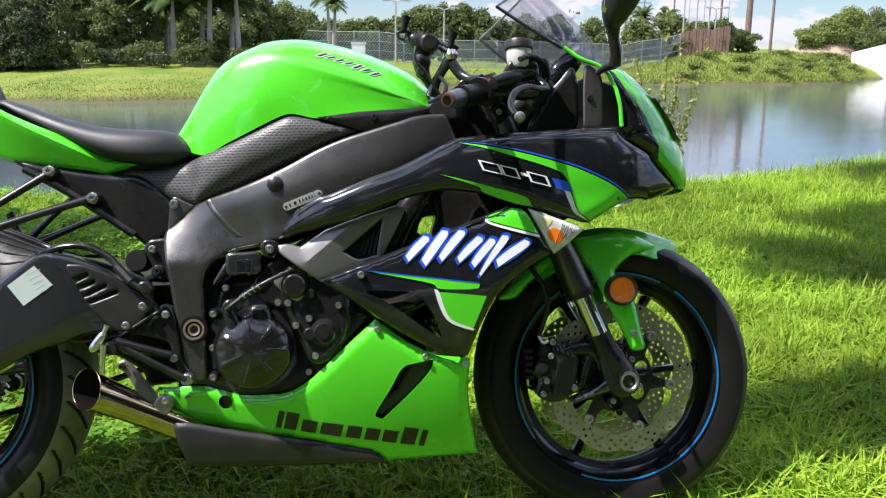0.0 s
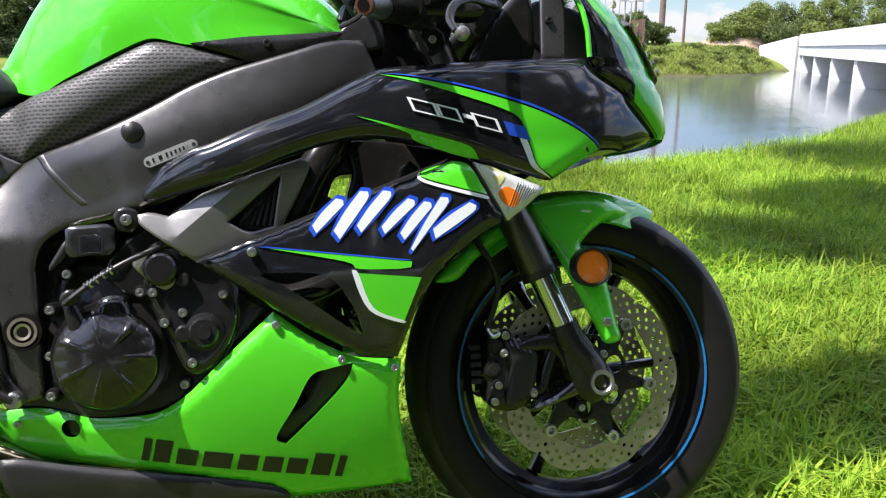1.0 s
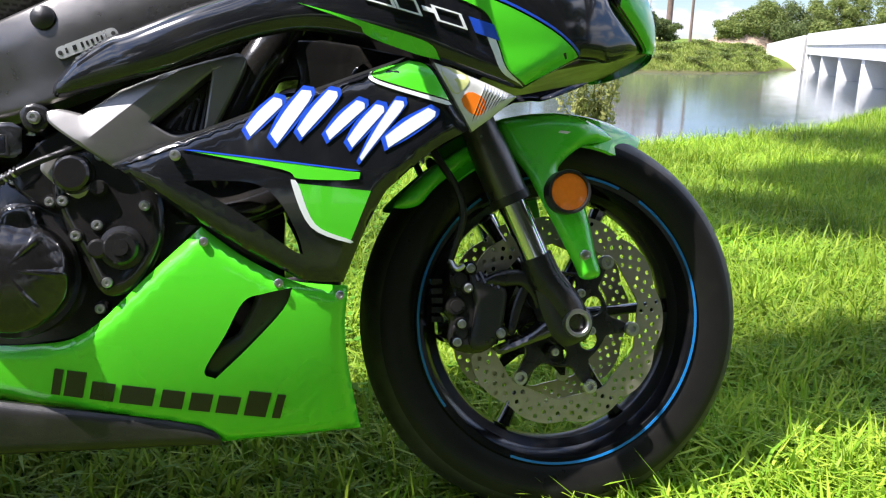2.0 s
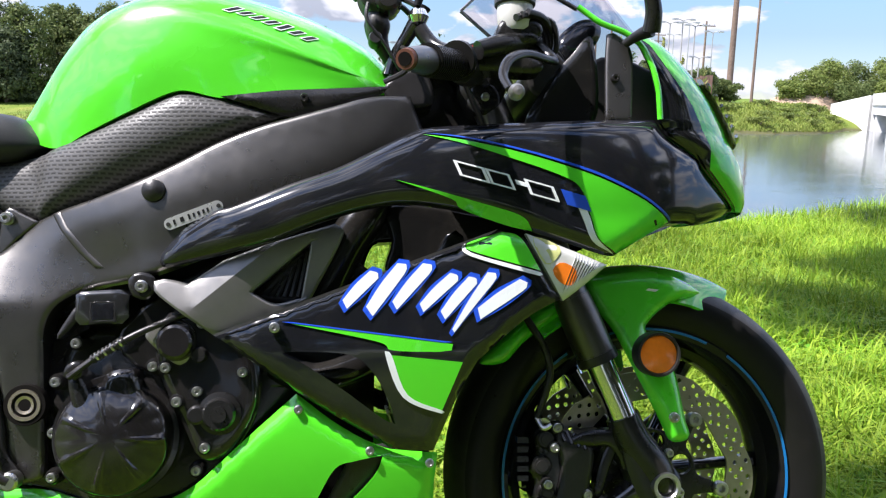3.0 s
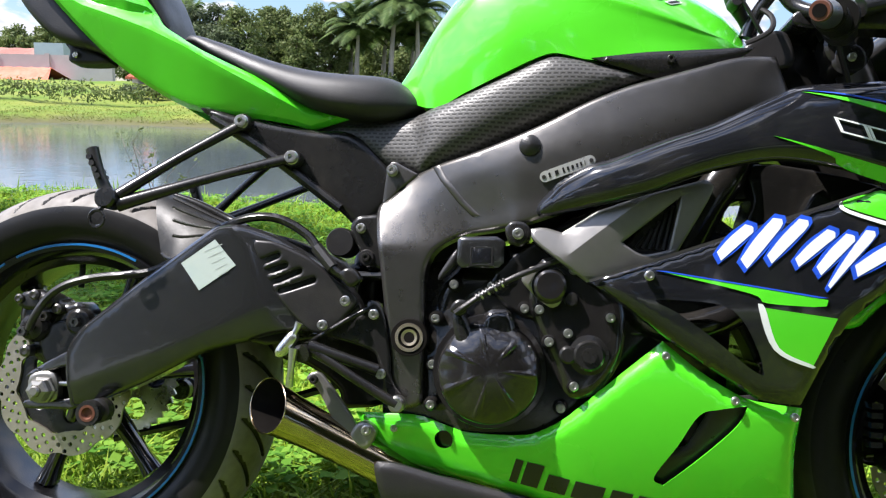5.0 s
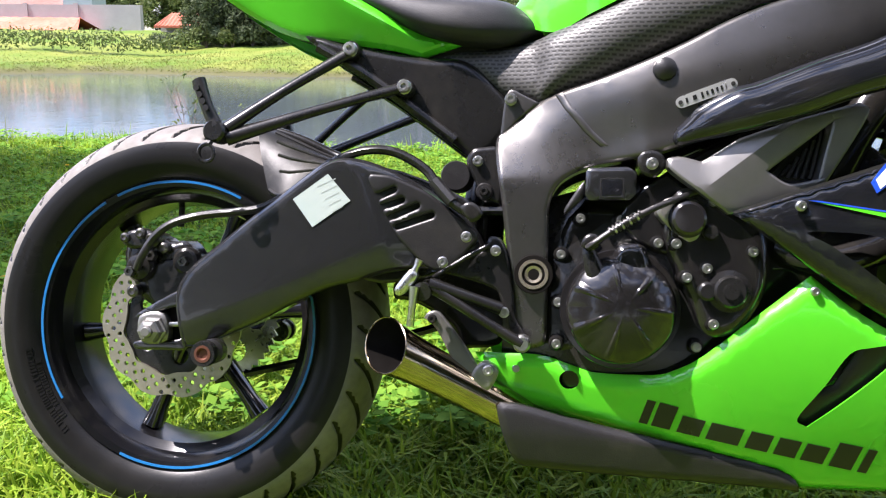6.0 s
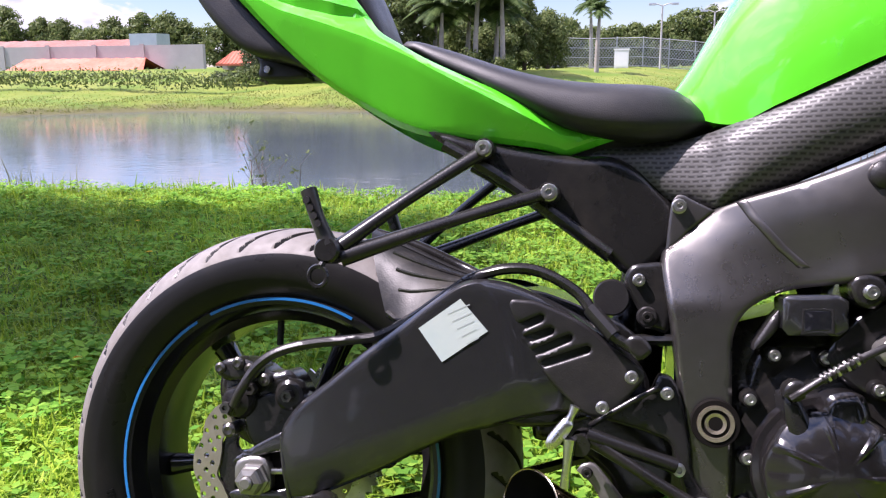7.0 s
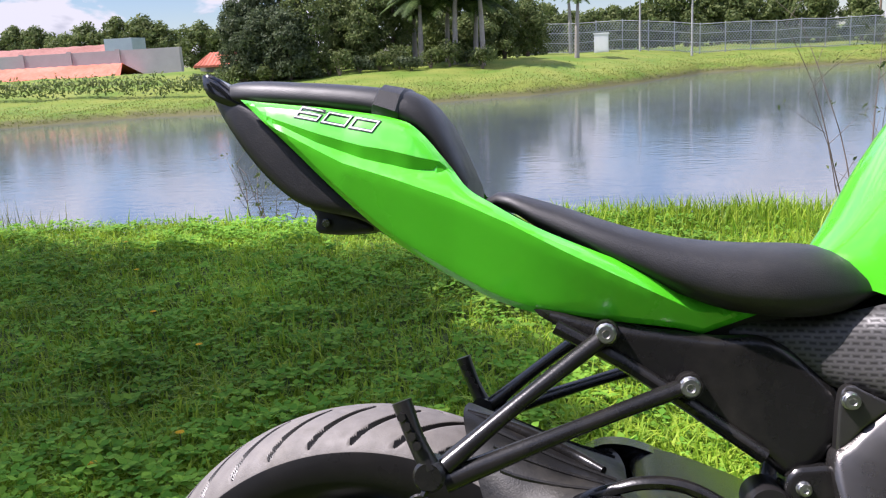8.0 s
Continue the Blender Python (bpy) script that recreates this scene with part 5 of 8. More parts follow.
# wheels -------------------------------------------------------------------
def wheel(name, u, w, radius, tyre_half, rim_half, bead, spoke_turn, spoke, tread_cut, label):
    root = new(name)
    root.parent = bike
    root.location = (u, 0, w)
    tagged(root, label)
    seg = 900 if tread_cut else 200
    side_r = radius - tyre_half * 0.72
    prof = []
    arc = 84 if tread_cut else 30
    for k in range(arc + 1):                       # tread arc
        a = math.pi * (k / arc) * 0.78 + math.pi * 0.11
        prof.append((side_r + (radius - side_r) * math.sin(a) ** 0.8, tyre_half * math.cos(a)))
    inner = [(bead + 0.004, -rim_half * 0.98), (bead + 0.02, -tyre_half * 0.90), ((side_r + bead) / 2 + 0.02, -tyre_half * 1.0)]
    outer = [((side_r + bead) / 2 + 0.02, tyre_half * 1.0), (bead + 0.02, tyre_half * 0.90), (bead + 0.004, rim_half * 0.98)]
    ring = outer[::-1] + prof + inner[::-1] + [(bead - 0.006, -rim_half * 0.7), (bead - 0.006, rim_half * 0.7)]
    m = len(ring)
    rr, vv = np.array([q[0] for q in ring]), np.array([q[1] for q in ring])
    ang = np.arange(seg) * 2 * np.pi / seg
    R = np.repeat(rr[None, :], seg, 0)
    cut = np.zeros((seg, m), bool)
    if tread_cut:
        for j in range(m):
            if rr[j] < side_r * 1.01:
                continue
            s = vv[j] / tyre_half                      # -1 .. 1 across the tread
            phase = (ang * 36 / (2 * np.pi) - 1.5 * abs(s) ** 1.15 * tread_cut + (0.5 if s < 0 else 0)) % 1.0
            gap = np.minimum(phase, 1 - phase)
            near = np.clip(1 - gap / 0.085, 0, 1) * np.clip((abs(s) - 0.06) / 0.05, 0, 1) * np.clip((0.90 - abs(s)) / 0.06, 0, 1)
            cut[:, j] = near > 0.3
            R[:, j] -= 0.005 * np.clip(near * 2.0, 0, 1)
    X, Z = R * np.cos(ang)[:, None], R * np.sin(ang)[:, None]
    Y = np.repeat(-vv[None, :], seg, 0)
    verts = np.stack([X.ravel(), Y.ravel(), Z.ravel()], 1)
    faces, mats = [], []
    for i in range(seg):
        for j in range(m):
            a, b = i * m + j, i * m + (j + 1) % m
            c, d = ((i + 1) % seg) * m + (j + 1) % m, ((i + 1) % seg) * m + j
            faces.append((a, b, c, d))
            up = rr[j] > side_r * 1.045 and rr[(j + 1) % m] > side_r * 1.045
            mats.append(1 if up and not cut[i, j] else 0)
    tyre = mesh_ob("tyre", verts, faces, [RUBBER, TREAD if tread_cut else TREAD_FRONT], root, "black sport tyre with worn dusty tread", 60, fix=False)
    tyre.data.polygons.foreach_set("material_index", mats)
    # rim: a barrel with a lip on either side
    b, h = bead, rim_half
    rim_prof = [(b + 0.010, h), (b + 0.006, h + 0.004), (b - 0.004, h + 0.002), (b - 0.010, h - 0.008), (b - 0.014, h - 0.022), (b - 0.026, h - 0.032), (b - 0.030, 0), (b - 0.026, -h + 0.032), (b - 0.014, -h + 0.022), (b - 0.010, -h + 0.008), (b - 0.004, -h - 0.002), (b + 0.006, -h - 0.004), (b + 0.010, -h), (b - 0.002, -h + 0.02), (b - 0.018, 0), (b - 0.002, h - 0.02), (b + 0.010, h)]
    lathe("rim", rim_prof, 0, 0, RIM, root, "gloss black cast rim", 96)
    for s in (1, -1):
        arcs = ((-1.95, 0.95), (1.12, 2.06), (2.16, 3.75)) if s == 1 else ((0, 6.28),)
        for a0, a1 in arcs:
            k = max(8, int((a1 - a0) / 0.06))
            v, f = [], []
            for i in range(k + 1):
                a = a0 + (a1 - a0) * i / k
                for r, d in ((b + 0.0056, h + 0.0046), (b + 0.0020, h + 0.0044), (b + 0.0020, h + 0.0030), (b + 0.0056, h + 0.0030)):
                    v.append((r * math.cos(a), -s * d, r * math.sin(a)))
            for i in range(k):
                for j in range(4):
                    f.append((i * 4 + j, i * 4 + (j + 1) % 4, i * 4 + 4 + (j + 1) % 4, i * 4 + 4 + j))
            f += [(0, 1, 2, 3), (k * 4 + 3, k * 4 + 2, k * 4 + 1, k * 4)]
            mesh_ob("rim_stripe", v, f, BLUE, root, "bright blue rim tape")
    lathe("hub", [(0.0, 0.055), (0.024, 0.055), (0.030, 0.045), (0.036, 0.03), (0.040, 0.0), (0.036, -0.03), (0.03, -0.05), (0.0, -0.05)], 0, 0, BLACK_SATIN, root, seg=32)
    for i in range(6):
        a = radians(spoke_turn + 60 * i)
        ca, sa = math.cos(a), math.sin(a)
        rings = []
        for r, wid, th in ((0.026, 0.018, 0.028), (0.06, spoke * 1.15, 0.022), (0.12, spoke, 0.017), (b - 0.06, spoke * 1.05, 0.017), (b - 0.032, spoke * 1.35, 0.022)):
            sec = []
            for k in range(10):
                t = 2 * math.pi * k / 10
                p, q = wid * math.copysign(abs(math.cos(t)) ** 0.7, math.cos(t)), th * math.copysign(abs(math.sin(t)) ** 0.7, math.sin(t))
                sec.append((r * ca - p * sa, q, r * sa + p * ca))
            rings.append(sec)
        loft("spoke", rings, BLACK_GLOSS, root, "", 50)
    return root


def disc(parent, u, w, v, r_out, r_in, lobes, wave, hole_rows, side=1, carrier=True):
    """Wave-edged brake disc, drilled right through."""
    n = lobes * 14
    edge = []
    for k in range(n):
        a = 2 * math.pi * k / n
        edge.append(np.array((u + (r_out - wave * (0.5 - 0.5 * math.cos(a * lobes)) ** 2) * math.cos(a), w + (r_out - wave * (0.5 - 0.5 * math.cos(a * lobes)) ** 2) * math.sin(a))))
    inner = []
    for k in range(n):
        a = 2 * math.pi * k / n
        r = r_in + wave * 0.8 * (0.5 - 0.5 * math.cos(a * lobes + 1.2)) ** 2
        inner.append(np.array((u + r * math.cos(a), w + r * math.sin(a))))
    holes = [inner]
    for r, cnt, rad, off in hole_rows:
        for k in range(cnt):
            a = 2 * math.pi * (k + off) / cnt
            holes.append(circle(u + r * math.cos(a), w + r * math.sin(a), rad, 8))
    loops = [edge, *holes]
    flat = [q for lp in loops for q in lp]
    edges, at = [], 0
    for lp in loops:
        edges += [(at + k, at + (k + 1) % len(lp)) for k in range(len(lp))]
        at += len(lp)
    co, tris = triangles(flat, edges, holes)
    cnt = len(co)
    verts = [(c[0], -side * (v + 0.0022), c[1]) for c in co] + [(c[0], -side * (v - 0.0022), c[1]) for c in co]
    faces = [tuple(t) for t in tris] + [tuple(cnt + k for k in reversed(t)) for t in tris]
    seen = {(a, b) for t in tris for a, b in zip(t, (*t[1:], t[0]))}
    faces += [(b, a, cnt + a, cnt + b) for a, b in seen if (b, a) not in seen]
    return mesh_ob("brake_disc", verts, faces, DISC, parent, "drilled wave-edged steel brake disc", 30)


FW, RW = (1.400, 0.299), (0.0, 0.315)
front = wheel("front_wheel", FW[0], FW[1], 0.300, 0.060, 0.050, 0.2150, 4, 0.0082, 0.0, "black front wheel with blue rim stripe")
def sidewall_marks(root):
    """Rows of small raised bars where the tyre's writing stands."""
    rng = np.random.default_rng(77)
    for r0, a0, a1, tall in ((.2405, 192, 226, .0042), (.2315, 197, 222, .0036)):
        a = a0
        while a < a1:
            wide = rng.uniform(.45, 1.0)
            v = []
            for lift in (0.0, .0011):
                for rr, aa in ((r0 - tall, a), (r0 - tall, a + wide), (r0 + tall, a + wide + .2), (r0 + tall, a + .2)):
                    d = lerp(rr, (.219, .235, .253), (.0715, .081, .090)) + lift
                    v.append((rr * math.cos(radians(aa)), -d, rr * math.sin(radians(aa))))
            mesh_ob("sidewall_mark", v, [(4, 5, 6, 7), (0, 1, 5, 4), (1, 2, 6, 5), (2, 3, 7, 6), (3, 0, 4, 7)], RUBBER, root, "", 20)
            a += wide + rng.choice([.45, .45, .5, 1.3])


rear = wheel("rear_wheel", RW[0], RW[1], 0.316, 0.090, 0.073, 0.2150, 9, 0.0112, 1.0, "black rear wheel with blue rim stripe")
sidewall_marks(rear)
rows = [(0.150, 40, 0.0037, 0.0), (0.141, 40, 0.0037, 0.5), (0.132, 40, 0.0037, 0.0), (0.124, 20, 0.0037, 0.25)]
for s in (1, -1):
    disc(front, 0, 0, 0.066, 0.158, 0.115, 10, 0.006, rows, s)
    for k in range(6):
        a = radians(51 + 60 * k)
        lathe("disc_button", [(0.0045, 0.064), (0.0045, 0.071), (0.0055, 0.073), (0.0095, 0.073), (0.011, 0.071), (0.011, 0.061)], 0.109 * math.cos(a), 0.109 * math.sin(a), STEEL, front, seg=16, side=s)
    ring_out = []
    for k in range(100):
        a = 2 * math.pi * k / 100
        ring_out.append(np.array(((0.072 + 0.040 * max(0, math.cos(a * 6)) ** 3) * math.cos(a + 0.89), (0.072 + 0.040 * max(0, math.cos(a * 6)) ** 3) * math.sin(a + 0.89))))
    slab("disc_carrier", [tuple(q) for q in ring_out], 0.058, 0.064, BLACK_SATIN, front, raw=True, side=s, bevel=0.001, holes=[circle(0.052 * math.cos(radians(60 * k + 21)), 0.052 * math.sin(radians(60 * k + 21)), 0.015, 14, 1.0) for k in range(6)])
disc(rear, 0, 0, 0.090, 0.110, 0.072, 10, 0.006, [(0.102, 30, 0.0036, 0), (0.092, 30, 0.0036, 0.5), (0.083, 30, 0.0036, 0)], 1)
slab("disc_carrier", [tuple(q) for q in circle(0, 0, 0.076, 40)], 0.082, 0.088, BLACK_SATIN, rear, raw=True, bevel=0.001, holes=[circle(0.048 * math.cos(radians(72 * k)), 0.048 * math.sin(radians(72 * k)), 0.013, 14) for k in range(5)])
tube("valve_stem", [(-0.033, 0.0, 0.184), (-0.033, 0.0, 0.150)], 0.005, BLACK_MATT, rear, seg=8, n=1)
# sprocket and chain on the far side
spr = []
for k in range(176):
    a = 2 * math.pi * k / 176
    r = 0.106 + 0.004 * math.sin(a * 44)
    spr.append((r * math.cos(a), r * math.sin(a)))
slab("sprocket", spr, 0.088, 0.094, STEEL, rear, raw=True, side=-1, bevel=0.0006, holes=[circle(0.066 * math.cos(radians(60 * k)), 0.066 * math.sin(radians(60 * k)), 0.020, 14) for k in range(6)])
for w0, w1 in ((0.425, 0.43), (0.205, 0.36)):
    tube("chain_run", [(0.0, 0.091, w0), (0.25, 0.091, (w0 + w1) / 2 - 0.008), (0.50, 0.091, w1)], 0.009, DARK, bike, seg=6, n=5, flat=0.7)


# fuel tank ----------------------------------------------------------------
def tank_at(u):
    """Half section: a flat flank up to a shoulder, hollowed below it in the forward part, and a domed top."""
    top = ((.487, .508, .526, .542, .558, .577, .598, .62, .646, .672, .708, .752, .797, .842, .887, .932, .969, .996, 1.014, 1.036), (.812, .842, .876, .905, .930, .957, .973, .985, .996, 1.007, 1.013, 1.014, 1.008, .998, .984, .965, .946, .925, .905, .868))
    bot = ((.487, .553, .603, .657, .711, .732, .78, .833, .96, 1.036), (.790, .763, .783, .808, .833, .837, .828, .835, .849, .852))
    half = ((.487, .505, .53, .56, .62, .72, .80, .90, .97, 1.01, 1.036), (.046, .064, .087, .106, .132, .155, .162, .156, .132, .095, .050))
    edge = ((.487, .527, .557, .605, .64, .668, .716, .777, .85, .90, .97, 1.036), (.803, .850, .888, .931, .948, .955, .954, .936, .912, .895, .875, .861))
    dent = 0.5 * ease(u, (.66, .82, .93, 1.03), (0, 1, 1, .2))
    t, b, h, sh = ease(u, *top), ease(u, *bot), ease(u, *half), ease(u, *edge)
    pts = [(h * (.97 - .10 * dent), b), (h * (1.0 - .17 * dent), b + .35 * (sh - b)), (h * (.965 - .10 * dent), b + .72 * (sh - b)), (h * (.88 + .05 * dent), sh), (h * (.66 + .06 * dent), sh + .55 * (t - sh)), (h * .34, sh + .89 * (t - sh)), (0.0, t)]
    return [tuple(q) for q in spline(pts, 4)]


def tank_depth(u, w):
    """Half width of the tank at a height."""
    sec = tank_at(u)
    return lerp(w, [q[1] for q in sec], [q[0] for q in sec])


def fuel_tank():
    rings = []
    for u in np.linspace(.488, 1.035, 70):
        r = [(u, -v, w) for v, w in tank_at(u)]
        rings.append(r + [(x, -y, z) for x, y, z in reversed(r[:-1])])
    return loft("fuel_tank", rings, GREEN, bike, "glossy lime green fuel tank", 30)


fuel_tank()
slab("tank_seam", [(.56, .757), (.66, .80), (.73, .829), (.80, .820), (.92, .837), (1.02, .845), (1.02, .835), (.9, .82), (.73, .80), (.56, .74)], .07, .098, BLACK_MATT, bike)

for s in (1, -1):
    panel("knee_pad", [(.376, .727), (.403, .741), (.441, .744), (.49, .746), (.547, .760), (.603, .784), (.657, .809), (.711, .834), (.732, .838), (.754, .835), (.781, .829), (.865, .808, True), (.82, .791), (.767, .765), (.714, .740), (.661, .715), (.596, .682), (.54, .665), (.512, .670), (.488, .675), (.436, .702), (.378, .723)],
          h_knee, PAD, bike, "dimpled black rubber knee pad" if s == 1 else "", side=s, roll=0.014, width=0.022, thick=0.006, step=0.009)
    panel("tank_cover", [(.781, .829, True), (.833, .837), (.88, .843), (1.007, .852, True), (.988, .838), (.928, .818), (.881, .806), (.863, .806, True)], lambda u, w: h_pad(u, w) + 0.002, BLACK_SATIN, bike, "", side=s)
    bolt(.891, .830, .156, .007, bike, BLACK_SATIN, s)

# frame --------------------------------------------------------------------
SPAR = [(.480, .602), (.497, .624), (.533, .659), (.562, .673), (.62, .691), (.675, .712), (.728, .737), (.78, .765), (.832, .787), (.884, .803), (.937, .819), (.984, .833), (1.035, .838, True), (1.06, .75), (.98, .70), (.90, .665), (.827, .645), (.75, .609), (.681, .585), (.62, .573), (.587, .559), (.568, .542), (.559, .517), (.559, .484), (.561, .42), (.563, .345), (.556, .322), (.519, .322), (.514, .377), (.504, .449), (.493, .522)]
for s in (1, -1):
    panel("frame_spar", SPAR, h_frame, GUNMETAL, bike, "gunmetal aluminium twin-spar frame" if s == 1 else "", side=s, roll=0.0045, width=0.0065, thick=0.05, step=0.009, smooth=40)
    panel("frame_tab", [(.4845, .608, True), (.490, .668), (.500, .679), (.513, .673), (.538, .661, True), (.51, .637, True)], lambda u, w: .104 + .10 * (u - .484), GUNMETAL, bike, side=s, thick=0.014, roll=.0015, width=.003, smooth=25)
    # a near-black strip on the spar, painted shade in place of a cut groove
    panel("weld_groove", [(.557, .668), (.571, .647), (.599, .615), (.621, .595), (.6235, .5975), (.6015, .6175), (.5735, .6495), (.5595, .6705)], h_frame, SOOT_SHADE, bike, side=s, raw=True, thick=.002, lift=.0006, step=.004)
    panel("weld_seam", [(.5595, .6705), (.5735, .6495), (.6015, .6175), (.6235, .5975), (.635, .599), (.612, .620), (.583, .653), (.570, .674)], h_frame, GUNMETAL, bike, side=s, raw=True, thick=.004, lift=.0022, step=.004, roll=.0016, width=.004)
    lathe("frame_plug", [(0.0, 0.181), (0.009, 0.180), (0.0145, 0.176), (0.0155, 0.171), (0.0155, 0.16)], .701, .698, BLACK_MATT, bike, seg=28, side=s)
    crease = ((0.754, 0.803, 0.862, 0.9), (0.542, 0.583, 0.631, 0.644))
    panel("engine_mount", [(.708, .580, True), (.724, .583), (.750, .577, True), (.795, .608, True), (.851, .629), (.935, .656, True), (.945, .64), (.90, .55, True), (.786, .511, True), (.747, .538, True), (.712, .565)], lambda u, w: .202 - .34 * bent(w - lerp(u, *crease), .004) - .14 * bent(lerp(u, *crease) - w, .004), CAST, bike, "silver-grey cast engine mount" if s == 1 else "", side=s, roll=0.0025, width=.004, thick=0.03, holes=[[(.830, .567, True), (.905, .632, True), (.893, .560, True), (.858, .553)]], lines=[[(u, lerp(u, *crease)) for u in np.arange(.735, .86, .007)]], smooth=20)
    bolt(.498, .665, .110, .010, bike, None, s)
    bolt(.690, .574, .176, .009, bike, None, s)
    slab("mount_lug", [(.672, .582), (.684, .592), (.702, .588), (.708, .572), (.695, .557), (.678, .562)], .12, .172, BLACK_SATIN, bike, side=s)
lathe("pivot_ring", [(0.0000, 0.1360), (0.0079, 0.1360), (0.0079, 0.1450), (0.0116, 0.1460), (0.0122, 0.1430), (0.0152, 0.1430), (0.0159, 0.1470), (0.0201, 0.1470), (0.0210, 0.1430), (0.0217, 0.1300)], .542, .421, NUT, bike, "steel swingarm pivot nut", 36)
# near-black disc and rings that paint the shade of the nut's hole and recesses
lathe("pivot_socket_shade", [(0.0000, 0.1450), (0.0076, 0.1450), (0.0076, 0.1340)], .542, .421, SOOT_SHADE, bike, seg=20)
lathe("pivot_gap_shade", [(0.0121, 0.1448), (0.0155, 0.1448), (0.0155, 0.1400), (0.0121, 0.1400), (0.0121, 0.1448)], .542, .421, SOOT_SHADE, bike, seg=36)
lathe("pivot_groove_shade", [(0.0207, 0.1458), (0.0259, 0.1458), (0.0266, 0.1440), (0.0266, 0.1300), (0.0207, 0.1300), (0.0207, 0.1458)], .542, .421, SOOT_SHADE, bike, seg=36)
# badge on the spar: a plate with plain marks
badge_surf = Surface(h_frame, [], 0, 1)
badge_axis = (np.array((.7235, .6545)), np.array((.7835, .6780)))


def badge_point(k, q):
    """A point of the badge: k along its axis from 0 to 1, q across it in metres."""
    a, b = badge_axis
    d = (b - a) / np.linalg.norm(b - a)
    return a + (b - a) * k + np.array((-d[1], d[0])) * q


rim = [badge_point(0, 0) + .0075 * np.array((math.cos(t), math.sin(t))) for t in np.linspace(radians(111), radians(291), 9)]
rim += [badge_point(1, 0) + .0075 * np.array((math.cos(t), math.sin(t))) for t in np.linspace(radians(-69), radians(111), 9)]
panel("badge", rim, badge_surf, SILVER, bike, "small silver badge plate with dark marks", raw=True, thick=.003, lift=.0035, step=.003, roll=.001, width=.002)
for k, wide, tall in ((.10, .0032, .0032), (.26, .0052, .0030), (.41, .0030, .0034), (.51, .0030, .0026), (.61, .0034, .0026), (.71, .0030, .0026), (.80, .0028, .0026), (.885, .0014, .0036)):
    panel("badge_mark", [badge_point(k - wide / .13, -tall), badge_point(k + wide / .13 - .006, -tall), badge_point(k + wide / .13, tall), badge_point(k - wide / .13 + .006, tall)], badge_surf, BLACK_INK, bike, raw=True, thick=.001, lift=.0042, step=.003)
for k in (-.03, 1.03):
    panel("badge_pin", circle(*badge_point(k, 0), .0028, 12), badge_surf, GUNMETAL, bike, raw=True, thick=.001, lift=.0044, step=.002)


# side fairings ---------------------------------------------------------------
UPPER = [(.715, .612), (.730, .632), (.744, .647), (.781, .669), (.807, .676), (.84, .689), (.883, .706), (.926, .721), (.955, .734), (1.014, .765), (1.048, .780), (1.105, .786), (1.183, .792), (1.265, .800), (1.374, .810, True), (1.392, .789), (1.444, .764), (1.456, .744), (1.515, .697, True), (1.489, .682), (1.44, .666), (1.419, .667), (1.390, .665, True), (1.343, .641), (1.303, .618, True), (1.283, .621), (1.211, .642), (1.182, .650), (1.12, .667), (1.068, .676), (1.017, .679), (.967, .670), (.913, .653), (.857, .630), (.783, .611), (.722, .598)]
MID = [(.786, .511, True), (.95, .573), (1.149, .649, True), (1.182, .638), (1.203, .601), (1.228, .561, True), (1.18, .534), (1.128, .490), (1.115, .476), (1.091, .431), (1.064, .366, True), (1.035, .367), (1.008, .371, True), (.90, .436), (.799, .505)]
MID_HOLE = [(.872, .491), (.905, .493), (.957, .489), (.984, .469), (1.006, .430), (1.014, .402, True), (.998, .409), (.945, .448), (.900, .477)]
LOW = [(.889, .438, True), (.94, .400), (.994, .371), (1.030, .364), (1.071, .361, True), (1.067, .303), (1.074, .241), (1.090, .163, True), (1.0, .157), (.905, .152, True), (.885, .168), (.862, .178), (.80, .190), (.734, .200), (.661, .210), (.584, .222), (.525, .233), (.491, .256), (.463, .305, True), (.51, .307), (.559, .308), (.601, .297), (.634, .290), (.706, .294), (.736, .304), (.766, .324), (.787, .344), (.822, .377)]
LOW_VENT = [(1.000, .360, True), (.965, .353), (.939, .343), (.915, .300), (.888, .254), (.901, .243, True), (.945, .285), (.988, .332)]
MID_SURF = Surface(lambda u, w: h_fair(u, w) - .006 - .10 * max(0, w - .60), [resample(spline(MID, 5, True), .010)], .007, .012)
LOW_SURF = Surface(h_low, [resample(spline(LOW, 5, True), .010)], .010, .014)
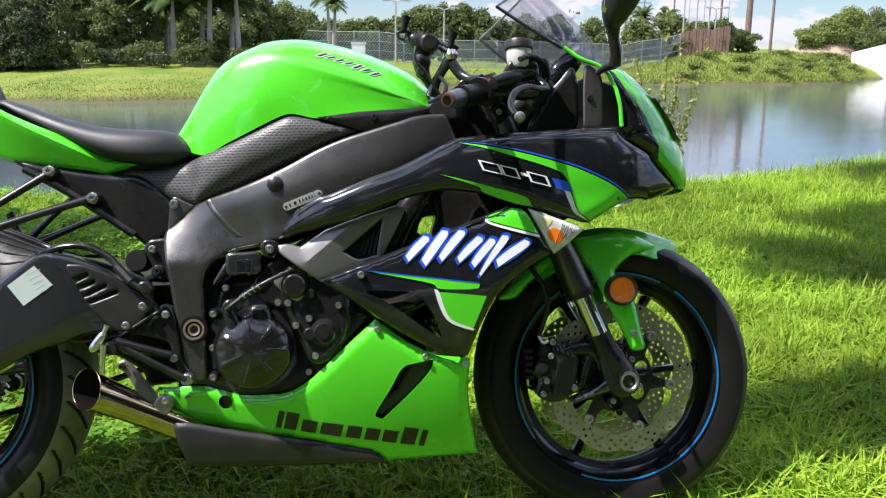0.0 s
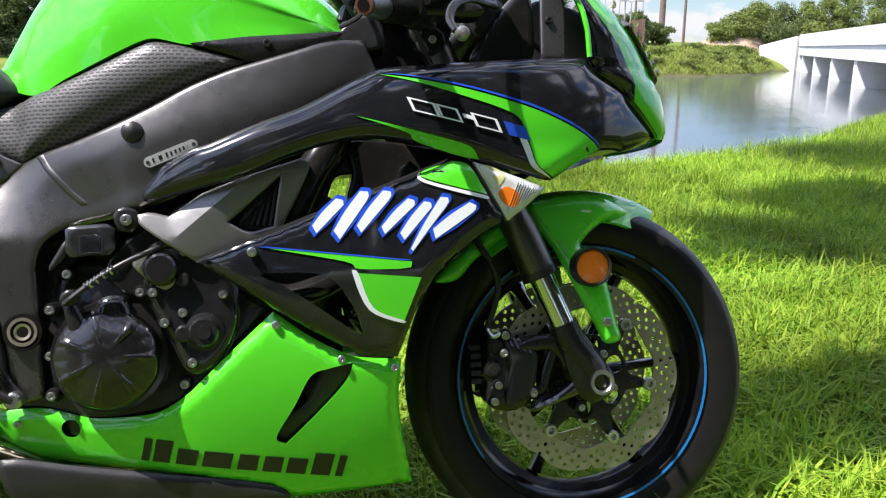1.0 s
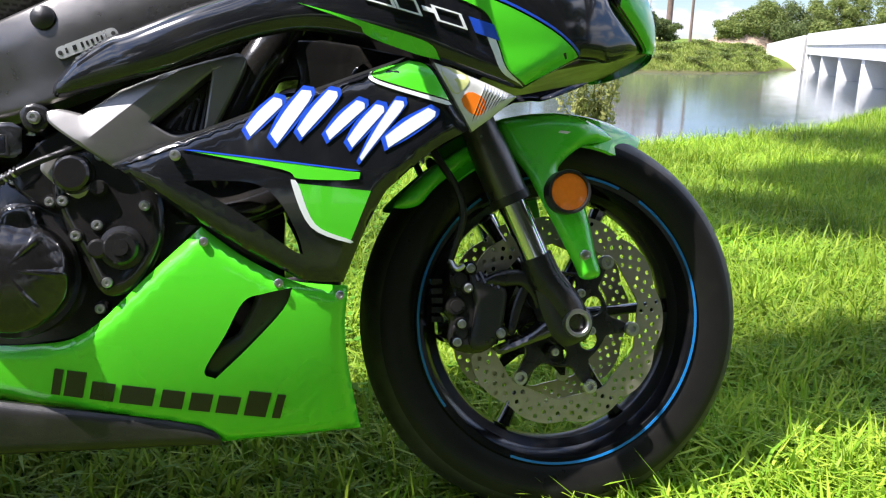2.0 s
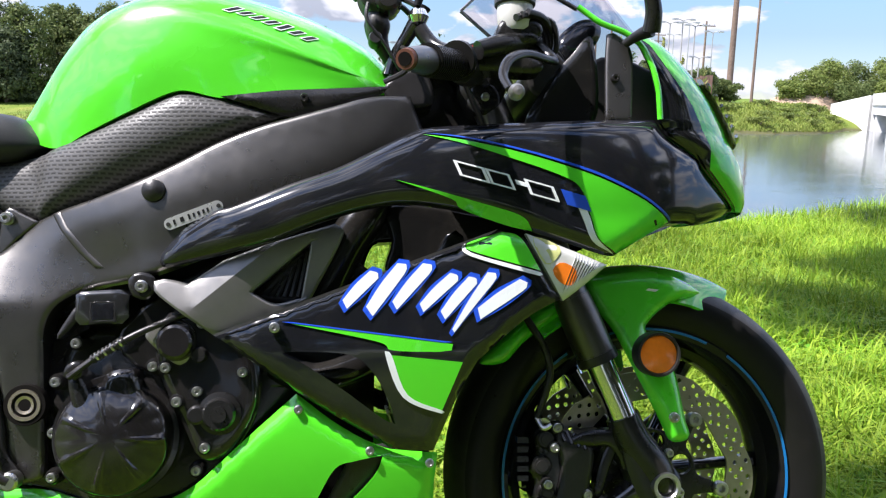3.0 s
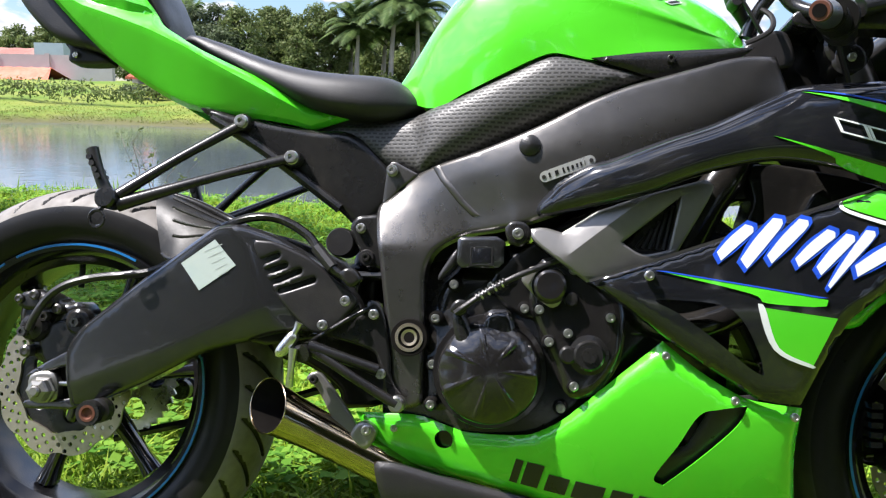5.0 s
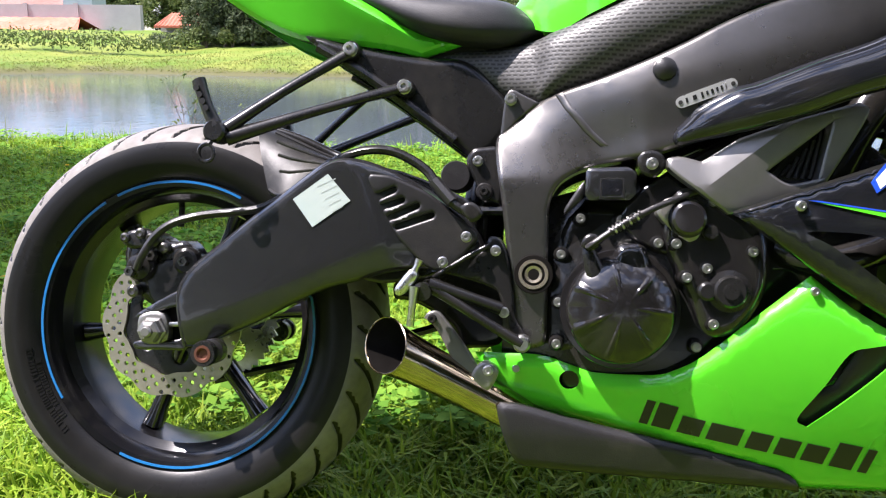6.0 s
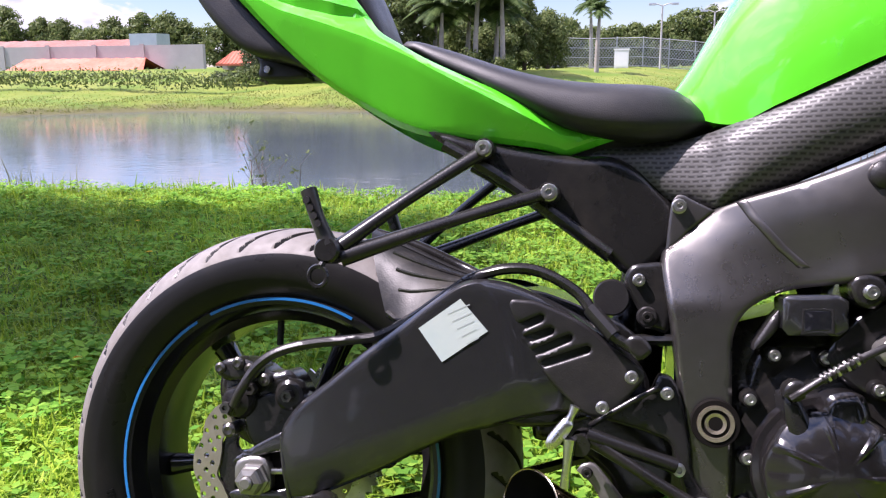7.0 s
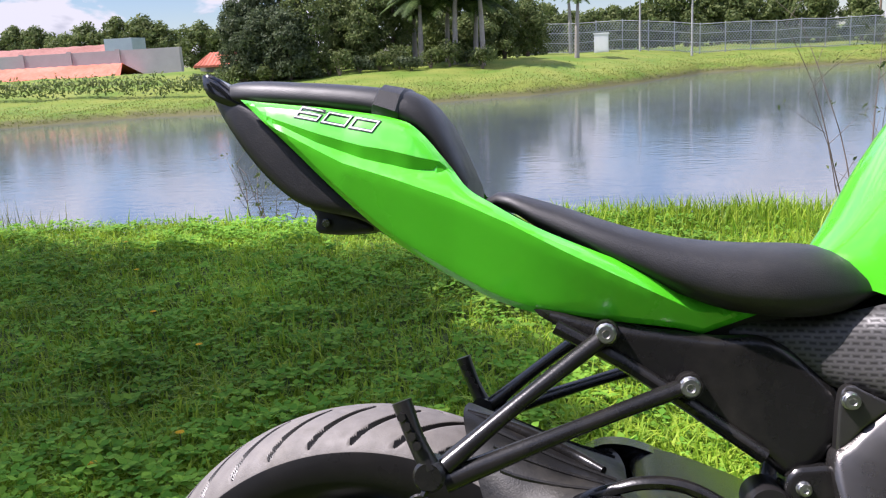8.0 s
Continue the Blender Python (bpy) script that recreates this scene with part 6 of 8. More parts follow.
for s in (1, -1):
    lab = s == 1
    up, up_surf = panel("side_fairing", UPPER, h_fair, BLACK_GLOSS, bike, "gloss black upper side fairing" if lab else "", side=s, roll=0.012, width=0.02, step=0.010, thick=.004)
    mid, mid_surf = panel("middle_fairing", MID, MID_SURF, BLACK_GLOSS, bike, "gloss black middle side fairing" if lab else "", holes=[MID_HOLE], side=s, roll=0.007, width=0.012, step=0.010)
    low, low_surf = panel("lower_fairing", LOW, LOW_SURF, GREEN, bike, "lime green belly fairing" if lab else "", holes=[LOW_VENT, circle(.597, .277, .0135, 24)] if lab else [[(.862, .188), (.855, .25), (.905, .31), (.955, .335), (.99, .31), (.975, .25), (.935, .186)]], side=s, roll=0.010, width=0.014, step=0.010)
    # green graphics, laid on the paint
    STRIPE_A = [(1.046, .770, True), (1.103, .762), (1.17, .749), (1.227, .735), (1.286, .718), (1.349, .692), (1.388, .667, True), (1.343, .642), (1.306, .622, True), (1.279, .640), (1.268, .668), (1.252, .706), (1.221, .722), (1.158, .741), (1.103, .757)]
    panel("stripe", STRIPE_A, up_surf, GREEN, up, "lime green flash", side=s, thick=.0016, lift=.0018)
    panel("stripe", [(1.01, .709, True), (1.06, .697), (1.114, .683), (1.172, .667), (1.190, .648, True), (1.153, .655), (1.095, .675), (1.082, .686)], up_surf, GREEN, up, "", side=s, thick=.0016, lift=.0018)
    panel("pinstripe", [(1.05, .772, True), (1.103, .765), (1.17, .752), (1.227, .738), (1.286, .721), (1.349, .695), (1.390, .668, True), (1.3895, .672), (1.349, .6985), (1.286, .7245), (1.227, .741), (1.17, .7545), (1.103, .767)], up_surf, BLUE_INK, up, "", side=s, thick=.0016, lift=.0022)
    panel("pinstripe", [(1.303, .620, True), (1.277, .640), (1.266, .668), (1.256, .688, True), (1.248, .684, True), (1.258, .662), (1.271, .636)], up_surf, WHITE_INK, up, "", side=s, thick=.0016, lift=.0022)
    panel("stripe", [(1.104, .631), (1.150, .647, True), (1.174, .640), (1.200, .597, True), (1.112, .620)], mid_surf, GREEN, mid, "lime green flash", side=s, thick=.0016, lift=.0018)
    panel("pinstripe", [(1.102, .632), (1.109, .6185), (1.199, .595, True), (1.199, .590), (1.107, .6145), (1.098, .629)], mid_surf, WHITE_INK, mid, "", side=s, thick=.0016, lift=.0022)
    panel("stripe", [(.882, .528, True), (1.085, .503, True), (1.083, .493, True), (1.01, .495), (.990, .506)], mid_surf, GREEN, mid, "", side=s, thick=.0016, lift=.0018)
    panel("pinstripe", [(.884, .530, True), (1.085, .5055, True), (1.085, .5035, True), (.884, .5283)], mid_surf, BLUE_INK, mid, "", side=s, thick=.0016, lift=.0022)
    panel("stripe", [(1.008, .489, True), (1.098, .480, True), (1.073, .419, True), (1.029, .439)], mid_surf, GREEN, mid, "", side=s, thick=.0016, lift=.0018)
    panel("pinstripe", [(1.000, .490), (1.008, .489), (1.029, .439), (1.073, .419), (1.0725, .415), (1.023, .436)], mid_surf, WHITE_INK, mid, "", side=s, thick=.0016, lift=.0022)
    for u, w in ((.863, .523),):
        bolt(u, w, .229, .0075, bike, None, s)
    for u, w in ((.892, .419), (.983, .366), (1.060, .349), (.523, .287)):
        bolt(u, w, h_low(u, w) + .0005, .0065, bike, None, s)
    panel("fairing_seam", [(.786, .5135), (.95, .5755), (1.145, .6505), (1.145, .6475), (.95, .5715), (.79, .5115)], lambda u, w: h_fair(u, w) - .10 * max(0, w - .60), GUNMETAL, bike, "", side=s, thick=.003, lift=.0005, raw=True)

panel("vent_liner", [(.876, .246), (.905, .230), (1.02, .345), (1.015, .375), (.956, .366), (.951, .342), (.930, .300), (.903, .287), (.884, .268)], lambda u, w: h_low(u, w) - .012, BLACK_MATT, bike, "black liner behind the belly vent", raw=True, thick=.003)

# marks in place of the maker's names: plain slanted strokes
def brush(a, b, w0, w1, bend=0.0):
    """Outline of one brush stroke from a to b, swelling from w0 to w1."""
    a, b = np.array(a), np.array(b)
    d = (b - a) / np.linalg.norm(b - a)
    q = np.array((-d[1], d[0]))
    m = (a + b) / 2 + q * bend
    return [(*(a + q * w0 * .9), True), tuple(m + q * (w0 + w1) / 2), (*(b + q * w1 * .9), True), (*(b + d * w1 * .7 - q * w1 * .3), True), (*(b - q * w1), True), tuple(m - q * (w0 + w1) / 2), (*(a - q * w0 * .7 - d * w0 * .6), True)]
R_STROKES = [brush(a, b, w0, w1, .001) for a, b, w0, w1 in (
    ((.951, .553), (.985, .590), .0072, .0074), ((.982, .545), (1.020, .600), .0086, .0080), ((1.013, .552), (1.052, .600), .0070, .0080),
    ((1.047, .549), (1.086, .588), .0068, .0074), ((1.074, .540), (1.110, .584), .0070, .0074), ((1.086, .520), (1.135, .590), .0028, .0078), ((1.121, .542), (1.176, .580), .0086, .0078))]


for pts in R_STROKES:
    c = np.mean([q[:2] for q in pts], 0)
    grown = [(*(c + (np.array(q[:2]) - c) * (1.0 + .0062 / max(.012, np.linalg.norm(np.array(q[:2]) - c)))), *q[2:]) for q in pts]
    panel("lettering_edge", grown, Surface(lambda u, w: h_fair(u, w) - .006 - .10 * max(0, w - .60), [], 0, 1), BLUE_INK, bike, thick=.0012, lift=.0016, step=.006)
    panel("lettering", pts, Surface(lambda u, w: h_fair(u, w) - .006 - .10 * max(0, w - .60), [], 0, 1), WHITE_INK, bike, thick=.0012, lift=.0022, step=.006)


def slanted(u, w, wid, hgt, slope, lean=.4):
    """A leaning box outline; slope: how its row rises."""
    return [(u, w), (u + wid, w + slope * wid), (u + wid + lean * hgt, w + slope * wid + hgt), (u + lean * hgt, w + hgt)]


FAIR_FLAT = Surface(h_fair, [], 0, 1)
LOW_FLAT = Surface(h_low, [], 0, 1)
for k, (u, wid) in enumerate(((1.092, .040), (1.133, .032), (1.166, .016), (1.184, .040), (1.234, .034))):
    w = .716 - .235 * (u - 1.092)
    hgt = .020 if k != 2 else .006
    o = slanted(u, w + (.008 if k == 2 else 0), wid, hgt, -.235, -.45)
    c = np.mean(o, 0)
    hole = [np.array(c + (np.array(q) - c) * .78) for q in o]
    panel("model_mark", o, FAIR_FLAT, WHITE_INK if k < 4 else BLUE_INK, bike, raw=True, holes=[hole] if k in (0, 1, 3) else [], thick=.0012, lift=.0026, step=.006)
for u, wid, tall in ((.693, .011, .034), (.709, .024, .034), (.742, .029, .024), (.779, .041, .024), (.829, .028, .024), (.865, .027, .024), (.899, .028, .024), (.935, .028, .034), (.971, .011, .033)):
    o = slanted(u, .2265 - .145 * (u - .693), wid, tall, -.145, .26)
    panel("maker_mark", o, LOW_FLAT, BLACK_INK, bike, raw=True, thick=.0012, lift=.0018, step=.006)

# seat ------------------------------------------------------------------------
def pillow(name, us, top, bot, half, mat, label, crown=.25, edge=.5, n=30):
    rings = []
    shape = spline([(0.86, 0.0), (0.99, 0.18), (1.0, 0.42), (0.93, 0.70), (0.74, 0.90), (0.42, 0.98), (0.0, 1.0)], 3)
    for u in np.linspace(us[0], us[1], n):
        t, b, h = ease(u, *top), ease(u, *bot), ease(u, *half)
        r = [(u, -h * sv, b + (t - b) * sw) for sv, sw in shape]
        rings.append(r + [(x, -y, z) for x, y, z in reversed(r[:-1])])
    return loft(name, rings, mat, bike, label, 40)


pillow("seat", (.136, .537), ((.13, .145, .20, .284, .344, .403, .482, .511, .53, .538), (.868, .882, .870, .842, .828, .822, .818, .803, .782, .768)), ((.13, .157, .196, .283, .372, .443, .495, .53, .538), (.862, .862, .838, .795, .756, .745, .749, .764, .766)), ((.13, .16, .22, .30, .40, .46, .50, .525, .538), (.05, .075, .092, .108, .118, .112, .098, .084, .07)), VINYL, "black vinyl rider's seat")
pillow("rear_seat_cowl", (-.196, .118), ((-.2, -.165, -.068, .022, .062, .085, .105, .12), (1.012, 1.022, 1.015, 1.004, .996, .972, .93, .895)), ((-.2, -.16, -.05, .03, .075, .11, .12), (1.0, .992, .978, .962, .935, .885, .875)), ((-.2, -.16, -.08, .02, .08, .12), (.030, .054, .070, .080, .078, .066)), VINYL, "black vinyl pillion seat cover")
for u0, u1 in ((.016, .046),):
    rings = []
    for u in (u0, u0 + .003, u1 - .003, u1):
        tp, bt = lerp(u, (.0, .022, .062), (1.0065, 1.004, .996)), lerp(u, (-.05, .03, .075), (.978, .962, .935))
        g = .0035 if u in (u0 + .003, u1 - .003) else .0005
        rings.append([(u + .12 * (sw - .5) * .1, -(.081 + g) * sv, bt + (tp - bt) * sw + g * sw) for sv, sw in ((.9, .02), (1.0, .3), (.93, .70), (.74, .90), (.42, .98), (0, 1), (-.42, .98), (-.74, .9), (-.93, .7), (-1, .3), (-.9, .02))])
    loft("seat_strap", rings, VINYL, bike, "stitched vinyl strap", 40)

# tail -------------------------------------------------------------------------
TAIL = [(-.148, .993, True), (-.091, .984), (-.022, .974), (.040, .961), (.067, .947), (.098, .912), (.122, .882), (.151, .863), (.198, .837), (.29, .799), (.424, .748, True), (.364, .726, True), (.327, .734), (.224, .745), (.176, .752), (.121, .775), (.038, .825), (-.026, .879), (-.089, .940)]
for s in (1, -1):
    tl, tail_surf = panel("tail_panel", TAIL, h_tail, GREEN, bike, "faceted lime green tail panel" if s == 1 else "", side=s, roll=0.006, width=0.009, step=0.0065, thick=.005, smooth=14, lines=[[(u, tail_ridge(u)) for u in np.arange(-.14, .36, .007)], [(u, tail_crest(u)) for u in np.arange(-.11, .33, .007)], [(u, tail_valley(u)) for u in np.arange(-.09, .09, .007)]])
    panel("tail_underside", [(-.205, 1.020), (-.148, .994, True), (-.089, .944), (-.026, .884), (.030, .836), (.022, .834), (-.008, .852), (-.076, .869), (-.125, .906), (-.167, .955), (-.196, .996)], lambda u, w: ease(u, (-.21, -.15, 0, .18), (.030, .052, .066, .08)), BLACK_MATT, bike, "matt black under-tail moulding" if s == 1 else "", side=s, thick=.035, roll=.006)
    panel("tail_tip", [(-.205, 1.028), (-.185, 1.024), (-.158, 1.000), (-.150, .991), (-.165, .988), (-.197, 1.002)], lambda u, w: .052, BLACK_GLOSS, bike, side=s, thick=.03)
loft("tail_core", [[(u, -h, w0), (u, h, w0), (u, h, w1), (u, -h, w1)] for u, h, w0, w1 in ((-.19, .03, 1.0, 1.008), (-.10, .045, .95, .985), (.02, .055, .87, .955), (.12, .07, .79, .86), (.25, .075, .745, .80), (.40, .07, .70, .75), (.50, .07, .66, .75))], BLACK_MATT, bike)
slab("plate_bracket", [(-.080, .872), (-.052, .866), (-.004, .848), (-.006, .838), (-.066, .838), (-.070, .858)], .0, .03, BLACK_MATT, bike)
lathe("bracket_lamp", [(0, .036), (.005, .036), (.006, .03)], -.056, .849, CHROME, bike, seg=12)


TAIL_FLAT = Surface(h_tail, [], 0, 1)


def figure(name, k, half, lift, mat, label=""):
    """One squared, slanted figure of the 600 on the tail: k 0 is the six."""
    x, y = half / .026, half / .0105

    def q(a, b):
        return np.array((-.0735 + .0325 * k + .026 * a + .0075 * b, .9675 - .0078 * k - .0060 * a + .0105 * b))
    if k:
        out, hole = [(-x, -y), (1 + x, -y), (1 + x, 1 + y), (-x, 1 + y)], [(x, y), (1 - x, y), (1 - x, 1 - y), (x, 1 - y)]
    else:
        out, hole = [(-x, -y), (1 + x, -y), (1 + x, .52 + y), (x, .52 + y), (x, 1 - y), (1 + x, 1 - y), (1 + x, 1 + y), (-x, 1 + y)], [(x, y), (1 - x, y), (1 - x, .52 - y), (x, .52 - y)]
    panel(name, [q(*c) for c in out], TAIL_FLAT, mat, bike, label, holes=[[q(*c) for c in hole]], raw=True, thick=.0008, lift=lift, step=.005)


for k in range(3):
    figure("number_decal", k, .0016, .0009, BLACK_INK, "dark slanted figure of the 600" if k == 0 else "")
    figure("number_inlay", k, .0007, .0016, WHITE_INK)

# subframe and pillion pegs -------------------------------------------------------
for s in (1, -1):
    panel("subframe", [(.192, .752), (.257, .742), (.366, .726), (.43, .722), (.487, .676), (.505, .640), (.47, .592), (.444, .582), (.418, .602), (.36, .642), (.295, .683), (.231, .726)], lambda u, w: .088 + .02 * lerp(u, (.2, .3, .5), (1, .6, 0)), BLACK_SATIN, bike, "black cast subframe" if s == 1 else "", side=s, thick=.03, roll=.008)
    tube("subframe_rib", [e3(.215, .735, s * .107), e3(.30, .688, s * .106), e3(.42, .606, s * .098)], .008, BLACK_SATIN, bike, seg=8)
    foot = (.098, .598)
    tube("peg_strut", [e3(.267, .728, s * .112), e3(.18, .662, s * .150), e3(foot[0] + .012, foot[1] + .006, s * .178)], [.010, .0085, .011], BLACK_SATIN, bike, "black cast pillion peg hanger" if s == 1 else "", seg=10, flat=.8)
    tube("peg_strut", [e3(.347, .678, s * .113), e3(.24, .640, s * .146), e3(foot[0] + .012, foot[1] - .008, s * .178)], [.010, .0085, .013], BLACK_SATIN, bike, seg=10, flat=.8)
    bolt(.266, .729, .120, .0120, bike, None, s)
    lathe("boss", [(0, .119), (.0125, .119), (.0135, .116), (.0135, .10)], .266, .729, BLACK_SATIN, bike, seg=20, side=s)
    bolt(.347, .677, .121, .0120, bike, None, s)
    lathe("boss", [(0, .120), (.0125, .120), (.0135, .117), (.0135, .10)], .347, .677, BLACK_SATIN, bike, seg=20, side=s)
    lathe("peg_boss", [(0, .198), (.013, .198), (.016, .194), (.016, .165), (0, .165)], foot[0], foot[1], BLACK_SATIN, bike, seg=20, side=s)
    tube("pillion_peg", [e3(.098, .604, s * .187), e3(.084, .632, s * .188), e3(.070, .668, s * .187)], [.010, .0085, .0095], BLACK_MATT, bike, "folded black pillion foot peg" if s == 1 else "", seg=10, flat=1.3)
    for k in range(4):
        tube("peg_tooth", [e3(.088 - .005 * k, .628 + .009 * k, s * .174), e3(.088 - .005 * k, .628 + .009 * k, s * .202)], .0045, BLACK_MATT, bike, seg=6, n=1)
    ring = [(.089 + .011 * math.cos(2 * math.pi * k / 16), -s * .195, .567 + .012 * math.sin(2 * math.pi * k / 16)) for k in range(17)]
    tube("strap_loop", ring, .0028, BLACK_SATIN, bike, seg=6, n=2)
    tube("loop_stay", [e3(.098, .592, s * .190), e3(.092, .579, s * .195)], .004, BLACK_SATIN, bike, seg=6, n=1)

# swingarm ---------------------------------------------------------------------------
ARM = [(.031, .370), (.050, .405), (.090, .440), (.132, .476), (.172, .507), (.209, .537), (.246, .564), (.273, .571), (.308, .567), (.354, .550), (.396, .529), (.44, .501), (.47, .46), (.46, .43), (.42, .424), (.352, .416), (.292, .398), (.247, .384), (.201, .360), (.155, .334), (.108, .311), (.070, .294), (.043, .290, True), (.034, .330)]
ARM_BEND = ((.417, .437, .47, .51, .551, .567), (.368, .341, .325, .312, .295, .275))
ARM_KEEL = ((.04, .20, .33, .47), (.322, .392, .455, .50))


def h_swing(u, w):
    """The beam's flat flank, turned in towards the pivot and along its keel."""
    return .150 + .02 * min(u, .3) - .20 * bent(u - lerp(w, *ARM_BEND), .004) - .22 * bent(lerp(u, *ARM_KEEL) - w, .004)


for s in (1, -1):
    panel("swingarm_beam", ARM, h_swing, SWING, bike, "dark grey pressed swingarm" if s == 1 else "", side=s, roll=.007, width=.008, thick=.045, step=.008, smooth=24, lines=[[(lerp(w, *ARM_BEND), w) for w in np.arange(.42, .565, .008)], [(u, lerp(u, *ARM_KEEL)) for u in np.arange(.05, .46, .008)]])
    tube("weld_seam", [e3(.034, .366, s * .145), e3(.040, .33, s * .148), e3(.046, .294, s * .142)], .0035, SWING, bike, seg=8)
ARM_FLAT = Surface(h_swing, [], 0, 1)
GUARD_SLOTS = ((.321, .517, .345, .529), (.330, .504, .357, .515), (.341, .490, .378, .508), (.352, .478, .399, .496))


def capsule(a, c, b, d, r):
    """Outline of a slot with round ends between two points."""
    t = math.atan2(d - c, b - a)
    return [np.array((x + r * math.cos(t + k), y + r * math.sin(t + k))) for x, y, k0 in ((b, d, -.5), (a, c, .5)) for k in np.linspace(k0 * math.pi, (k0 + 1) * math.pi, 8)]


panel("arm_guard", [(.307, .546), (.325, .549), (.345, .546), (.393, .526), (.427, .500), (.463, .473), (.452, .450), (.425, .424), (.405, .420), (.388, .430), (.359, .457), (.336, .489), (.319, .518)], lambda u, w: .155 - .06 * max(0, u - .33), BLACK_MATT, bike, "black plastic swingarm guard with slots", roll=.0025, width=.004, thick=.0055, holes=[capsule(*q, .0043) for q in GUARD_SLOTS])
panel("warning_sticker", [(.202, .510), (.251, .547), (.285, .511), (.232, .472)], ARM_FLAT, PAPER, bike, "faded pale sticker", raw=True, thick=.0008, lift=.0012)
for k in range(5):
    a, c = .236 + .006 * k, .529 - .0085 * k
    panel("sticker_line", [(a, c), (a + .026 - .003 * k, c + .0125 - .001 * k), (a + .027 - .003 * k, c + .0113 - .001 * k), (a + .001, c - .0012)], ARM_FLAT, STICKER_INK, bike, raw=True, thick=.0003, lift=.0014, step=.004)
slab("arm_cross", [(.30, .40), (.42, .42), (.46, .50), (.40, .54), (.30, .56), (.27, .48)], -.12, .12, DARK, bike)


def hugger():
    """A plate bridging the tyre between the two beams, its skirts coming down to their upper edges."""
    crown = ((0, .35, .7, 1), (.104, .160, .222, .285)), ((0, .35, .7, 1), (.634, .612, .585, .562))
    skirt = ((0, .35, .7, 1), (.146, .172, .212, .262)), ((0, .35, .7, 1), (.520, .512, .536, .566)), ((0, .35, 1), (.098, .118, .132))
    def at(q, t):
        f = abs(t) ** 2.6
        return (ease(q, *crown[0]) * (1 - f) + ease(q, *skirt[0]) * f, -lerp(q, *skirt[2]) * math.copysign(abs(t) ** .85, t), ease(q, *crown[1]) * (1 - f) + ease(q, *skirt[1]) * f)
    rings = []
    for k in range(15):
        row = [at(k / 14, j / 8 - 1) for j in range(17)]
        rings.append(row + [(x + .002, y * .97, z - .004) for x, y, z in reversed(row)])
    loft("rear_hugger", rings, DUSTY, bike, "dusty black rear wheel hugger", 50)
    for t, r in ((.34, .0030), (.52, .0026), (.68, .0026), (.82, .0024)):
        for side in (1, -1):
            tube("hugger_rib", [at(q, side * t) for q in np.linspace(.10 + .25 * t, .96, 7)], r, BLACK_SATIN if t > .5 else DUSTY, bike, seg=6, n=2)


hugger()
tube("hugger_rail", [e3(.108, .628, .020), e3(.165, .611, .022), e3(.228, .585, .026), e3(.262, .574, .05)], [.005, .0075, .0075, .005], BLACK_SATIN, bike, seg=10)
tube("hugger_rail", [e3(.150, .524, .103), e3(.176, .516, .121), e3(.214, .542, .130), e3(.250, .568, .136)], .0042, BLACK_SATIN, bike, seg=8)

# rear axle, brake, spool ------------------------------------------------------------
for s in (1, -1):
    slab("arm_fork", [(-.036, .329), (-.030, .336), (.018, .366), (.036, .371), (.044, .352), (.020, .346), (-.020, .332)], .095, .136, SWING, bike, side=s, bevel=.002)
    slab("arm_fork", [(-.034, .283), (-.030, .295), (.020, .298), (.044, .302), (.044, .286), (.010, .284)], .095, .136, SWING, bike, side=s, bevel=.002)
    slab("axle_block", [(-.028, .331), (.008, .337), (.016, .299), (-.023, .294)], .11, .139, ALLOY, bike, "dull grey alloy axle block" if s == 1 else "", side=s)
    # near-black filler standing in for the shade inside the slot
    slab("adjuster_slot", [(.012, .342), (.046, .346), (.048, .300), (.020, .298)], .10, .122, SOOT_SHADE, bike, side=s, bevel=.001)
    lathe("axle_nut", [(.006, .160), (.010, .162), (.016, .160), (.018, .156), (.018, .146), (.021, .145), (.021, .139), (0, .139)], -.003, .312, ALLOY, bike, seg=6 if s == 1 else 24, side=s, smooth=20)
    lathe("axle_end", [(.0, .168), (.006, .168), (.008, .165), (.008, .140)], -.003, .312, ALLOY, bike, seg=20, side=s)
    tube("adjuster_bolt", [e3(.016, .321, s * .130), e3(.040, .323, s * .130)], .004, STEEL, bike, seg=8, n=1)
    lathe("stand_spool", [(.0, .182), (.009, .182), (.0095, .186), (.0175, .186), (.0185, .182), (.0185, .174), (.0125, .170), (.0125, .158), (.018, .156), (.018, .140), (0, .140)], .092, .289, BLACK_SATIN, bike, "black stand spool" if s == 1 else "", seg=24, side=s)
    lathe("spool_insert", [(.0, .1830), (.0065, .1830), (.0085, .1868), (.0120, .1868), (.0122, .182)], .092, .289, COPPER, bike, seg=20, side=s)
cal = new("rear_caliper")
cal.parent = bike
tagged(cal, "dark rear brake caliper")
slab("body", [(-.070, .430), (-.055, .446), (-.019, .450), (.001, .440), (.024, .444), (.042, .424), (.047, .397), (.019, .371), (-.014, .345), (-.045, .358), (-.055, .379), (-.069, .402)], .072, .110, DARK, cal, bevel=.007, n=3)
slab("bracket", [(-.03, .40), (.03, .42), (.075, .40), (.06, .345), (.02, .335), (-.02, .35)], .094, .116, BLACK_SATIN, cal)
slab("bridge", [(-.066, .436), (-.058, .454), (-.030, .457), (-.010, .448), (-.014, .434), (-.046, .428)], .082, .126, BLACK_SATIN, cal, bevel=.004)
lathe("piston_housing", [(0, .131), (.010, .131), (.018, .128), (.022, .121), (.023, .10)], -.038, .402, BLACK_SATIN, cal, seg=28)
lathe("piston_housing", [(0, .119), (.015, .119), (.019, .116), (.021, .110), (.021, .10)], .029, .414, BLACK_SATIN, cal, seg=28)
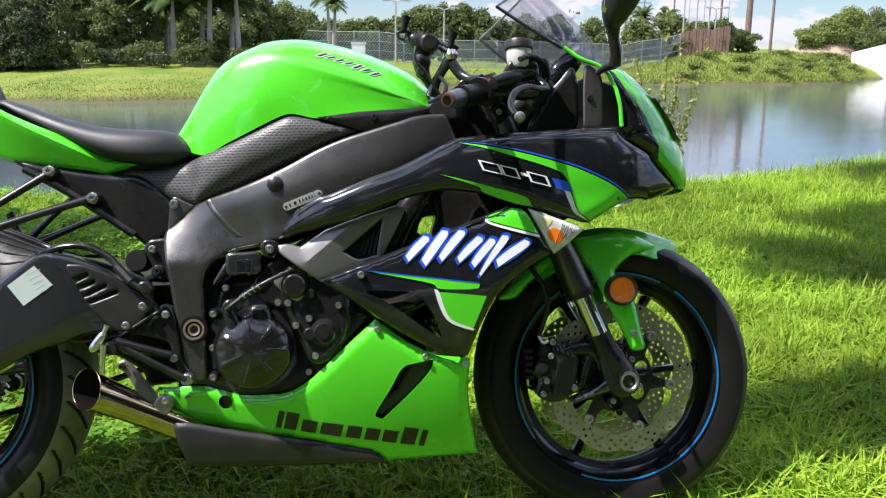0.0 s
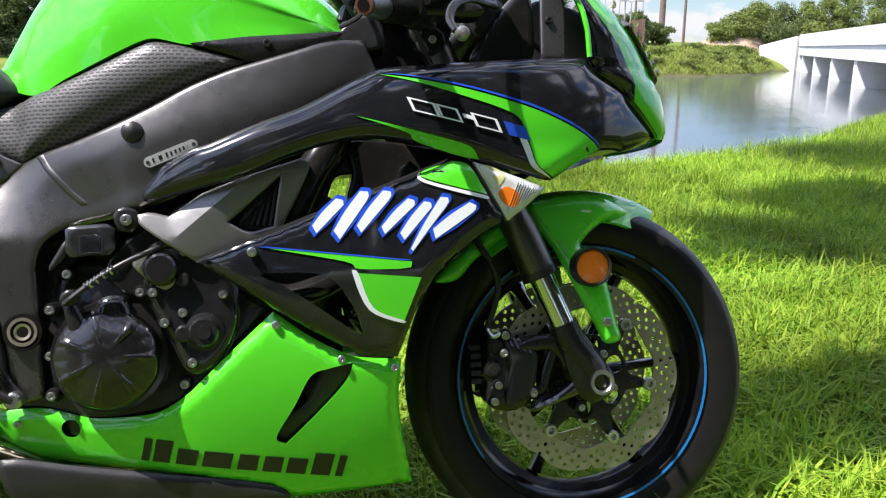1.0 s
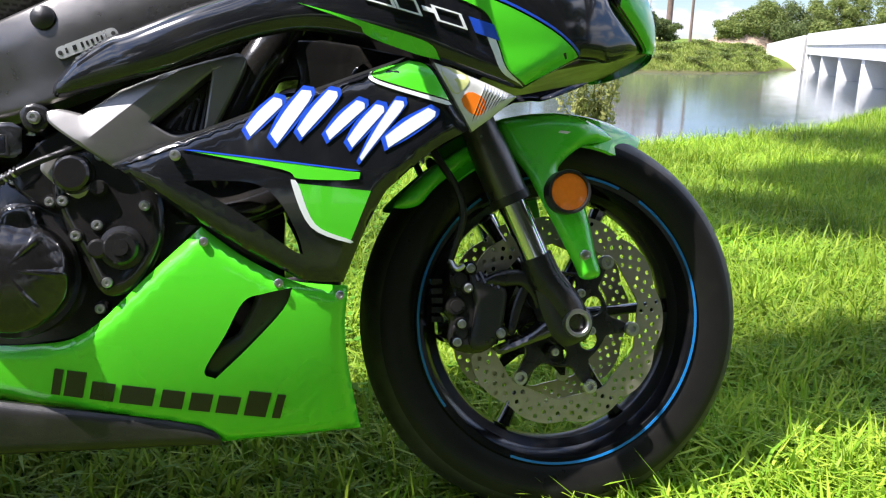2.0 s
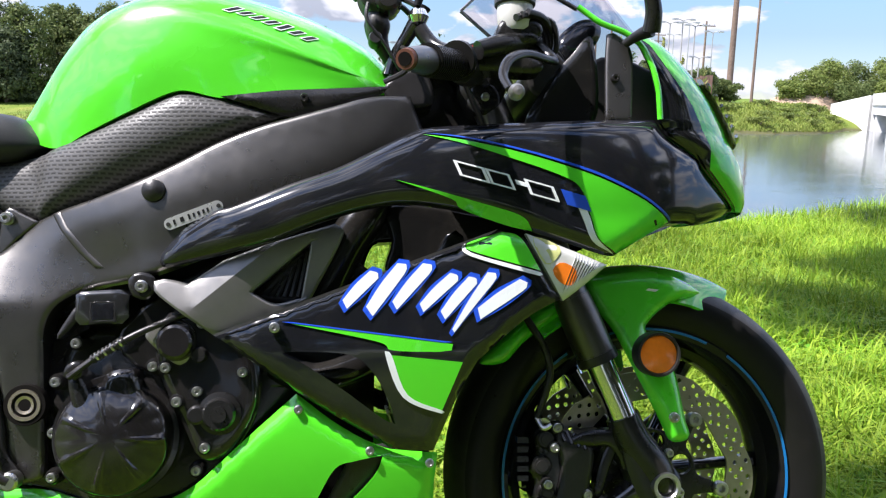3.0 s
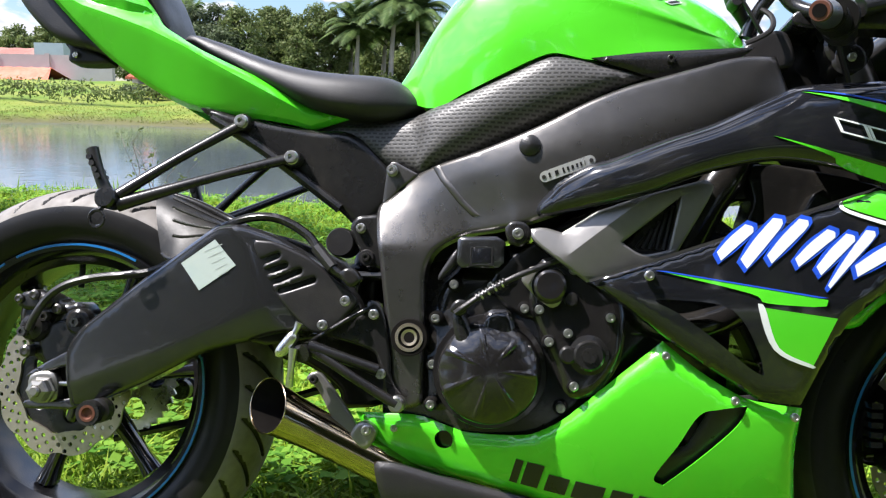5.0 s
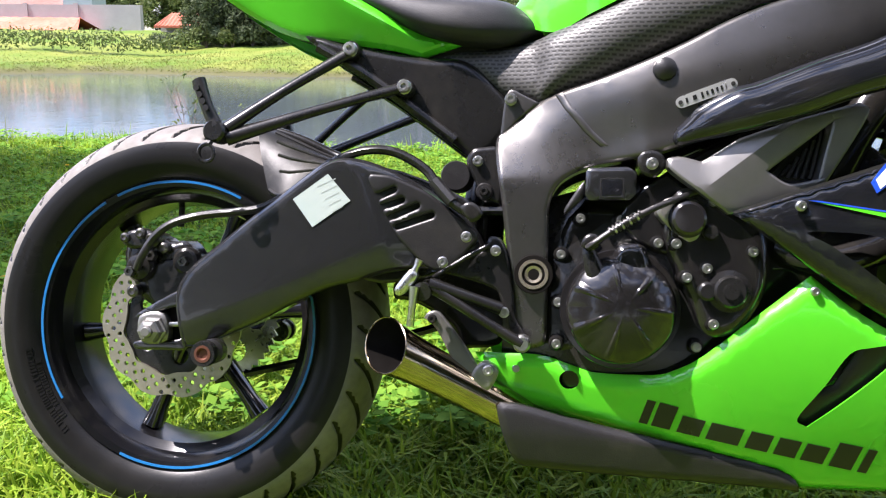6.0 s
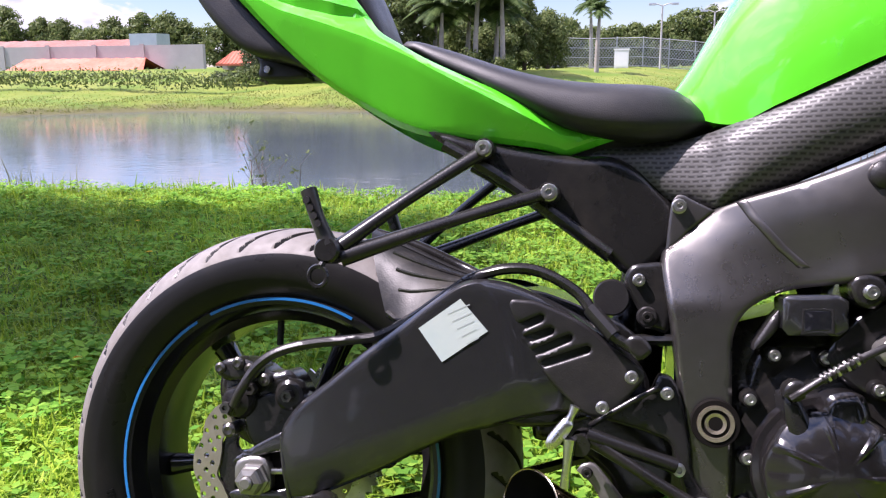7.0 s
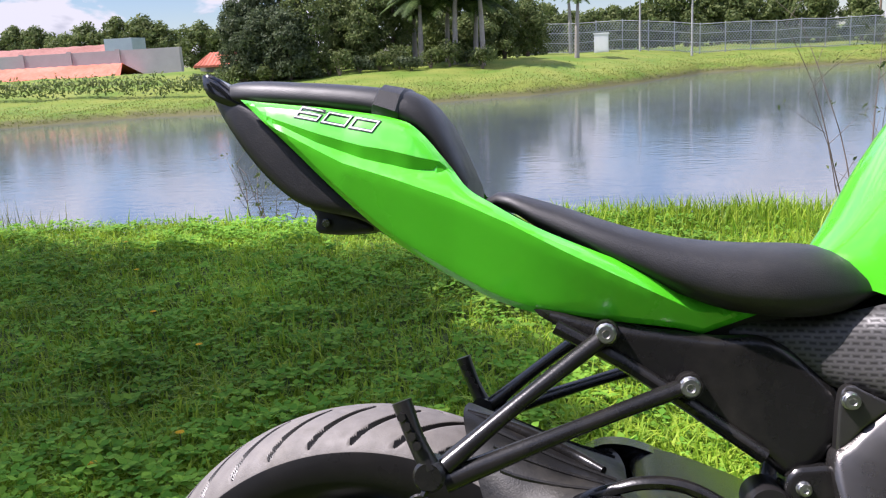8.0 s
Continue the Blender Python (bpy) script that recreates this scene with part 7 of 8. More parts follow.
for u, w, r, v in ((-.047, .366, .009, .122), (-.060, .445, .007, .128), (-.036, .452, .008, .128), (-.020, .446, .007, .128), (-.004, .432, .008, .118)):
    lathe("caliper_pin", [(0, v + .004), (r * .6, v + .005), (r, v + .002), (r, v - .02)], u, w, GUNMETAL, cal, seg=14)
for u, w, v in ((-.047, .396, .131), (.029, .414, .119), (-.020, .420, .121)):
    lathe("hex_bolt", [(.003, v + .005), (.004, v + .008), (.0075, v + .008), (.0082, v + .006), (.0082, v - .004)], u, w, GUNMETAL, cal, seg=6, smooth=20)
tube("rear_brake_hose", [e3(-.036, .400, .136), e3(-.024, .422, .142), e3(-.006, .451, .140), e3(.022, .471, .138), e3(.063, .483, .134), e3(.112, .490, .130), e3(.152, .499, .128), e3(.20, .530, .118)], .0062, BLACK_MATT, bike, "black rear brake hose", seg=8)
tube("brake_hose", [e3(.235, .556, .112), e3(.257, .570, .128), e3(.299, .584, .134), e3(.342, .582, .136), e3(.386, .559, .140), e3(.409, .531, .150), e3(.431, .511, .156), e3(.455, .498, .156)], .0068, BLACK_SATIN, bike, "", seg=8)
tube("hose_sleeve", [e3(.40, .543, .147), e3(.428, .514, .156)], .0092, BLACK_MATT, bike, seg=8, n=2)
slab("brake_switch", [(.440, .508), (.456, .515), (.470, .500), (.455, .488)], .145, .166, BLACK_SATIN, bike)

# engine ------------------------------------------------------------------------------
loft("crankcase", [[(u, -h, w0), (u, -h * .7, w1), (u, h * .7, w1), (u, h, w0), (u, h * .8, wb), (u, -h * .8, wb)] for u, h, w0, w1, wb in ((.50, .10, .40, .50, .28), (.56, .125, .42, .53, .25), (.66, .145, .44, .56, .24), (.80, .155, .46, .57, .25), (.92, .15, .47, .56, .28), (.99, .13, .47, .55, .33))], DARK, bike, "black engine crankcase", 30)
slab("cylinder_block", [(.66, .52), (.80, .62), (.92, .635), (1.03, .545), (1.0, .46), (.84, .44), (.70, .46)], -.15, .15, DARK, bike)
slab("cylinder_head", [(.80, .62), (.93, .635), (.94, .70), (.84, .70)], -.14, .14, DARK, bike)
slab("engine_cover", [(.572, .325), (.60, .312), (.70, .312), (.78, .33), (.84, .40), (.862, .46), (.83, .51), (.76, .545), (.70, .52), (.60, .515), (.57, .44)], .08, .118, DARK, bike, "black cast engine side cover", bevel=.008)
CL = (.659, .381)
def clutch_cover(u, w, sectors=7, seg=126):
    """A shallow dome with raised ribs running in from a rounded rim, and a flange."""
    rings = []
    prof = [(.002, 0), (.010, .0004), (.018, .0013), (.026, .0027), (.034, .0046), (.042, .0070), (.049, .0096), (.055, .0123), (.060, .0150), (.0645, .0180), (.0675, .0205), (.0695, .0235), (.0710, .0275), (.0718, .033), (.0722, .040), (.0722, .046), (.0790, .0465), (.0800, .049), (.0800, .07)]
    for r, drop in prof:
        ring = []
        for k in range(seg):
            a = 2 * math.pi * k / seg + .35
            off = abs((a * sectors / (2 * math.pi)) % 1 - .5) * 2          # 1 on a rib, 0 between two
            rib = min(1.0, max(0.0, (off - .80) / .10)) * min(1.0, max(0.0, (r - .020) / .012)) * (1 if r < .066 else max(0.0, 1 - (r - .066) / .005))
            dip = (1 - off) ** 1.0 * min(1.0, max(0.0, (r - .030) / .03)) * (1 if r < .066 else max(0.0, 1 - (r - .066) / .005))
            lean = max(0.0, 1 - r / .07)
            ring.append((u + .003 * lean + r * math.cos(a), -(.2010 - drop + .0022 * rib - .0035 * dip), w + .006 * lean + r * math.sin(a)))
        rings.append(ring)
    return loft("clutch_cover", rings, COVER, bike, "round glossy black clutch cover with raised ribs", 28)


clutch_cover(*CL)
slab("cover_boss", [(.648, .425), (.650, .462), (.684, .466), (.690, .428)], .13, .184, COVER, bike, bevel=.008)
slab("clutch_arm", [(.616, .415), (.606, .455), (.616, .464), (.628, .447), (.640, .412)], .13, .186, BLACK_SATIN, bike, bevel=.005)
lathe("starter_cover", [(0, .199), (.018, .199), (.0215, .196), (.0225, .184), (.025, .1835), (.025, .15)], .737, .504, COVER, bike, "round black pickup cover", 30)
slab("pickup_bracket", [(.698, .510), (.703, .523), (.717, .531), (.746, .529), (.760, .512), (.754, .485), (.742, .474), (.724, .483), (.712, .494)], .15, .1835, ALLOY, bike, "stained bare alloy bracket behind the pickup cover", bevel=.003)
slab("pickup_cover", [(.712, .47), (.715, .525), (.74, .545), (.80, .535), (.835, .49), (.84, .42), (.81, .365), (.77, .355), (.745, .40)], .14, .180, COVER, bike, bevel=.008)
lathe("inspection_cap", [(0, .200), (.010, .200), (.0105, .197), (.018, .197), (.021, .193), (.021, .188), (.027, .186), (.028, .17)], .793, .413, BLACK_SATIN, bike, seg=30)
lathe("inspection_cap", [(0, .193), (.009, .193), (.012, .190), (.013, .17)], .765, .412, BLACK_SATIN, bike, seg=24)
lathe("oil_boss", [(0, .192), (.008, .192), (.010, .188), (.011, .17)], .766, .487, BLACK_SATIN, bike, seg=24)
for u, w, v in ((.578, .45, .140), (.577, .385, .140), (.704, .471, .160), (.82, .465, .181), (.739, .428, .182), (.764, .441, .182), (.775, .370, .181), (.760, .336, .150), (.577, .328, .139), (.602, .500, .140), (.656, .500, .140), (.768, .527, .181), (.724, .471, .181), (.700, .325, .139)):
    lathe("bolt_boss", [(0, v), (.0085, v), (.0105, v - .004), (.012, .10)], u, w, DARK, bike, seg=12)
    bolt(u, w, v, .0082, bike)
slab("clutch_cable_stay", [(.603, .462), (.61, .478), (.625, .476), (.622, .458)], .17, .195, BLACK_SATIN, bike)
tube("clutch_cable", [e3(.610, .460, .195), e3(.643, .485, .197), e3(.68, .508, .196), e3(.712, .524, .190), e3(.748, .540, .180), e3(.82, .575, .15)], .0042, BLACK_MATT, bike, "ribbed black clutch cable", seg=8)
for k in range(9):
    s = k / 8
    q = e3(.640 + .036 * s, .483 + .023 * s, .1965)
    tube("cable_spring", [(q[0] - .0011, q[1], q[2] - .0008), (q[0] + .0011, q[1], q[2] + .0008)], .0062, STEEL if k % 2 else BLACK_MATT, bike, seg=8, n=1)
bx = new("control_box")
bx.parent = bike
tagged(bx, "black plastic control box with square window")
slab("body", [(.606, .563), (.612, .567), (.660, .570), (.672, .563), (.672, .534), (.664, .526), (.612, .524), (.606, .531)], .11, .166, SWING, bx, bevel=.004, raw=True)
slab("window", [(.627, .551), (.653, .552), (.654, .532), (.628, .530)], .160, .1668, BLACK_GLOSS, bx, raw=True, bevel=.0004)
slab("rim", [(.623, .555), (.657, .556), (.658, .528), (.624, .526)], .155, .1664, BLACK_MATT, bx, raw=True, bevel=.001, holes=[[np.array(q) for q in ((.627, .551), (.653, .552), (.654, .532), (.628, .530))]])
slab("bracket", [(.604, .55), (.604, .53), (.585, .508), (.578, .508), (.590, .530)], .12, .150, BLACK_MATT, bx)

# pipes, radiator and dark ducting behind the fairing
slab("radiator", [(1.02, .36), (1.07, .62), (1.11, .62), (1.06, .35)], -.17, .17, DARK, bike, "dark finned radiator")
for k in range(14):
    w = .38 + .016 * k
    tube("radiator_fin", [e3(1.015 + .19 * (w - .36), w, -.16), e3(1.015 + .19 * (w - .36), w, .16)], .003, BLACK_SATIN, bike, seg=5, n=1)
tube("intake_duct", [e3(.905, .45, .11), e3(.917, .55, .142), e3(.945, .625, .146), e3(.972, .672, .140), e3(1.0, .73, .11)], [.026, .026, .028, .030, .030], DARK, bike, "thick black radiator hose", seg=14)
tube("coolant_hose", [e3(.86, .47, .14), e3(.91, .455, .165), e3(.965, .47, .160), e3(1.02, .50, .14)], .021, DARK, bike, seg=12)
slab("air_duct", [(1.012, .69), (1.17, .668), (1.21, .64), (1.19, .62), (1.12, .62), (1.05, .60), (1.004, .596), (1.012, .640)], .07, .14, DARK, bike)
slab("air_duct", [(.90, .64), (.93, .67), (1.02, .70), (1.02, .645), (.986, .634), (.968, .590), (.945, .580)], .06, .12, DARK, bike)
slab("inner_fairing", [(.84, .50), (.97, .49), (1.02, .43), (1.05, .37), (1.12, .48), (1.20, .60), (1.10, .60), (.95, .55)], .06, .12, BLACK_MATT, bike)
slab("vent_grille", [(.836, .566), (.90, .63), (.892, .562), (.86, .555)], .15, .165, DARK, bike)
for k in range(5):
    u = .852 + .009 * k
    tube("grille_bar", [e3(u, .562, .168), e3(u + .012, .578 + .011 * k, .168)], .003, BLACK_MATT, bike, seg=6, n=1)

# exhaust ------------------------------------------------------------------------------
ex = new("exhaust")
ex.parent = bike
tagged(ex, "short heat-stained steel exhaust pipe")
a, b = Vector(e3(.340, .311, .138)), Vector(e3(.56, .203, .078))
d = (b - a).normalized()
up = d.orthogonal().normalized()
sd = d.cross(up)
# slash-cut mouth, hollow inside
cutn = Vector((-.62, -.74, .25)).normalized()


def pipe_ring(dist, r):
    """A ring of the pipe; near the mouth it tilts into the slanting cut."""
    ring = []
    for k in range(36):
        t = 2 * math.pi * k / 36
        o = (up * math.cos(t) + sd * math.sin(t)) * r
        q = a + d * dist + o
        ring.append(q + d * (-o.dot(cutn) / d.dot(cutn)) * max(0.0, 1 - dist / .14))
    return ring


rings = [pipe_ring(dist, r) for dist, r in ((.28, .029), (.14, .0295), (.08, .031), (.035, .034), (.0, .0385))]
inner = [pipe_ring(.0, .0370), pipe_ring(.035, .0325), pipe_ring(.13, .0275)]
loft("pipe", rings + inner[:1], EXHAUST, ex, "", 50, ends=False)
loft("bore", inner + [[q.lerp(sum(inner[2], Vector()) / 36, .98) for q in inner[2]]], SOOT_SHADE, ex, "sooty black bore", 50, ends=False)
tube("rim", [tuple(q) for q in rings[-1]] + [tuple(rings[-1][0])], .0010, EXHAUST, ex, "bright steel lip", seg=6, n=1)
tube("header", [tuple(a + d * .27), e3(.62, .190, .05), e3(.74, .185, .0), e3(.80, .185, -.02)], .034, EXHAUST, ex, seg=16)
for s in (1, -1):
    panel("belly_cover", [(.500, .236), (.515, .240), (.54, .238), (.62, .222), (.75, .200), (.88, .176), (.905, .150), (.88, .150), (.70, .150), (.56, .152), (.528, .160), (.509, .198)], lambda u, w: max(.136, h_low(u, max(w, .21)) - .008) - .22 * max(0, .20 - w), BLACK_MATT, bike, "matt black belly heat shield" if s == 1 else "", side=s, thick=.01, roll=.006)
bolt(.581, .204, .118, .0065, bike)

# rider's peg, brake pedal -----------------------------------------------------------------
slab("rearset_plate", [(.40, .418), (.425, .415), (.485, .40), (.50, .38), (.515, .33), (.530, .316), (.54, .33), (.52, .36), (.515, .40), (.50, .46), (.48, .47), (.47, .45), (.44, .44)], .12, .142, BLACK_SATIN, bike, "black rear-set foot peg plate")
for u, w in ((.449, .468), (.418, .432), (.489, .451), (.504, .367), (.455, .577)):
    bolt(u, w, .158 if u < .46 and w < .5 else .146 if w < .5 else .105, .0085, bike)
lathe("pedal_pivot", [(0, .164), (.009, .164), (.012, .160), (.012, .14)], .531, .327, STEEL, bike, seg=18)
tube("brake_pedal", [e3(.531, .327, .158), e3(.485, .352, .162), e3(.44, .378, .165), e3(.405, .398, .165)], [.008, .007, .007, .009], BLACK_SATIN, bike, "black brake pedal arm", seg=8)
tube("peg_arm", [e3(.500, .372, .150), e3(.45, .388, .160), e3(.402, .402, .166)], [.009, .008, .010], BLACK_SATIN, bike, seg=8)
tube("foot_peg", [e3(.399, .396, .150), e3(.394, .391, .176)], [.012, .013], BLACK_SATIN, bike, "short black foot peg", seg=12)
slab("peg_lug", [(.357, .392), (.363, .403), (.377, .420), (.385, .418), (.386, .409), (.369, .387), (.360, .385)], .166, .182, STEEL, bike, "bright bare metal peg lug", bevel=.004)
tube("lug_rod", [e3(.381, .415, .174), e3(.385, .424, .174), e3(.389, .434, .174)], [.006, .0042, .006], STEEL, bike, seg=8, n=1)
tube("link_rod", [e3(.384, .398, .178), e3(.382, .369, .178), e3(.380, .344, .174)], [.007, .0048, .0055], STEEL, bike, seg=8)
tube("push_rod", [e3(.405, .41, .150), e3(.445, .437, .150), e3(.480, .458, .148)], .0035, BLACK_SATIN, bike, seg=8)
slab("lower_stay", [(.391, .352), (.403, .362), (.418, .355), (.467, .293), (.463, .278), (.444, .280), (.410, .336)], .118, .126, CAST, bike, "bare alloy exhaust stay", bevel=.002)
bolt(.403, .351, .127, .0075, bike, BLACK_SATIN)
slab("pipe_bracket", [(.470, .291), (.486, .295), (.499, .282), (.486, .256), (.462, .270)], .112, .130, ALLOY, bike, "bronze-stained exhaust bracket", bevel=.003)
bolt(.485, .284, .131, .0085, bike, None)
slab("linkage", [(.335, .372), (.338, .400), (.403, .424), (.495, .440), (.504, .325), (.450, .304), (.431, .308), (.425, .330), (.389, .357), (.357, .370)], .02, .06, DARK, bike, "black suspension linkage", bevel=.006)
lathe("reservoir", [(0, .105), (.020, .105), (.022, .10), (.022, .05), (0, .05)], .424, .555, BLACK_MATT, bike, "round black brake reservoir", 24)
slab("frame_bracket", [(.438, .577), (.445, .592), (.460, .597), (.490, .592), (.492, .522), (.474, .519), (.461, .523), (.455, .542), (.444, .560)], .06, .103, BLACK_SATIN, bike, "black two-bolt bracket on the frame", bevel=.004)
lathe("bracket_boss", [(0, .107), (.0105, .107), (.0125, .104), (.0125, .09)], .466, .534, BLACK_MATT, bike, seg=20)
bolt(.466, .534, .107, .0085, bike, BLACK_SATIN)
tube("shock", [e3(.47, .62, 0), e3(.455, .45, 0), e3(.47, .33, 0)], [.03, .034, .02], DARK, bike, seg=14)
tube("tie_bar", [e3(.44, .505, .10), e3(.50, .508, .10)], .007, BLACK_SATIN, bike, seg=8, n=1)
# side stand on the far side
tube("side_stand", [e3(.55, .26, -.13), e3(.58, .14, -.22), e3(.585, .088, -.262)], [.012, .011, .010], BLACK_SATIN, bike, "black side stand", seg=10)
slab("stand_foot", [(.55, .078), (.55, .088), (.62, .088), (.62, .078)], -.31, -.24, BLACK_SATIN, bike, raw=True)

# front end -------------------------------------------------------------------------------
AX = Vector((1.400, 0, .299))
FORK_TOP = Vector((1.135, 0, .90))


def fork_at(w, h):
    k = (w - .335) / (.90 - .335)
    return (1.372 + (1.125 - 1.372) * k, -h, w)


for s in (1, -1):
    fk = new("fork_leg")
    fk.parent = bike
    tagged(fk, "black inverted fork leg with chrome slider")
    tube("upper_tube", [fork_at(.92, s * .104), fork_at(.70, s * .104), fork_at(.56, s * .104)], .0255, GUNMETAL, fk, seg=20, n=2)
    tube("seal_collar", [fork_at(.565, s * .104), fork_at(.535, s * .104), fork_at(.482, s * .104)], [.0265, .0285, .0285], GUNMETAL, fk, seg=20, n=2)
    tube("dust_ring", [fork_at(.484, s * .104), fork_at(.472, s * .104)], .030, BLACK_MATT, fk, seg=20, n=1)
    tube("chrome_slider", [fork_at(.475, s * .104), fork_at(.40, s * .104), fork_at(.385, s * .104)], .0205, CHROME, fk, "bright chrome fork slider", seg=24, n=1)
    tube("lower_casting", [fork_at(.395, s * .104), fork_at(.36, s * .104), (1.392, -s * .104, .318), (1.400, -s * .104, .290)], [.024, .026, .027, .024], BLACK_SATIN, fk, seg=18)
    slab("leg_casting", [(1.334, .394), (1.361, .402), (1.380, .362), (1.400, .322), (1.418, .302), (1.416, .278), (1.390, .264), (1.368, .278), (1.352, .312), (1.342, .35)], .084, .124, BLACK_MATT, fk, side=s, bevel=.008)
    slab("axle_clamp", [(1.37, .318), (1.385, .330), (1.415, .326), (1.432, .30), (1.420, .272), (1.39, .268), (1.372, .285)], .080, .112, BLACK_SATIN, fk, side=s, bevel=.006)
    lathe("axle_end", [(.013, .100), (.0135, .133), (.0155, .1355), (.0195, .1355), (.0205, .132), (.0205, .100)], 1.400, .299, STEEL, fk, seg=30, side=s)
    lathe("axle_bore", [(0, .126), (.0137, .126), (.0137, .12)], 1.400, .299, DARK, fk, seg=24, side=s)
    slab("caliper_arm", [(1.284, .260), (1.294, .256), (1.331, .268), (1.379, .284), (1.396, .302), (1.384, .318), (1.360, .302), (1.331, .281)], .080, .116, SWING, fk, side=s, bevel=.004)
    slab("caliper_arm", [(1.267, .358), (1.288, .373), (1.333, .375), (1.375, .360), (1.383, .325), (1.350, .318), (1.341, .336), (1.325, .352), (1.296, .352)], .080, .108, BLACK_SATIN, fk, side=s, bevel=.004)
    slab("caliper_arm", [(1.338, .372), (1.352, .372), (1.330, .322), (1.318, .286), (1.306, .284), (1.316, .330)], .078, .100, BLACK_SATIN, fk, side=s, bevel=.003)
    for u, w in ((1.378, .254), (1.420, .339), (1.435, .283)):
        bolt(u, w, .090, .0075, fk, None, s)
    tube("clamp_stud", [(1.378, -s * .072, .254), (1.378, -s * .09, .254)], .010, BLACK_SATIN, fk, seg=10, n=1)
    cp = new("front_caliper")
    cp.parent = bike
    tagged(cp, "black radial front brake caliper")
    slab("body", [(1.222, .371), (1.249, .385), (1.278, .362), (1.300, .350), (1.303, .309), (1.294, .276), (1.269, .256), (1.232, .260), (1.218, .279), (1.222, .303), (1.212, .319), (1.224, .343)], .050, .094, DARK, cp, side=s, bevel=.007, n=3)
    slab("face_plate", [(1.251, .370), (1.275, .360), (1.303, .349), (1.301, .314), (1.288, .271), (1.262, .261), (1.249, .272), (1.258, .319)], .088, .1060, BLACK_MATT, cp, side=s, bevel=.005, n=3)
    for k in range(4):
        tube("face_rib", [e3(1.256 + .010 * k, .377 - .004 * k, s * .096), e3(1.262 + .010 * k, .360 - .004 * k, s * .106)], .0032, BLACK_SATIN, cp, seg=6, n=1)
    for k in range(3):
        tube("face_rib", [e3(1.270 + .009 * k, .262 + .004 * k, s * .096), e3(1.273 + .008 * k, .276 + .004 * k, s * .106)], .0032, BLACK_SATIN, cp, seg=6, n=1)
    for u, w, r in ((1.236, .362, .014), (1.230, .325, .015), (1.236, .288, .013)):
        lathe("piston_boss", [(0, .1015), (r * .55, .1015), (r * .6, .0995), (r * .8, .0995), (r, .096), (r, .08)], u, w, BLACK_SATIN, cp, seg=20, side=s)
    for u, w, r in ((1.251, .379, .0075), (1.247, .351, .0075), (1.237, .300, .0072), (1.230, .274, .0072), (1.293, .285, .0085)):
        lathe("bolt_boss", [(0, .104), (r * 1.2, .104), (r * 1.35, .101), (r * 1.35, .09)], u, w, BLACK_SATIN, cp, seg=14, side=s)
        bolt(u, w, .1045, r, cp, None, s)
    tube("bleed_pipe", [e3(1.224, .392, s * .090), e3(1.232, .378, s * .098), e3(1.243, .383, s * .101)], .0038, STEEL, cp, seg=7)
    for k in range(5):
        w = .302 + .0135 * k
        slab("pad_fin", [(1.196, w), (1.196, w + .008), (1.212, w + .008), (1.212, w)], .062, .092, DARK, cp, raw=True, side=s)
    for k in range(5):
        u, w = 1.2700 + .0030 * k, .300 + .0082 * k
        slab("caliper_mark", [(u, w), (u + .0085, w - .002), (u + .0095, w + .002), (u + .001, w + .004)], .1062, .1072, WHITE_INK, cp, raw=True, side=s, bevel=.0002)
    tube("front_brake_hose", [(1.224, -s * .090, .392), (1.237, -s * .096, .431), (1.242, -s * .098, .462), (1.232, -s * .098, .496), (1.211, -s * .095, .53), (1.185, -s * .08, .58)], .0055, BLACK_MATT, bike, "", seg=8)

# front fender: a curved shell with side plates
def fender():
    rings = []
    for k in range(26):
        a = radians(62 + 66 * k / 25)
        r = .318
        nar = ease(k / 25, (0, .12, .3, 1), (.030, .058, .074, .074))
        row = []
        for j in range(17):
            t = (j / 16 - .5) * 2
            drop = .055 * abs(t) ** 3.2
            row.append((1.400 + (r - drop) * math.cos(a), -nar * t, .299 + (r - drop) * math.sin(a)))
        rings.append(row + [(1.400 + (x - 1.4) * .988, y * .95, .299 + (z - .299) * .988) for x, y, z in reversed(row)])
    return loft("front_fender", rings, GREEN, bike, "lime green front fender", 40)


fender()
FEND = [(1.295, .589), (1.332, .600), (1.389, .605), (1.44, .593), (1.482, .579), (1.510, .569, True), (1.465, .566), (1.422, .555), (1.392, .533), (1.384, .515), (1.412, .487), (1.430, .398), (1.437, .370), (1.425, .361), (1.408, .363), (1.398, .383), (1.363, .455), (1.339, .510), (1.315, .545)]


def h_fend(u, w):
    top = ease(u, (1.28, 1.36, 1.44, 1.52), (.118, .112, .092, .03))
    low = ease(w, (.36, .45, .52, .60), (.136, .130, .110, .096))
    k = lerp(w, (.49, .57), (0, 1))
    return low * (1 - k) + min(top, low) * k


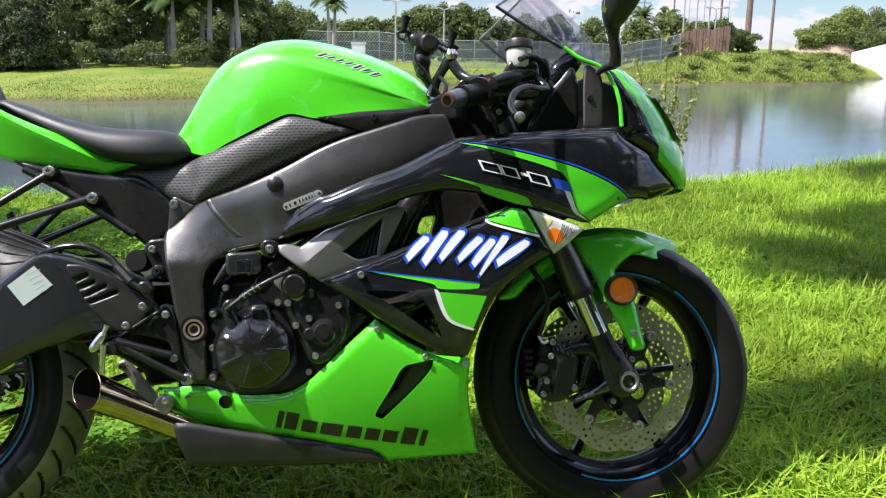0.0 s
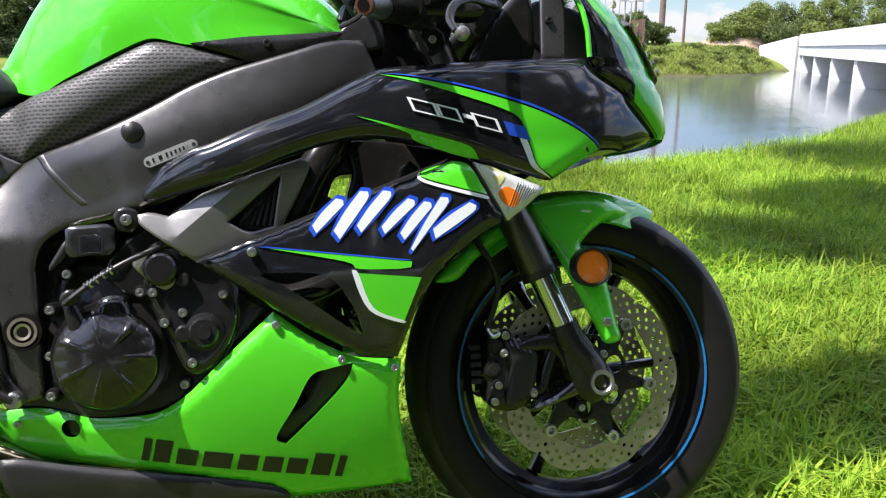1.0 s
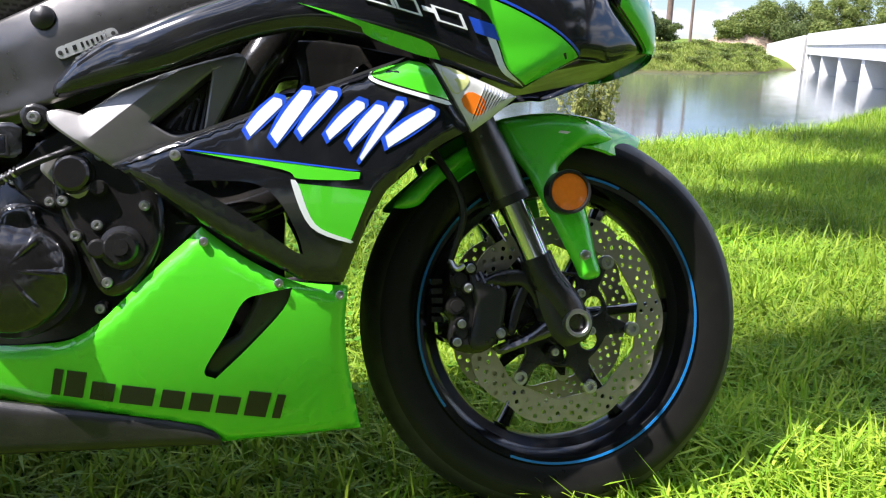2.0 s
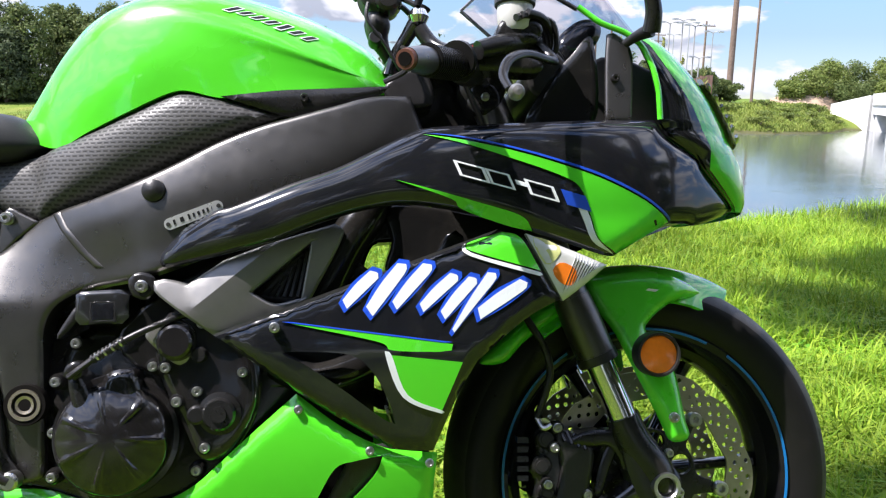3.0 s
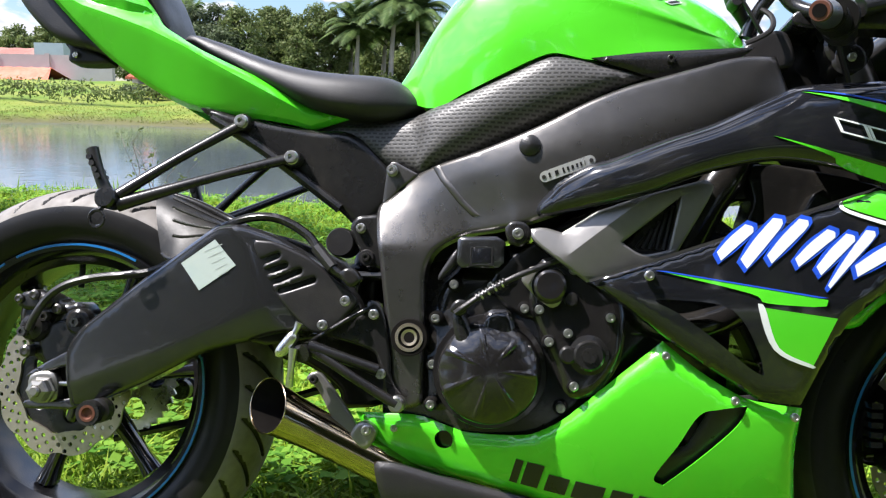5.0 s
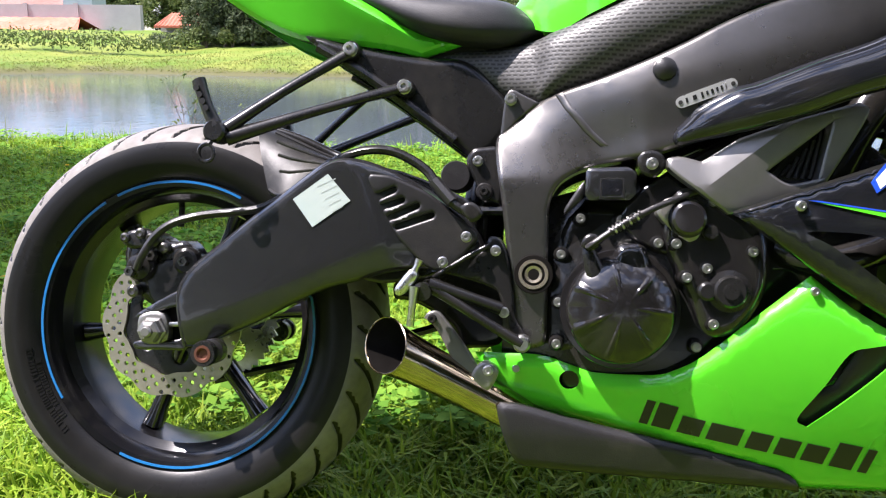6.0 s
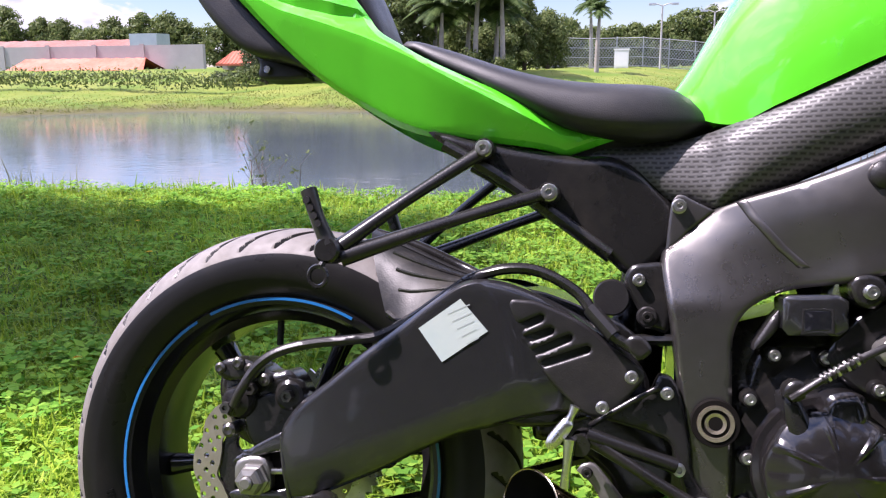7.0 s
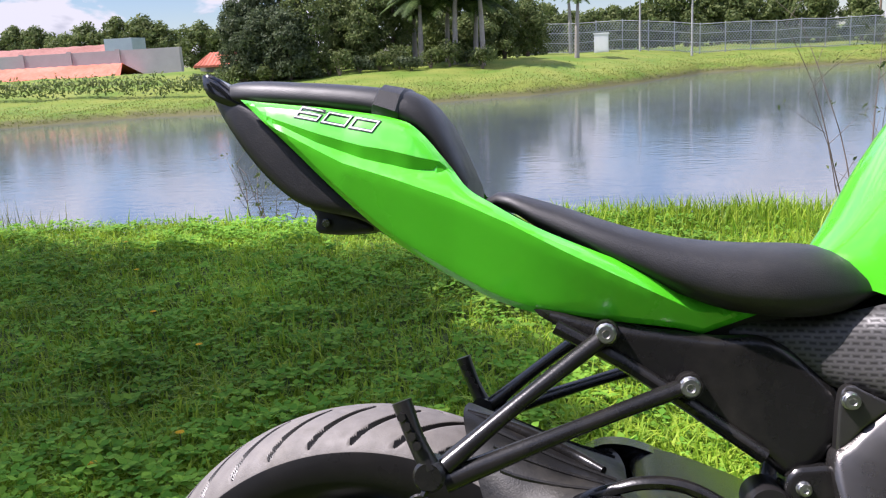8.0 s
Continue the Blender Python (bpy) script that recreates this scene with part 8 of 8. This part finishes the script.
for s in (1, -1):
    fp, fsurf = panel("fender_side", FEND, h_fend, GREEN, bike, "lime green front fender side" if s == 1 else "", side=s, roll=.010, width=.016, step=.008)
    panel("fender_rear", [(1.268, .566), (1.215, .536), (1.160, .489), (1.144, .468), (1.180, .470), (1.210, .500), (1.262, .536), (1.300, .55), (1.30, .575)], lambda u, w: .084, GREEN, bike, side=s, roll=.008, thick=.006)
    slab("fender_slot", [(1.384, .575), (1.388, .578), (1.404, .576), (1.398, .573)], h_fend(1.39, .576), h_fend(1.39, .576) + .0015, WHITE_INK, bike, raw=True, side=s, bevel=.0003) if s == 1 else None
    bolt(1.411, .396, .135, .0085, bike, None, s)
    rf = new("side_reflector")
    rf.parent = bike
    tagged(rf, "round amber reflector in black ring")
    lathe("ring", [(.0265, .138), (.0265, .151), (.0275, .153), (.0305, .153), (.0315, .150), (.0315, .128)], 1.384, .485, BLACK_MATT, rf, seg=36, side=s)
    lathe("lens", [(0, .1515), (.014, .1513), (.026, .1495), (.0268, .14)], 1.384, .485, AMBER, rf, "orange reflector lens", 36, side=s)
    sg = new("turn_signal")
    sg.parent = bike
    tagged(sg, "clear wedge turn signal with amber bulb")
    SG = [(1.181, .645, True), (1.240, .626), (1.294, .606, True), (1.262, .580), (1.231, .558, True), (1.205, .604)]
    sp, ssurf = panel("lens", SG, lambda u, w: h_fair(u, w) - .004, CLEAR_LENS, sg, "clear ribbed lens", side=s, roll=.006, thick=.012, step=.008)
    panel("bulb_cover", [(1.216, .598), (1.228, .608), (1.246, .600), (1.248, .588), (1.240, .578), (1.226, .582)], ssurf, AMBER, sg, "orange bulb", side=s, thick=.0008, lift=.0008)
    panel("yellow_patch", [(1.190, .640), (1.226, .629), (1.220, .612), (1.206, .606)], ssurf, material("pale_lens_tint", (.50, .52, .20), .2, coat=.6) if s == 1 else bpy.data.materials["pale_lens_tint"], sg, side=s, thick=.0008, lift=.0008)
    for k in range(11):
        u0, w0 = 1.250 + .0042 * k, .621 - .0015 * k
        u1, w1 = 1.228 + .0052 * k, .568 + .0036 * k
        panel("rib", [(u0, w0), (u0 + .0014, w0), (u1 + .0014, w1), (u1, w1)], ssurf, CHROME, sg, raw=True, side=s, thick=.0012, lift=.0012, step=.01)


# nose ----------------------------------------------------------------------------------------
TIP = ((.690, .707, .757, .812, .866, .920, .962), (1.550, 1.562, 1.560, 1.538, 1.502, 1.450, 1.402))
BACK = ((.690, .697, .744, .764, .789, .807, .848, .880, .913, .930, .943, .968), (1.512, 1.512, 1.455, 1.440, 1.390, 1.376, 1.373, 1.366, 1.353, 1.333, 1.301, 1.268))
INNER = ((.690, .697, .745, .773, .830, .876, .914, .962), (1.5125, 1.5135, 1.4585, 1.4590, 1.428, 1.391, 1.366, 1.300))


def nose_side(w):
    return h_fair(lerp(w, *BACK), w) if w < .80 else ease(w, (.80, .86, .91, .962), (h_fair(1.37, .80), .190, .182, .165))


def nose_point(w, k):
    """k: 0 at the rear edge, 1 at the band's edge, 3 at the tip."""
    u0, ui, ut, h0 = lerp(w, *BACK), lerp(w, *INNER), ease(w, *TIP), nose_side(w)
    t_in = math.asin(min(1, max(0.0, (ui - u0) / (ut - u0))))
    t = t_in * k if k <= 1 else t_in + (math.pi / 2 - t_in) * (k - 1) / 2
    return (u0 + (ut - u0) * math.sin(t), h0 * math.cos(t) ** 1.15 if t < math.pi / 2 - 1e-6 else 0.0)


def nose():
    ws = np.linspace(.690, .927, 40)
    ks = list(np.linspace(0, 1, 7)) + list(np.linspace(1, 3, 22))[1:]
    verts, faces, mats = [], [], []
    rows = len(ks) * 2 - 1
    for w in ws:
        row = [(*nose_point(w, k), w) for k in ks]
        line = [(u, -v, w) for u, v, w in row] + [(u, v, w) for u, v, w in reversed(row[:-1])]
        verts += line
    for i in range(len(ws) - 1):
        for j in range(rows - 1):
            faces.append((i * rows + j, i * rows + j + 1, (i + 1) * rows + j + 1, (i + 1) * rows + j))
            band = j < 6 or j >= rows - 7
            mats.append(1 if band else 0)
    n = len(verts)
    verts += [(u - .003, v * .97, w) for u, v, w in verts]
    faces += [tuple(n + k for k in reversed(f)) for f in faces]
    mats += mats
    ob = mesh_ob("nose_cowl", verts, faces, [GREEN, BLACK_GLOSS], bike, "lime green nose cowl with black band", 35, fix=False)
    ob.data.polygons.foreach_set("material_index", mats)
    return ob


nose()
for s in (1, -1):
    pts = [(lerp(w, *BACK) - .001, -s * (nose_side(w) + .003), w) for w in np.linspace(.807, .968, 14)]
    tube("nose_piping", pts, .0042, GREEN, bike, "bright green piping" if s == 1 else "", seg=8, n=3)
    lamp = new("headlight")
    lamp.parent = bike
    tagged(lamp, "clear headlight with fine silver ribs")
    v, f = [], []
    gw, gk = np.linspace(.797, .888, 10), np.linspace(1.80, 2.97, 8)
    for w in gw:
        for k in gk:
            u, h = nose_point(w, k)
            v.append((u + .010, -s * (h + .0015), w))
    for i in range(9):
        for j in range(7):
            f.append((i * 8 + j, i * 8 + j + 1, i * 8 + 9 + j, i * 8 + 8 + j))
    n = len(v)
    v += [(x - .004, y, z) for x, y, z in v]
    f += [tuple(n + q for q in reversed(t)) for t in f]
    mesh_ob("lens", v, f, BLACK_GLOSS, lamp, "", 60)
    for k in range(6):
        w = .805 + .0142 * k
        pts = []
        for kk in np.linspace(1.90, 2.97, 8):
            u, h = nose_point(w, kk)
            pts.append((u + .0140, -s * (h + .003), w))
        tube("rib", pts, .0030, CHROME, lamp, seg=6, n=2)
    # cockpit side panel
    panel("cockpit_panel", [(1.308, .930, True), (1.320, .931), (1.340, .911), (1.342, .87), (1.337, .806, True), (1.301, .806, True), (1.304, .886)], lambda u, w: .172 + .012 * lerp(w, (.8, .93), (1, 0)), GUNMETAL, bike, "dark grey cockpit side panel" if s == 1 else "", side=s, thick=.006, roll=.0015, width=.004)
    bolt(1.315, .865, .180, .007, bike, BLACK_SATIN, s)
    panel("cockpit_liner", [(1.20, .800), (1.225, .86), (1.262, .905), (1.294, .930), (1.294, .805)], lambda u, w: .150, DARK, bike, side=s, thick=.01)
LEDGE = ((1.03, 1.048, 1.105, 1.183, 1.265, 1.374), (.772, .780, .786, .792, .800, .810))
for s in (1, -1):
    rings = []
    for u in np.linspace(1.04, 1.36, 17):
        w = lerp(u, *LEDGE) - .004
        o = h_fair(u, w) - .010
        rings.append([(u, -s * o, w), (u, -s * .150, w - .002), (u, -s * .150, w - .006), (u, -s * o, w - .005)])
    loft("cockpit_ledge", rings, BLACK_MATT, bike, "narrow black ledge along the fairing top" if s == 1 else "", 40)
slab("nose_stay", [(1.30, .76), (1.46, .74), (1.46, .86), (1.36, .92), (1.30, .90)], -.09, .09, BLACK_MATT, bike)
slab("nose_floor", [(1.30, .655), (1.50, .690), (1.53, .70), (1.50, .72), (1.30, .70)], -.10, .10, BLACK_MATT, bike)


def windscreen():
    mid_u, mid_w = ((0, .15, .4, .6, .82, 1), (1.442, 1.404, 1.350, 1.302, 1.256, 1.232)), ((0, .15, .4, .6, .82, 1), (.928, .964, 1.038, 1.086, 1.124, 1.138))
    ed_u, ed_w, ed_h = ((0, .25, .6, 1), (1.335, 1.268, 1.204, 1.140)), ((0, .25, .6, 1), (.930, .968, 1.013, 1.060)), ((0, .25, .6, 1), (.172, .158, .140, .125))
    v, f = [], []
    n, m = 16, 21
    for i in range(n):
        s = i / (n - 1)
        for j in range(m):
            t = (j / (m - 1) - .5) * 2
            k = abs(t) ** 2.2
            v.append((ease(s, *mid_u) * (1 - k) + ease(s, *ed_u) * k, -t * ease(s, *ed_h), ease(s, *mid_w) * (1 - k) + ease(s, *ed_w) * k))
    for i in range(n - 1):
        for j in range(m - 1):
            f.append((i * m + j, i * m + j + 1, (i + 1) * m + j + 1, (i + 1) * m + j))
    ob = mesh_ob("windscreen", v, f, SMOKE, bike, "smoke-tinted clear windscreen", 60)
    so = ob.modifiers.new("thickness", "SOLIDIFY")
    so.thickness = .003
    ob.visible_shadow = False
    for s in (1, -1):
        tube("screen_edge", [(ease(q, *ed_u), -s * ease(q, *ed_h), ease(q, *ed_w)) for q in (.25, .4, .55, .75, 1)], .0034, BLACK_SATIN if s == 1 else SCREEN_EDGE, bike, "", seg=8)
    top = []
    for j in range(m):
        t = (j / (m - 1) - .5) * 2
        k = abs(t) ** 2.2
        top.append((ease(1, *mid_u) * (1 - k) + ease(1, *ed_u) * k, -t * ease(1, *ed_h), ease(1, *mid_w) * (1 - k) + ease(1, *ed_w) * k))
    tube("screen_edge", top, .0026, SCREEN_EDGE, bike, seg=6, n=1)


windscreen()

# controls ---------------------------------------------------------------------------------------
slab("top_yoke", [(1.06, .900), (1.08, .915), (1.16, .915), (1.18, .900), (1.16, .888), (1.08, .888)], -.13, .13, BLACK_SATIN, bike, "black top yoke")
slab("lower_yoke", [(1.17, .70), (1.19, .72), (1.27, .70), (1.26, .675), (1.19, .68)], -.13, .13, BLACK_SATIN, bike)
slab("steering_head", [(1.02, .86), (1.10, .885), (1.20, .68), (1.14, .64), (1.04, .74)], -.07, .07, DARK, bike)
for s in (1, -1):
    hb = new("handlebar")
    hb.parent = bike
    tagged(hb, "black clip-on handlebar with rubber grip")
    lathe("clamp", [(0, .128), (.030, .128), (.034, .124), (.034, .085), (0, .085)], 1.140, .865, BLACK_SATIN, hb, seg=20, side=s)
    tube("bar", [e3(1.135, .875, s * .12), e3(1.09, .862, s * .22), e3(1.04, .832, s * .34)], .011, BLACK_SATIN, hb, seg=14)
    tube("grip", [e3(1.086, .861, s * .228), e3(1.040, .833, s * .340)], .0190, RUBBER, hb, "worn black rubber grip", seg=20, n=2)
    for k in range(14):
        q = k / 13
        a = Vector(e3(1.084 - .042 * q, .860 - .0255 * q, s * (.233 + .103 * q)))
        dd = Vector((-.046, -s * .112, -.028)).normalized()
        tube("grip_ridge", [tuple(a - dd * .0018), tuple(a + dd * .0018)], .0202, RUBBER, hb, seg=16, n=1)
    tube("grip_flange", [e3(1.093, .870, s * .226), e3(1.088, .867, s * .234)], .0245, RUBBER, hb, seg=20, n=1)
    tube("bar_end", [e3(1.040, .833, s * .338), e3(1.030, .827, s * .362), e3(1.014, .818, s * .394)], [.0165, .0160, .0128], GUNMETAL, hb, "worn metal bar end", seg=20, n=2)
    tube("bar_insert", [e3(1.0142, .8182, s * .3930), e3(1.0110, .8164, s * .3990)], [.0124, .0112], COPPER, hb, "rusty bar end", seg=16, n=1)
    # no opening: a proud near-black disc paints the dark of the hollow bar
    tube("bar_hole_shade", [e3(1.0120, .8170, s * .3970), e3(1.0106, .81625, s * .39965)], [.0078, .0078], SOOT_SHADE, hb, seg=14, n=1)
    tube("switch_gear", [e3(1.112, .872, s * .172), e3(1.095, .864, s * .215)], [.024, .022], BLACK_MATT, hb, seg=16, n=1)
    slab("lever_perch", [(1.10, .865), (1.115, .89), (1.16, .895), (1.205, .878), (1.20, .862), (1.15, .862)], .175, .21, BLACK_SATIN, hb, side=s, bevel=.005)
    tube("lever", [e3(1.205, .905, s * .19), e3(1.222, .878, s * .212), e3(1.200, .870, s * .245), e3(1.172, .868, s * .268), e3(1.146, .852, s * .295), e3(1.134, .826, s * .315), e3(1.138, .803, s * .338)], [.009, .0078, .0070, .0066, .0064, .0062, .0062], BLACK_SATIN, hb, "worn black brake lever", seg=10, flat=.75)
    lathe("lever_ball", [(0, .361), (.006, .360), (.0095, .354), (.0095, .346), (.006, .340), (0, .339)], 1.143, .797, ALLOY, hb, seg=14, side=s)
slab("kill_switch", [(1.105, .886), (1.108, .896), (1.122, .898), (1.124, .888)], .185, .205, RED, bike, "red kill switch", raw=True)
pot = new("brake_fluid_pot")
pot.parent = bike
tagged(pot, "translucent brake fluid pot with black lid")


def upright(name, profile, u, v, w, mat, parent, label="", seg=28):
    rings = [[(u + r * math.cos(2 * math.pi * k / seg), v + r * math.sin(2 * math.pi * k / seg), w + z) for k in range(seg)] for r, z in profile]
    return loft(name, rings, mat, parent, label, 35)


upright("pot", [(.019, -.006), (.0228, -.001), (.0242, .02), (.0242, .032)], 1.172, -.195, .924, FLUID, pot)
upright("lid", [(.0265, .030), (.0280, .032), (.0280, .045), (.0265, .048)], 1.172, -.195, .924, BLACK_MATT, pot, "ribbed black lid", 20)
slab("bracket", [(1.156, .900), (1.158, .913), (1.192, .915), (1.200, .903)], .190, .214, BLACK_SATIN, pot, bevel=.004)
tube("pot_hose", [(1.176, -.195, .926), (1.178, -.19, .905), (1.17, -.185, .885)], .006, BLACK_MATT, pot, seg=8)
tube("pot_stay", [(1.20, -.195, .94), (1.225, -.19, .935), (1.23, -.185, .90), (1.205, -.185, .885)], .0045, BLACK_SATIN, pot, seg=8)
for k in range(4):
    tube("cable", [e3(1.11, .885, .17 - .02 * k), e3(1.18 + .01 * k, .925 - .012 * k, .12), e3(1.24, .90 - .02 * k, .06), e3(1.22, .80, .05)], .005, BLACK_MATT, bike, seg=7)
mc = new("master_cylinder")
mc.parent = bike
tagged(mc, "black brake master cylinder with hose")
tube("body", [e3(1.118, .884, .222), e3(1.160, .900, .205), e3(1.205, .913, .180)], [.0125, .0145, .012], BLACK_SATIN, mc, seg=14)
slab("cap", [(1.148, .900), (1.152, .930), (1.196, .934), (1.204, .912)], .172, .212, BLACK_SATIN, mc, bevel=.004)
tube("hose", [e3(1.200, .900, .150), e3(1.235, .915, .135), e3(1.255, .895, .12), e3(1.235, .84, .105), e3(1.225, .72, .09)], .0058, BLACK_MATT, mc, seg=8)
for k in range(3):
    tube("hose", [e3(1.168 + .008 * k, .930 + .004 * k, .222), e3(1.196 + .008 * k, .940 - .002 * k, .20), e3(1.222 + .006 * k, .925 - .006 * k, .16), e3(1.235, .88, .10)], .0050, BLACK_MATT, mc, seg=8)
for k in range(3):
    tube("banjo_ring", [e3(1.204 + .006 * k, .899, .150 - .006 * k), e3(1.206 + .006 * k, .8995, .148 - .006 * k)], .0095, STEEL if k == 1 else BLACK_SATIN, mc, seg=12, n=1)
for s in (1, -1):
    lathe("fork_cap", [(0, .120), (.010, .120), (.012, .117), (.020, .116), (.021, .112), (.021, .09)], 1.118, .905, STEEL, bike, seg=20, side=s)
    tube("switch_wire", [e3(1.10, .868, s * .19), e3(1.115, .84, s * .165), e3(1.14, .80, s * .13), e3(1.15, .74, s * .10)], .004, BLACK_MATT, bike, seg=7)
    slab("lower_clamp", [(1.118, .835), (1.122, .862), (1.150, .868), (1.166, .85), (1.160, .826), (1.135, .822)], .080, .130, BLACK_SATIN, bike, side=s, bevel=.005)
    bolt(1.142, .846, .131, .007, bike, None, s)
dash = new("instrument_panel")
dash.parent = bike
tagged(dash, "black digital instrument panel")
slab("case", [(1.250, .928), (1.263, .955), (1.291, .977), (1.319, .978), (1.323, .954), (1.299, .922), (1.272, .902)], -.098, .098, BLACK_GLOSS, dash, bevel=.012)
mesh_ob("screen", [(1.252, -.06, .942), (1.252, .06, .942), (1.283, .06, .976), (1.283, -.06, .976)], [(0, 1, 2, 3)], BLACK_GLOSS, dash, fix=False)
slab("dash_trim", [(1.20, .885), (1.225, .91), (1.245, .91), (1.28, .86), (1.26, .84), (1.21, .85)], -.13, .14, BLACK_MATT, bike)

# mirror --------------------------------------------------------------------------------------------
mi = new("mirror")
mi.parent = bike
tagged(mi, "black rear-view mirror on a stalk")
tube("base", [e3(1.330, .914, .180), e3(1.342, .921, .195), e3(1.356, .925, .212)], [.006, .0075, .0105], BLACK_MATT, mi, seg=10)
tube("stalk", [e3(1.356, .922, .212), e3(1.356, .945, .222), e3(1.350, .970, .230), e3(1.347, .992, .236)], [.0125, .0115, .0110, .0150], BLACK_SATIN, mi, seg=12)
rings = []
for k in range(13):
    q = k / 12
    c = Vector(e3(1.347 + .032 * q, .983 + .125 * q, .238 + .045 * q))
    ru, rv = ease(q, (0, .12, .3, .7, .92, 1), (.010, .022, .034, .044, .034, .012)), ease(q, (0, .15, .5, 1), (.012, .026, .030, .010))
    rings.append([(c.x + ru * math.copysign(abs(math.cos(2 * math.pi * j / 18)) ** .8, math.cos(2 * math.pi * j / 18)), c.y + rv * math.sin(2 * math.pi * j / 18), c.z + .22 * ru * math.cos(2 * math.pi * j / 18)) for j in range(18)])
loft("housing", rings, BLACK_MATT, mi, "matt black mirror housing", 50)
panel("glass", [(1.318, 1.018), (1.330, 1.008), (1.345, 1.03), (1.350, 1.08), (1.340, 1.095), (1.325, 1.06)], lambda u, w: .262 + .3 * (w - 1.0), CHROME, mi, thick=.002)

# phone mount -----------------------------------------------------------------------------------------
pm = new("phone_mount")
pm.parent = bike
tagged(pm, "black X-shaped phone mount with rubber tips")
slab("plate", [(.961, 1.004), (.969, .981), (.986, .971), (1.012, .974), (1.021, .988), (1.004, 1.004), (.978, 1.011)], .070, .115, BLACK_MATT, pm, bevel=.008)
lathe("grip_boss", [(0, .122), (.014, .122), (.019, .118), (.021, .110), (.021, .09)], 1.004, .988, BLACK_SATIN, pm, seg=22)
for u0, w0, u1, w1, v, u2, w2 in ((.975, 1.006, .953, 1.012, .112, .959, 1.040), (.975, 1.004, .958, 1.004, .060, .968, 1.026), (1.006, .998, 1.046, .977, .118, 1.053, 1.008), (1.008, .994, 1.050, .970, .070, 1.060, .993)):
    tube("arm", [e3(u0, w0, .098), e3((u0 + u1) / 2, (w0 + w1) / 2 + .003, (v + .098) / 2), e3(u1, w1, v)], .0042, BLACK_MATT, pm, seg=8, n=2)
    tube("rubber_tip", [e3(u1, w1, v), e3(u1 * .45 + u2 * .55, w1 * .45 + w2 * .55, v), e3(u2, w2, v)], [.0055, .0070, .0105], RUBBER, pm, seg=12, n=2)
tube("hook", [e3(.953, 1.010, .11), e3(.941, 1.009, .11), e3(.944, .998, .11), e3(.955, .995, .11)], .0035, BLACK_MATT, pm, seg=7)
tube("ball_arm", [e3(.990, .975, .095), e3(.990, .958, .09), e3(.992, .938, .085), e3(1.004, .915, .08), e3(1.02, .890, .075)], [.012, .019, .015, .009, .010], BLACK_MATT, pm, seg=14)
lathe("clamp_knob", [(0, .118), (.008, .118), (.010, .114), (.010, .09), (0, .09)], .987, .930, BLACK_MATT, pm, seg=14)
upright("steel_ball", [(.001, -.015), (.011, -.010), (.0155, 0), (.011, .010), (.001, .015)], 1.048, -.11, .964, CHROME, pm, "bright steel ball", 18)
tube("socket_arm", [e3(1.044, .954, .108), e3(1.033, .938, .10), e3(1.018, .912, .09), e3(1.010, .884, .085)], [.012, .010, .010, .013], SWING, pm, seg=12)
tube("socket_arm", [e3(1.050, .948, .110), e3(1.066, .925, .115), e3(1.085, .910, .13), e3(1.105, .905, .15)], [.011, .011, .011, .012], BLACK_SATIN, pm, seg=12)
tube("mount_wire", [e3(.976, .979, .118), e3(.975, .953, .120), e3(.999, .923, .115), e3(1.021, .889, .11), e3(1.035, .872, .10)], .0030, BLACK_MATT, pm, seg=7)
tube("cable_loop", [e3(1.02, .93, .09), e3(1.035, .905, .12), e3(1.03, .88, .13), e3(1.0, .865, .12)], .004, BLACK_MATT, bike, seg=7)
slab("tank_front_cover", [(1.0, .86), (1.03, .885), (1.06, .885), (1.07, .84), (1.02, .835)], -.11, .11, BLACK_MATT, bike)


# plain marks on the tank, laid on its surface
TANK_ROW = [(.791 + .0173 * k, .9560 - .0050 * k - .00018 * k * k) for k in range(7)]


def on_tank(u, w):
    """A place on the tank's flank and the normal there."""
    e = .006
    n = Vector((-(tank_depth(u + e, w) - tank_depth(u - e, w)) / (2 * e), -1, -(tank_depth(u, w + e) - tank_depth(u, w - e)) / (2 * e))).normalized()
    return Vector((u, -tank_depth(u, w), w)), n


def tank_stroke(name, q, half_long, half_wide, lean, lift, mat, label=""):
    """A thin leaning bar in the tank's tangent plane, its long side across the row."""
    p, n = on_tank(*q)
    along = (on_tank(q[0] + .01, q[1] - .0032)[0] - on_tank(q[0] - .01, q[1] + .0032)[0])
    along = (along - n * along.dot(n)).normalized()
    up = -n.cross(along).normalized()
    up = up if up.z > 0 else -up
    ring = [p + n * g + along * (a * half_wide + b * lean) + up * (b * half_long) for g in (lift, lift - .0008) for a, b in ((-1, -1), (1, -1), (1, 1), (-1, 1))]
    return mesh_ob(name, ring, [(0, 1, 2, 3), (7, 6, 5, 4), (0, 4, 5, 1), (1, 5, 6, 2), (2, 6, 7, 3), (3, 7, 4, 0)], mat, bike, label, 30)


for k, q in enumerate(TANK_ROW):
    big = 1.35 if k in (0, 4) else 1.0
    tank_stroke("tank_mark_edge", q, .0072 * big, .0056, .0075, .0016, WHITE_INK, "white edge of a dark tank mark" if k == 0 else "")
    tank_stroke("tank_mark", q, .0058 * big, .0030, .0062, .0024, BLACK_INK)
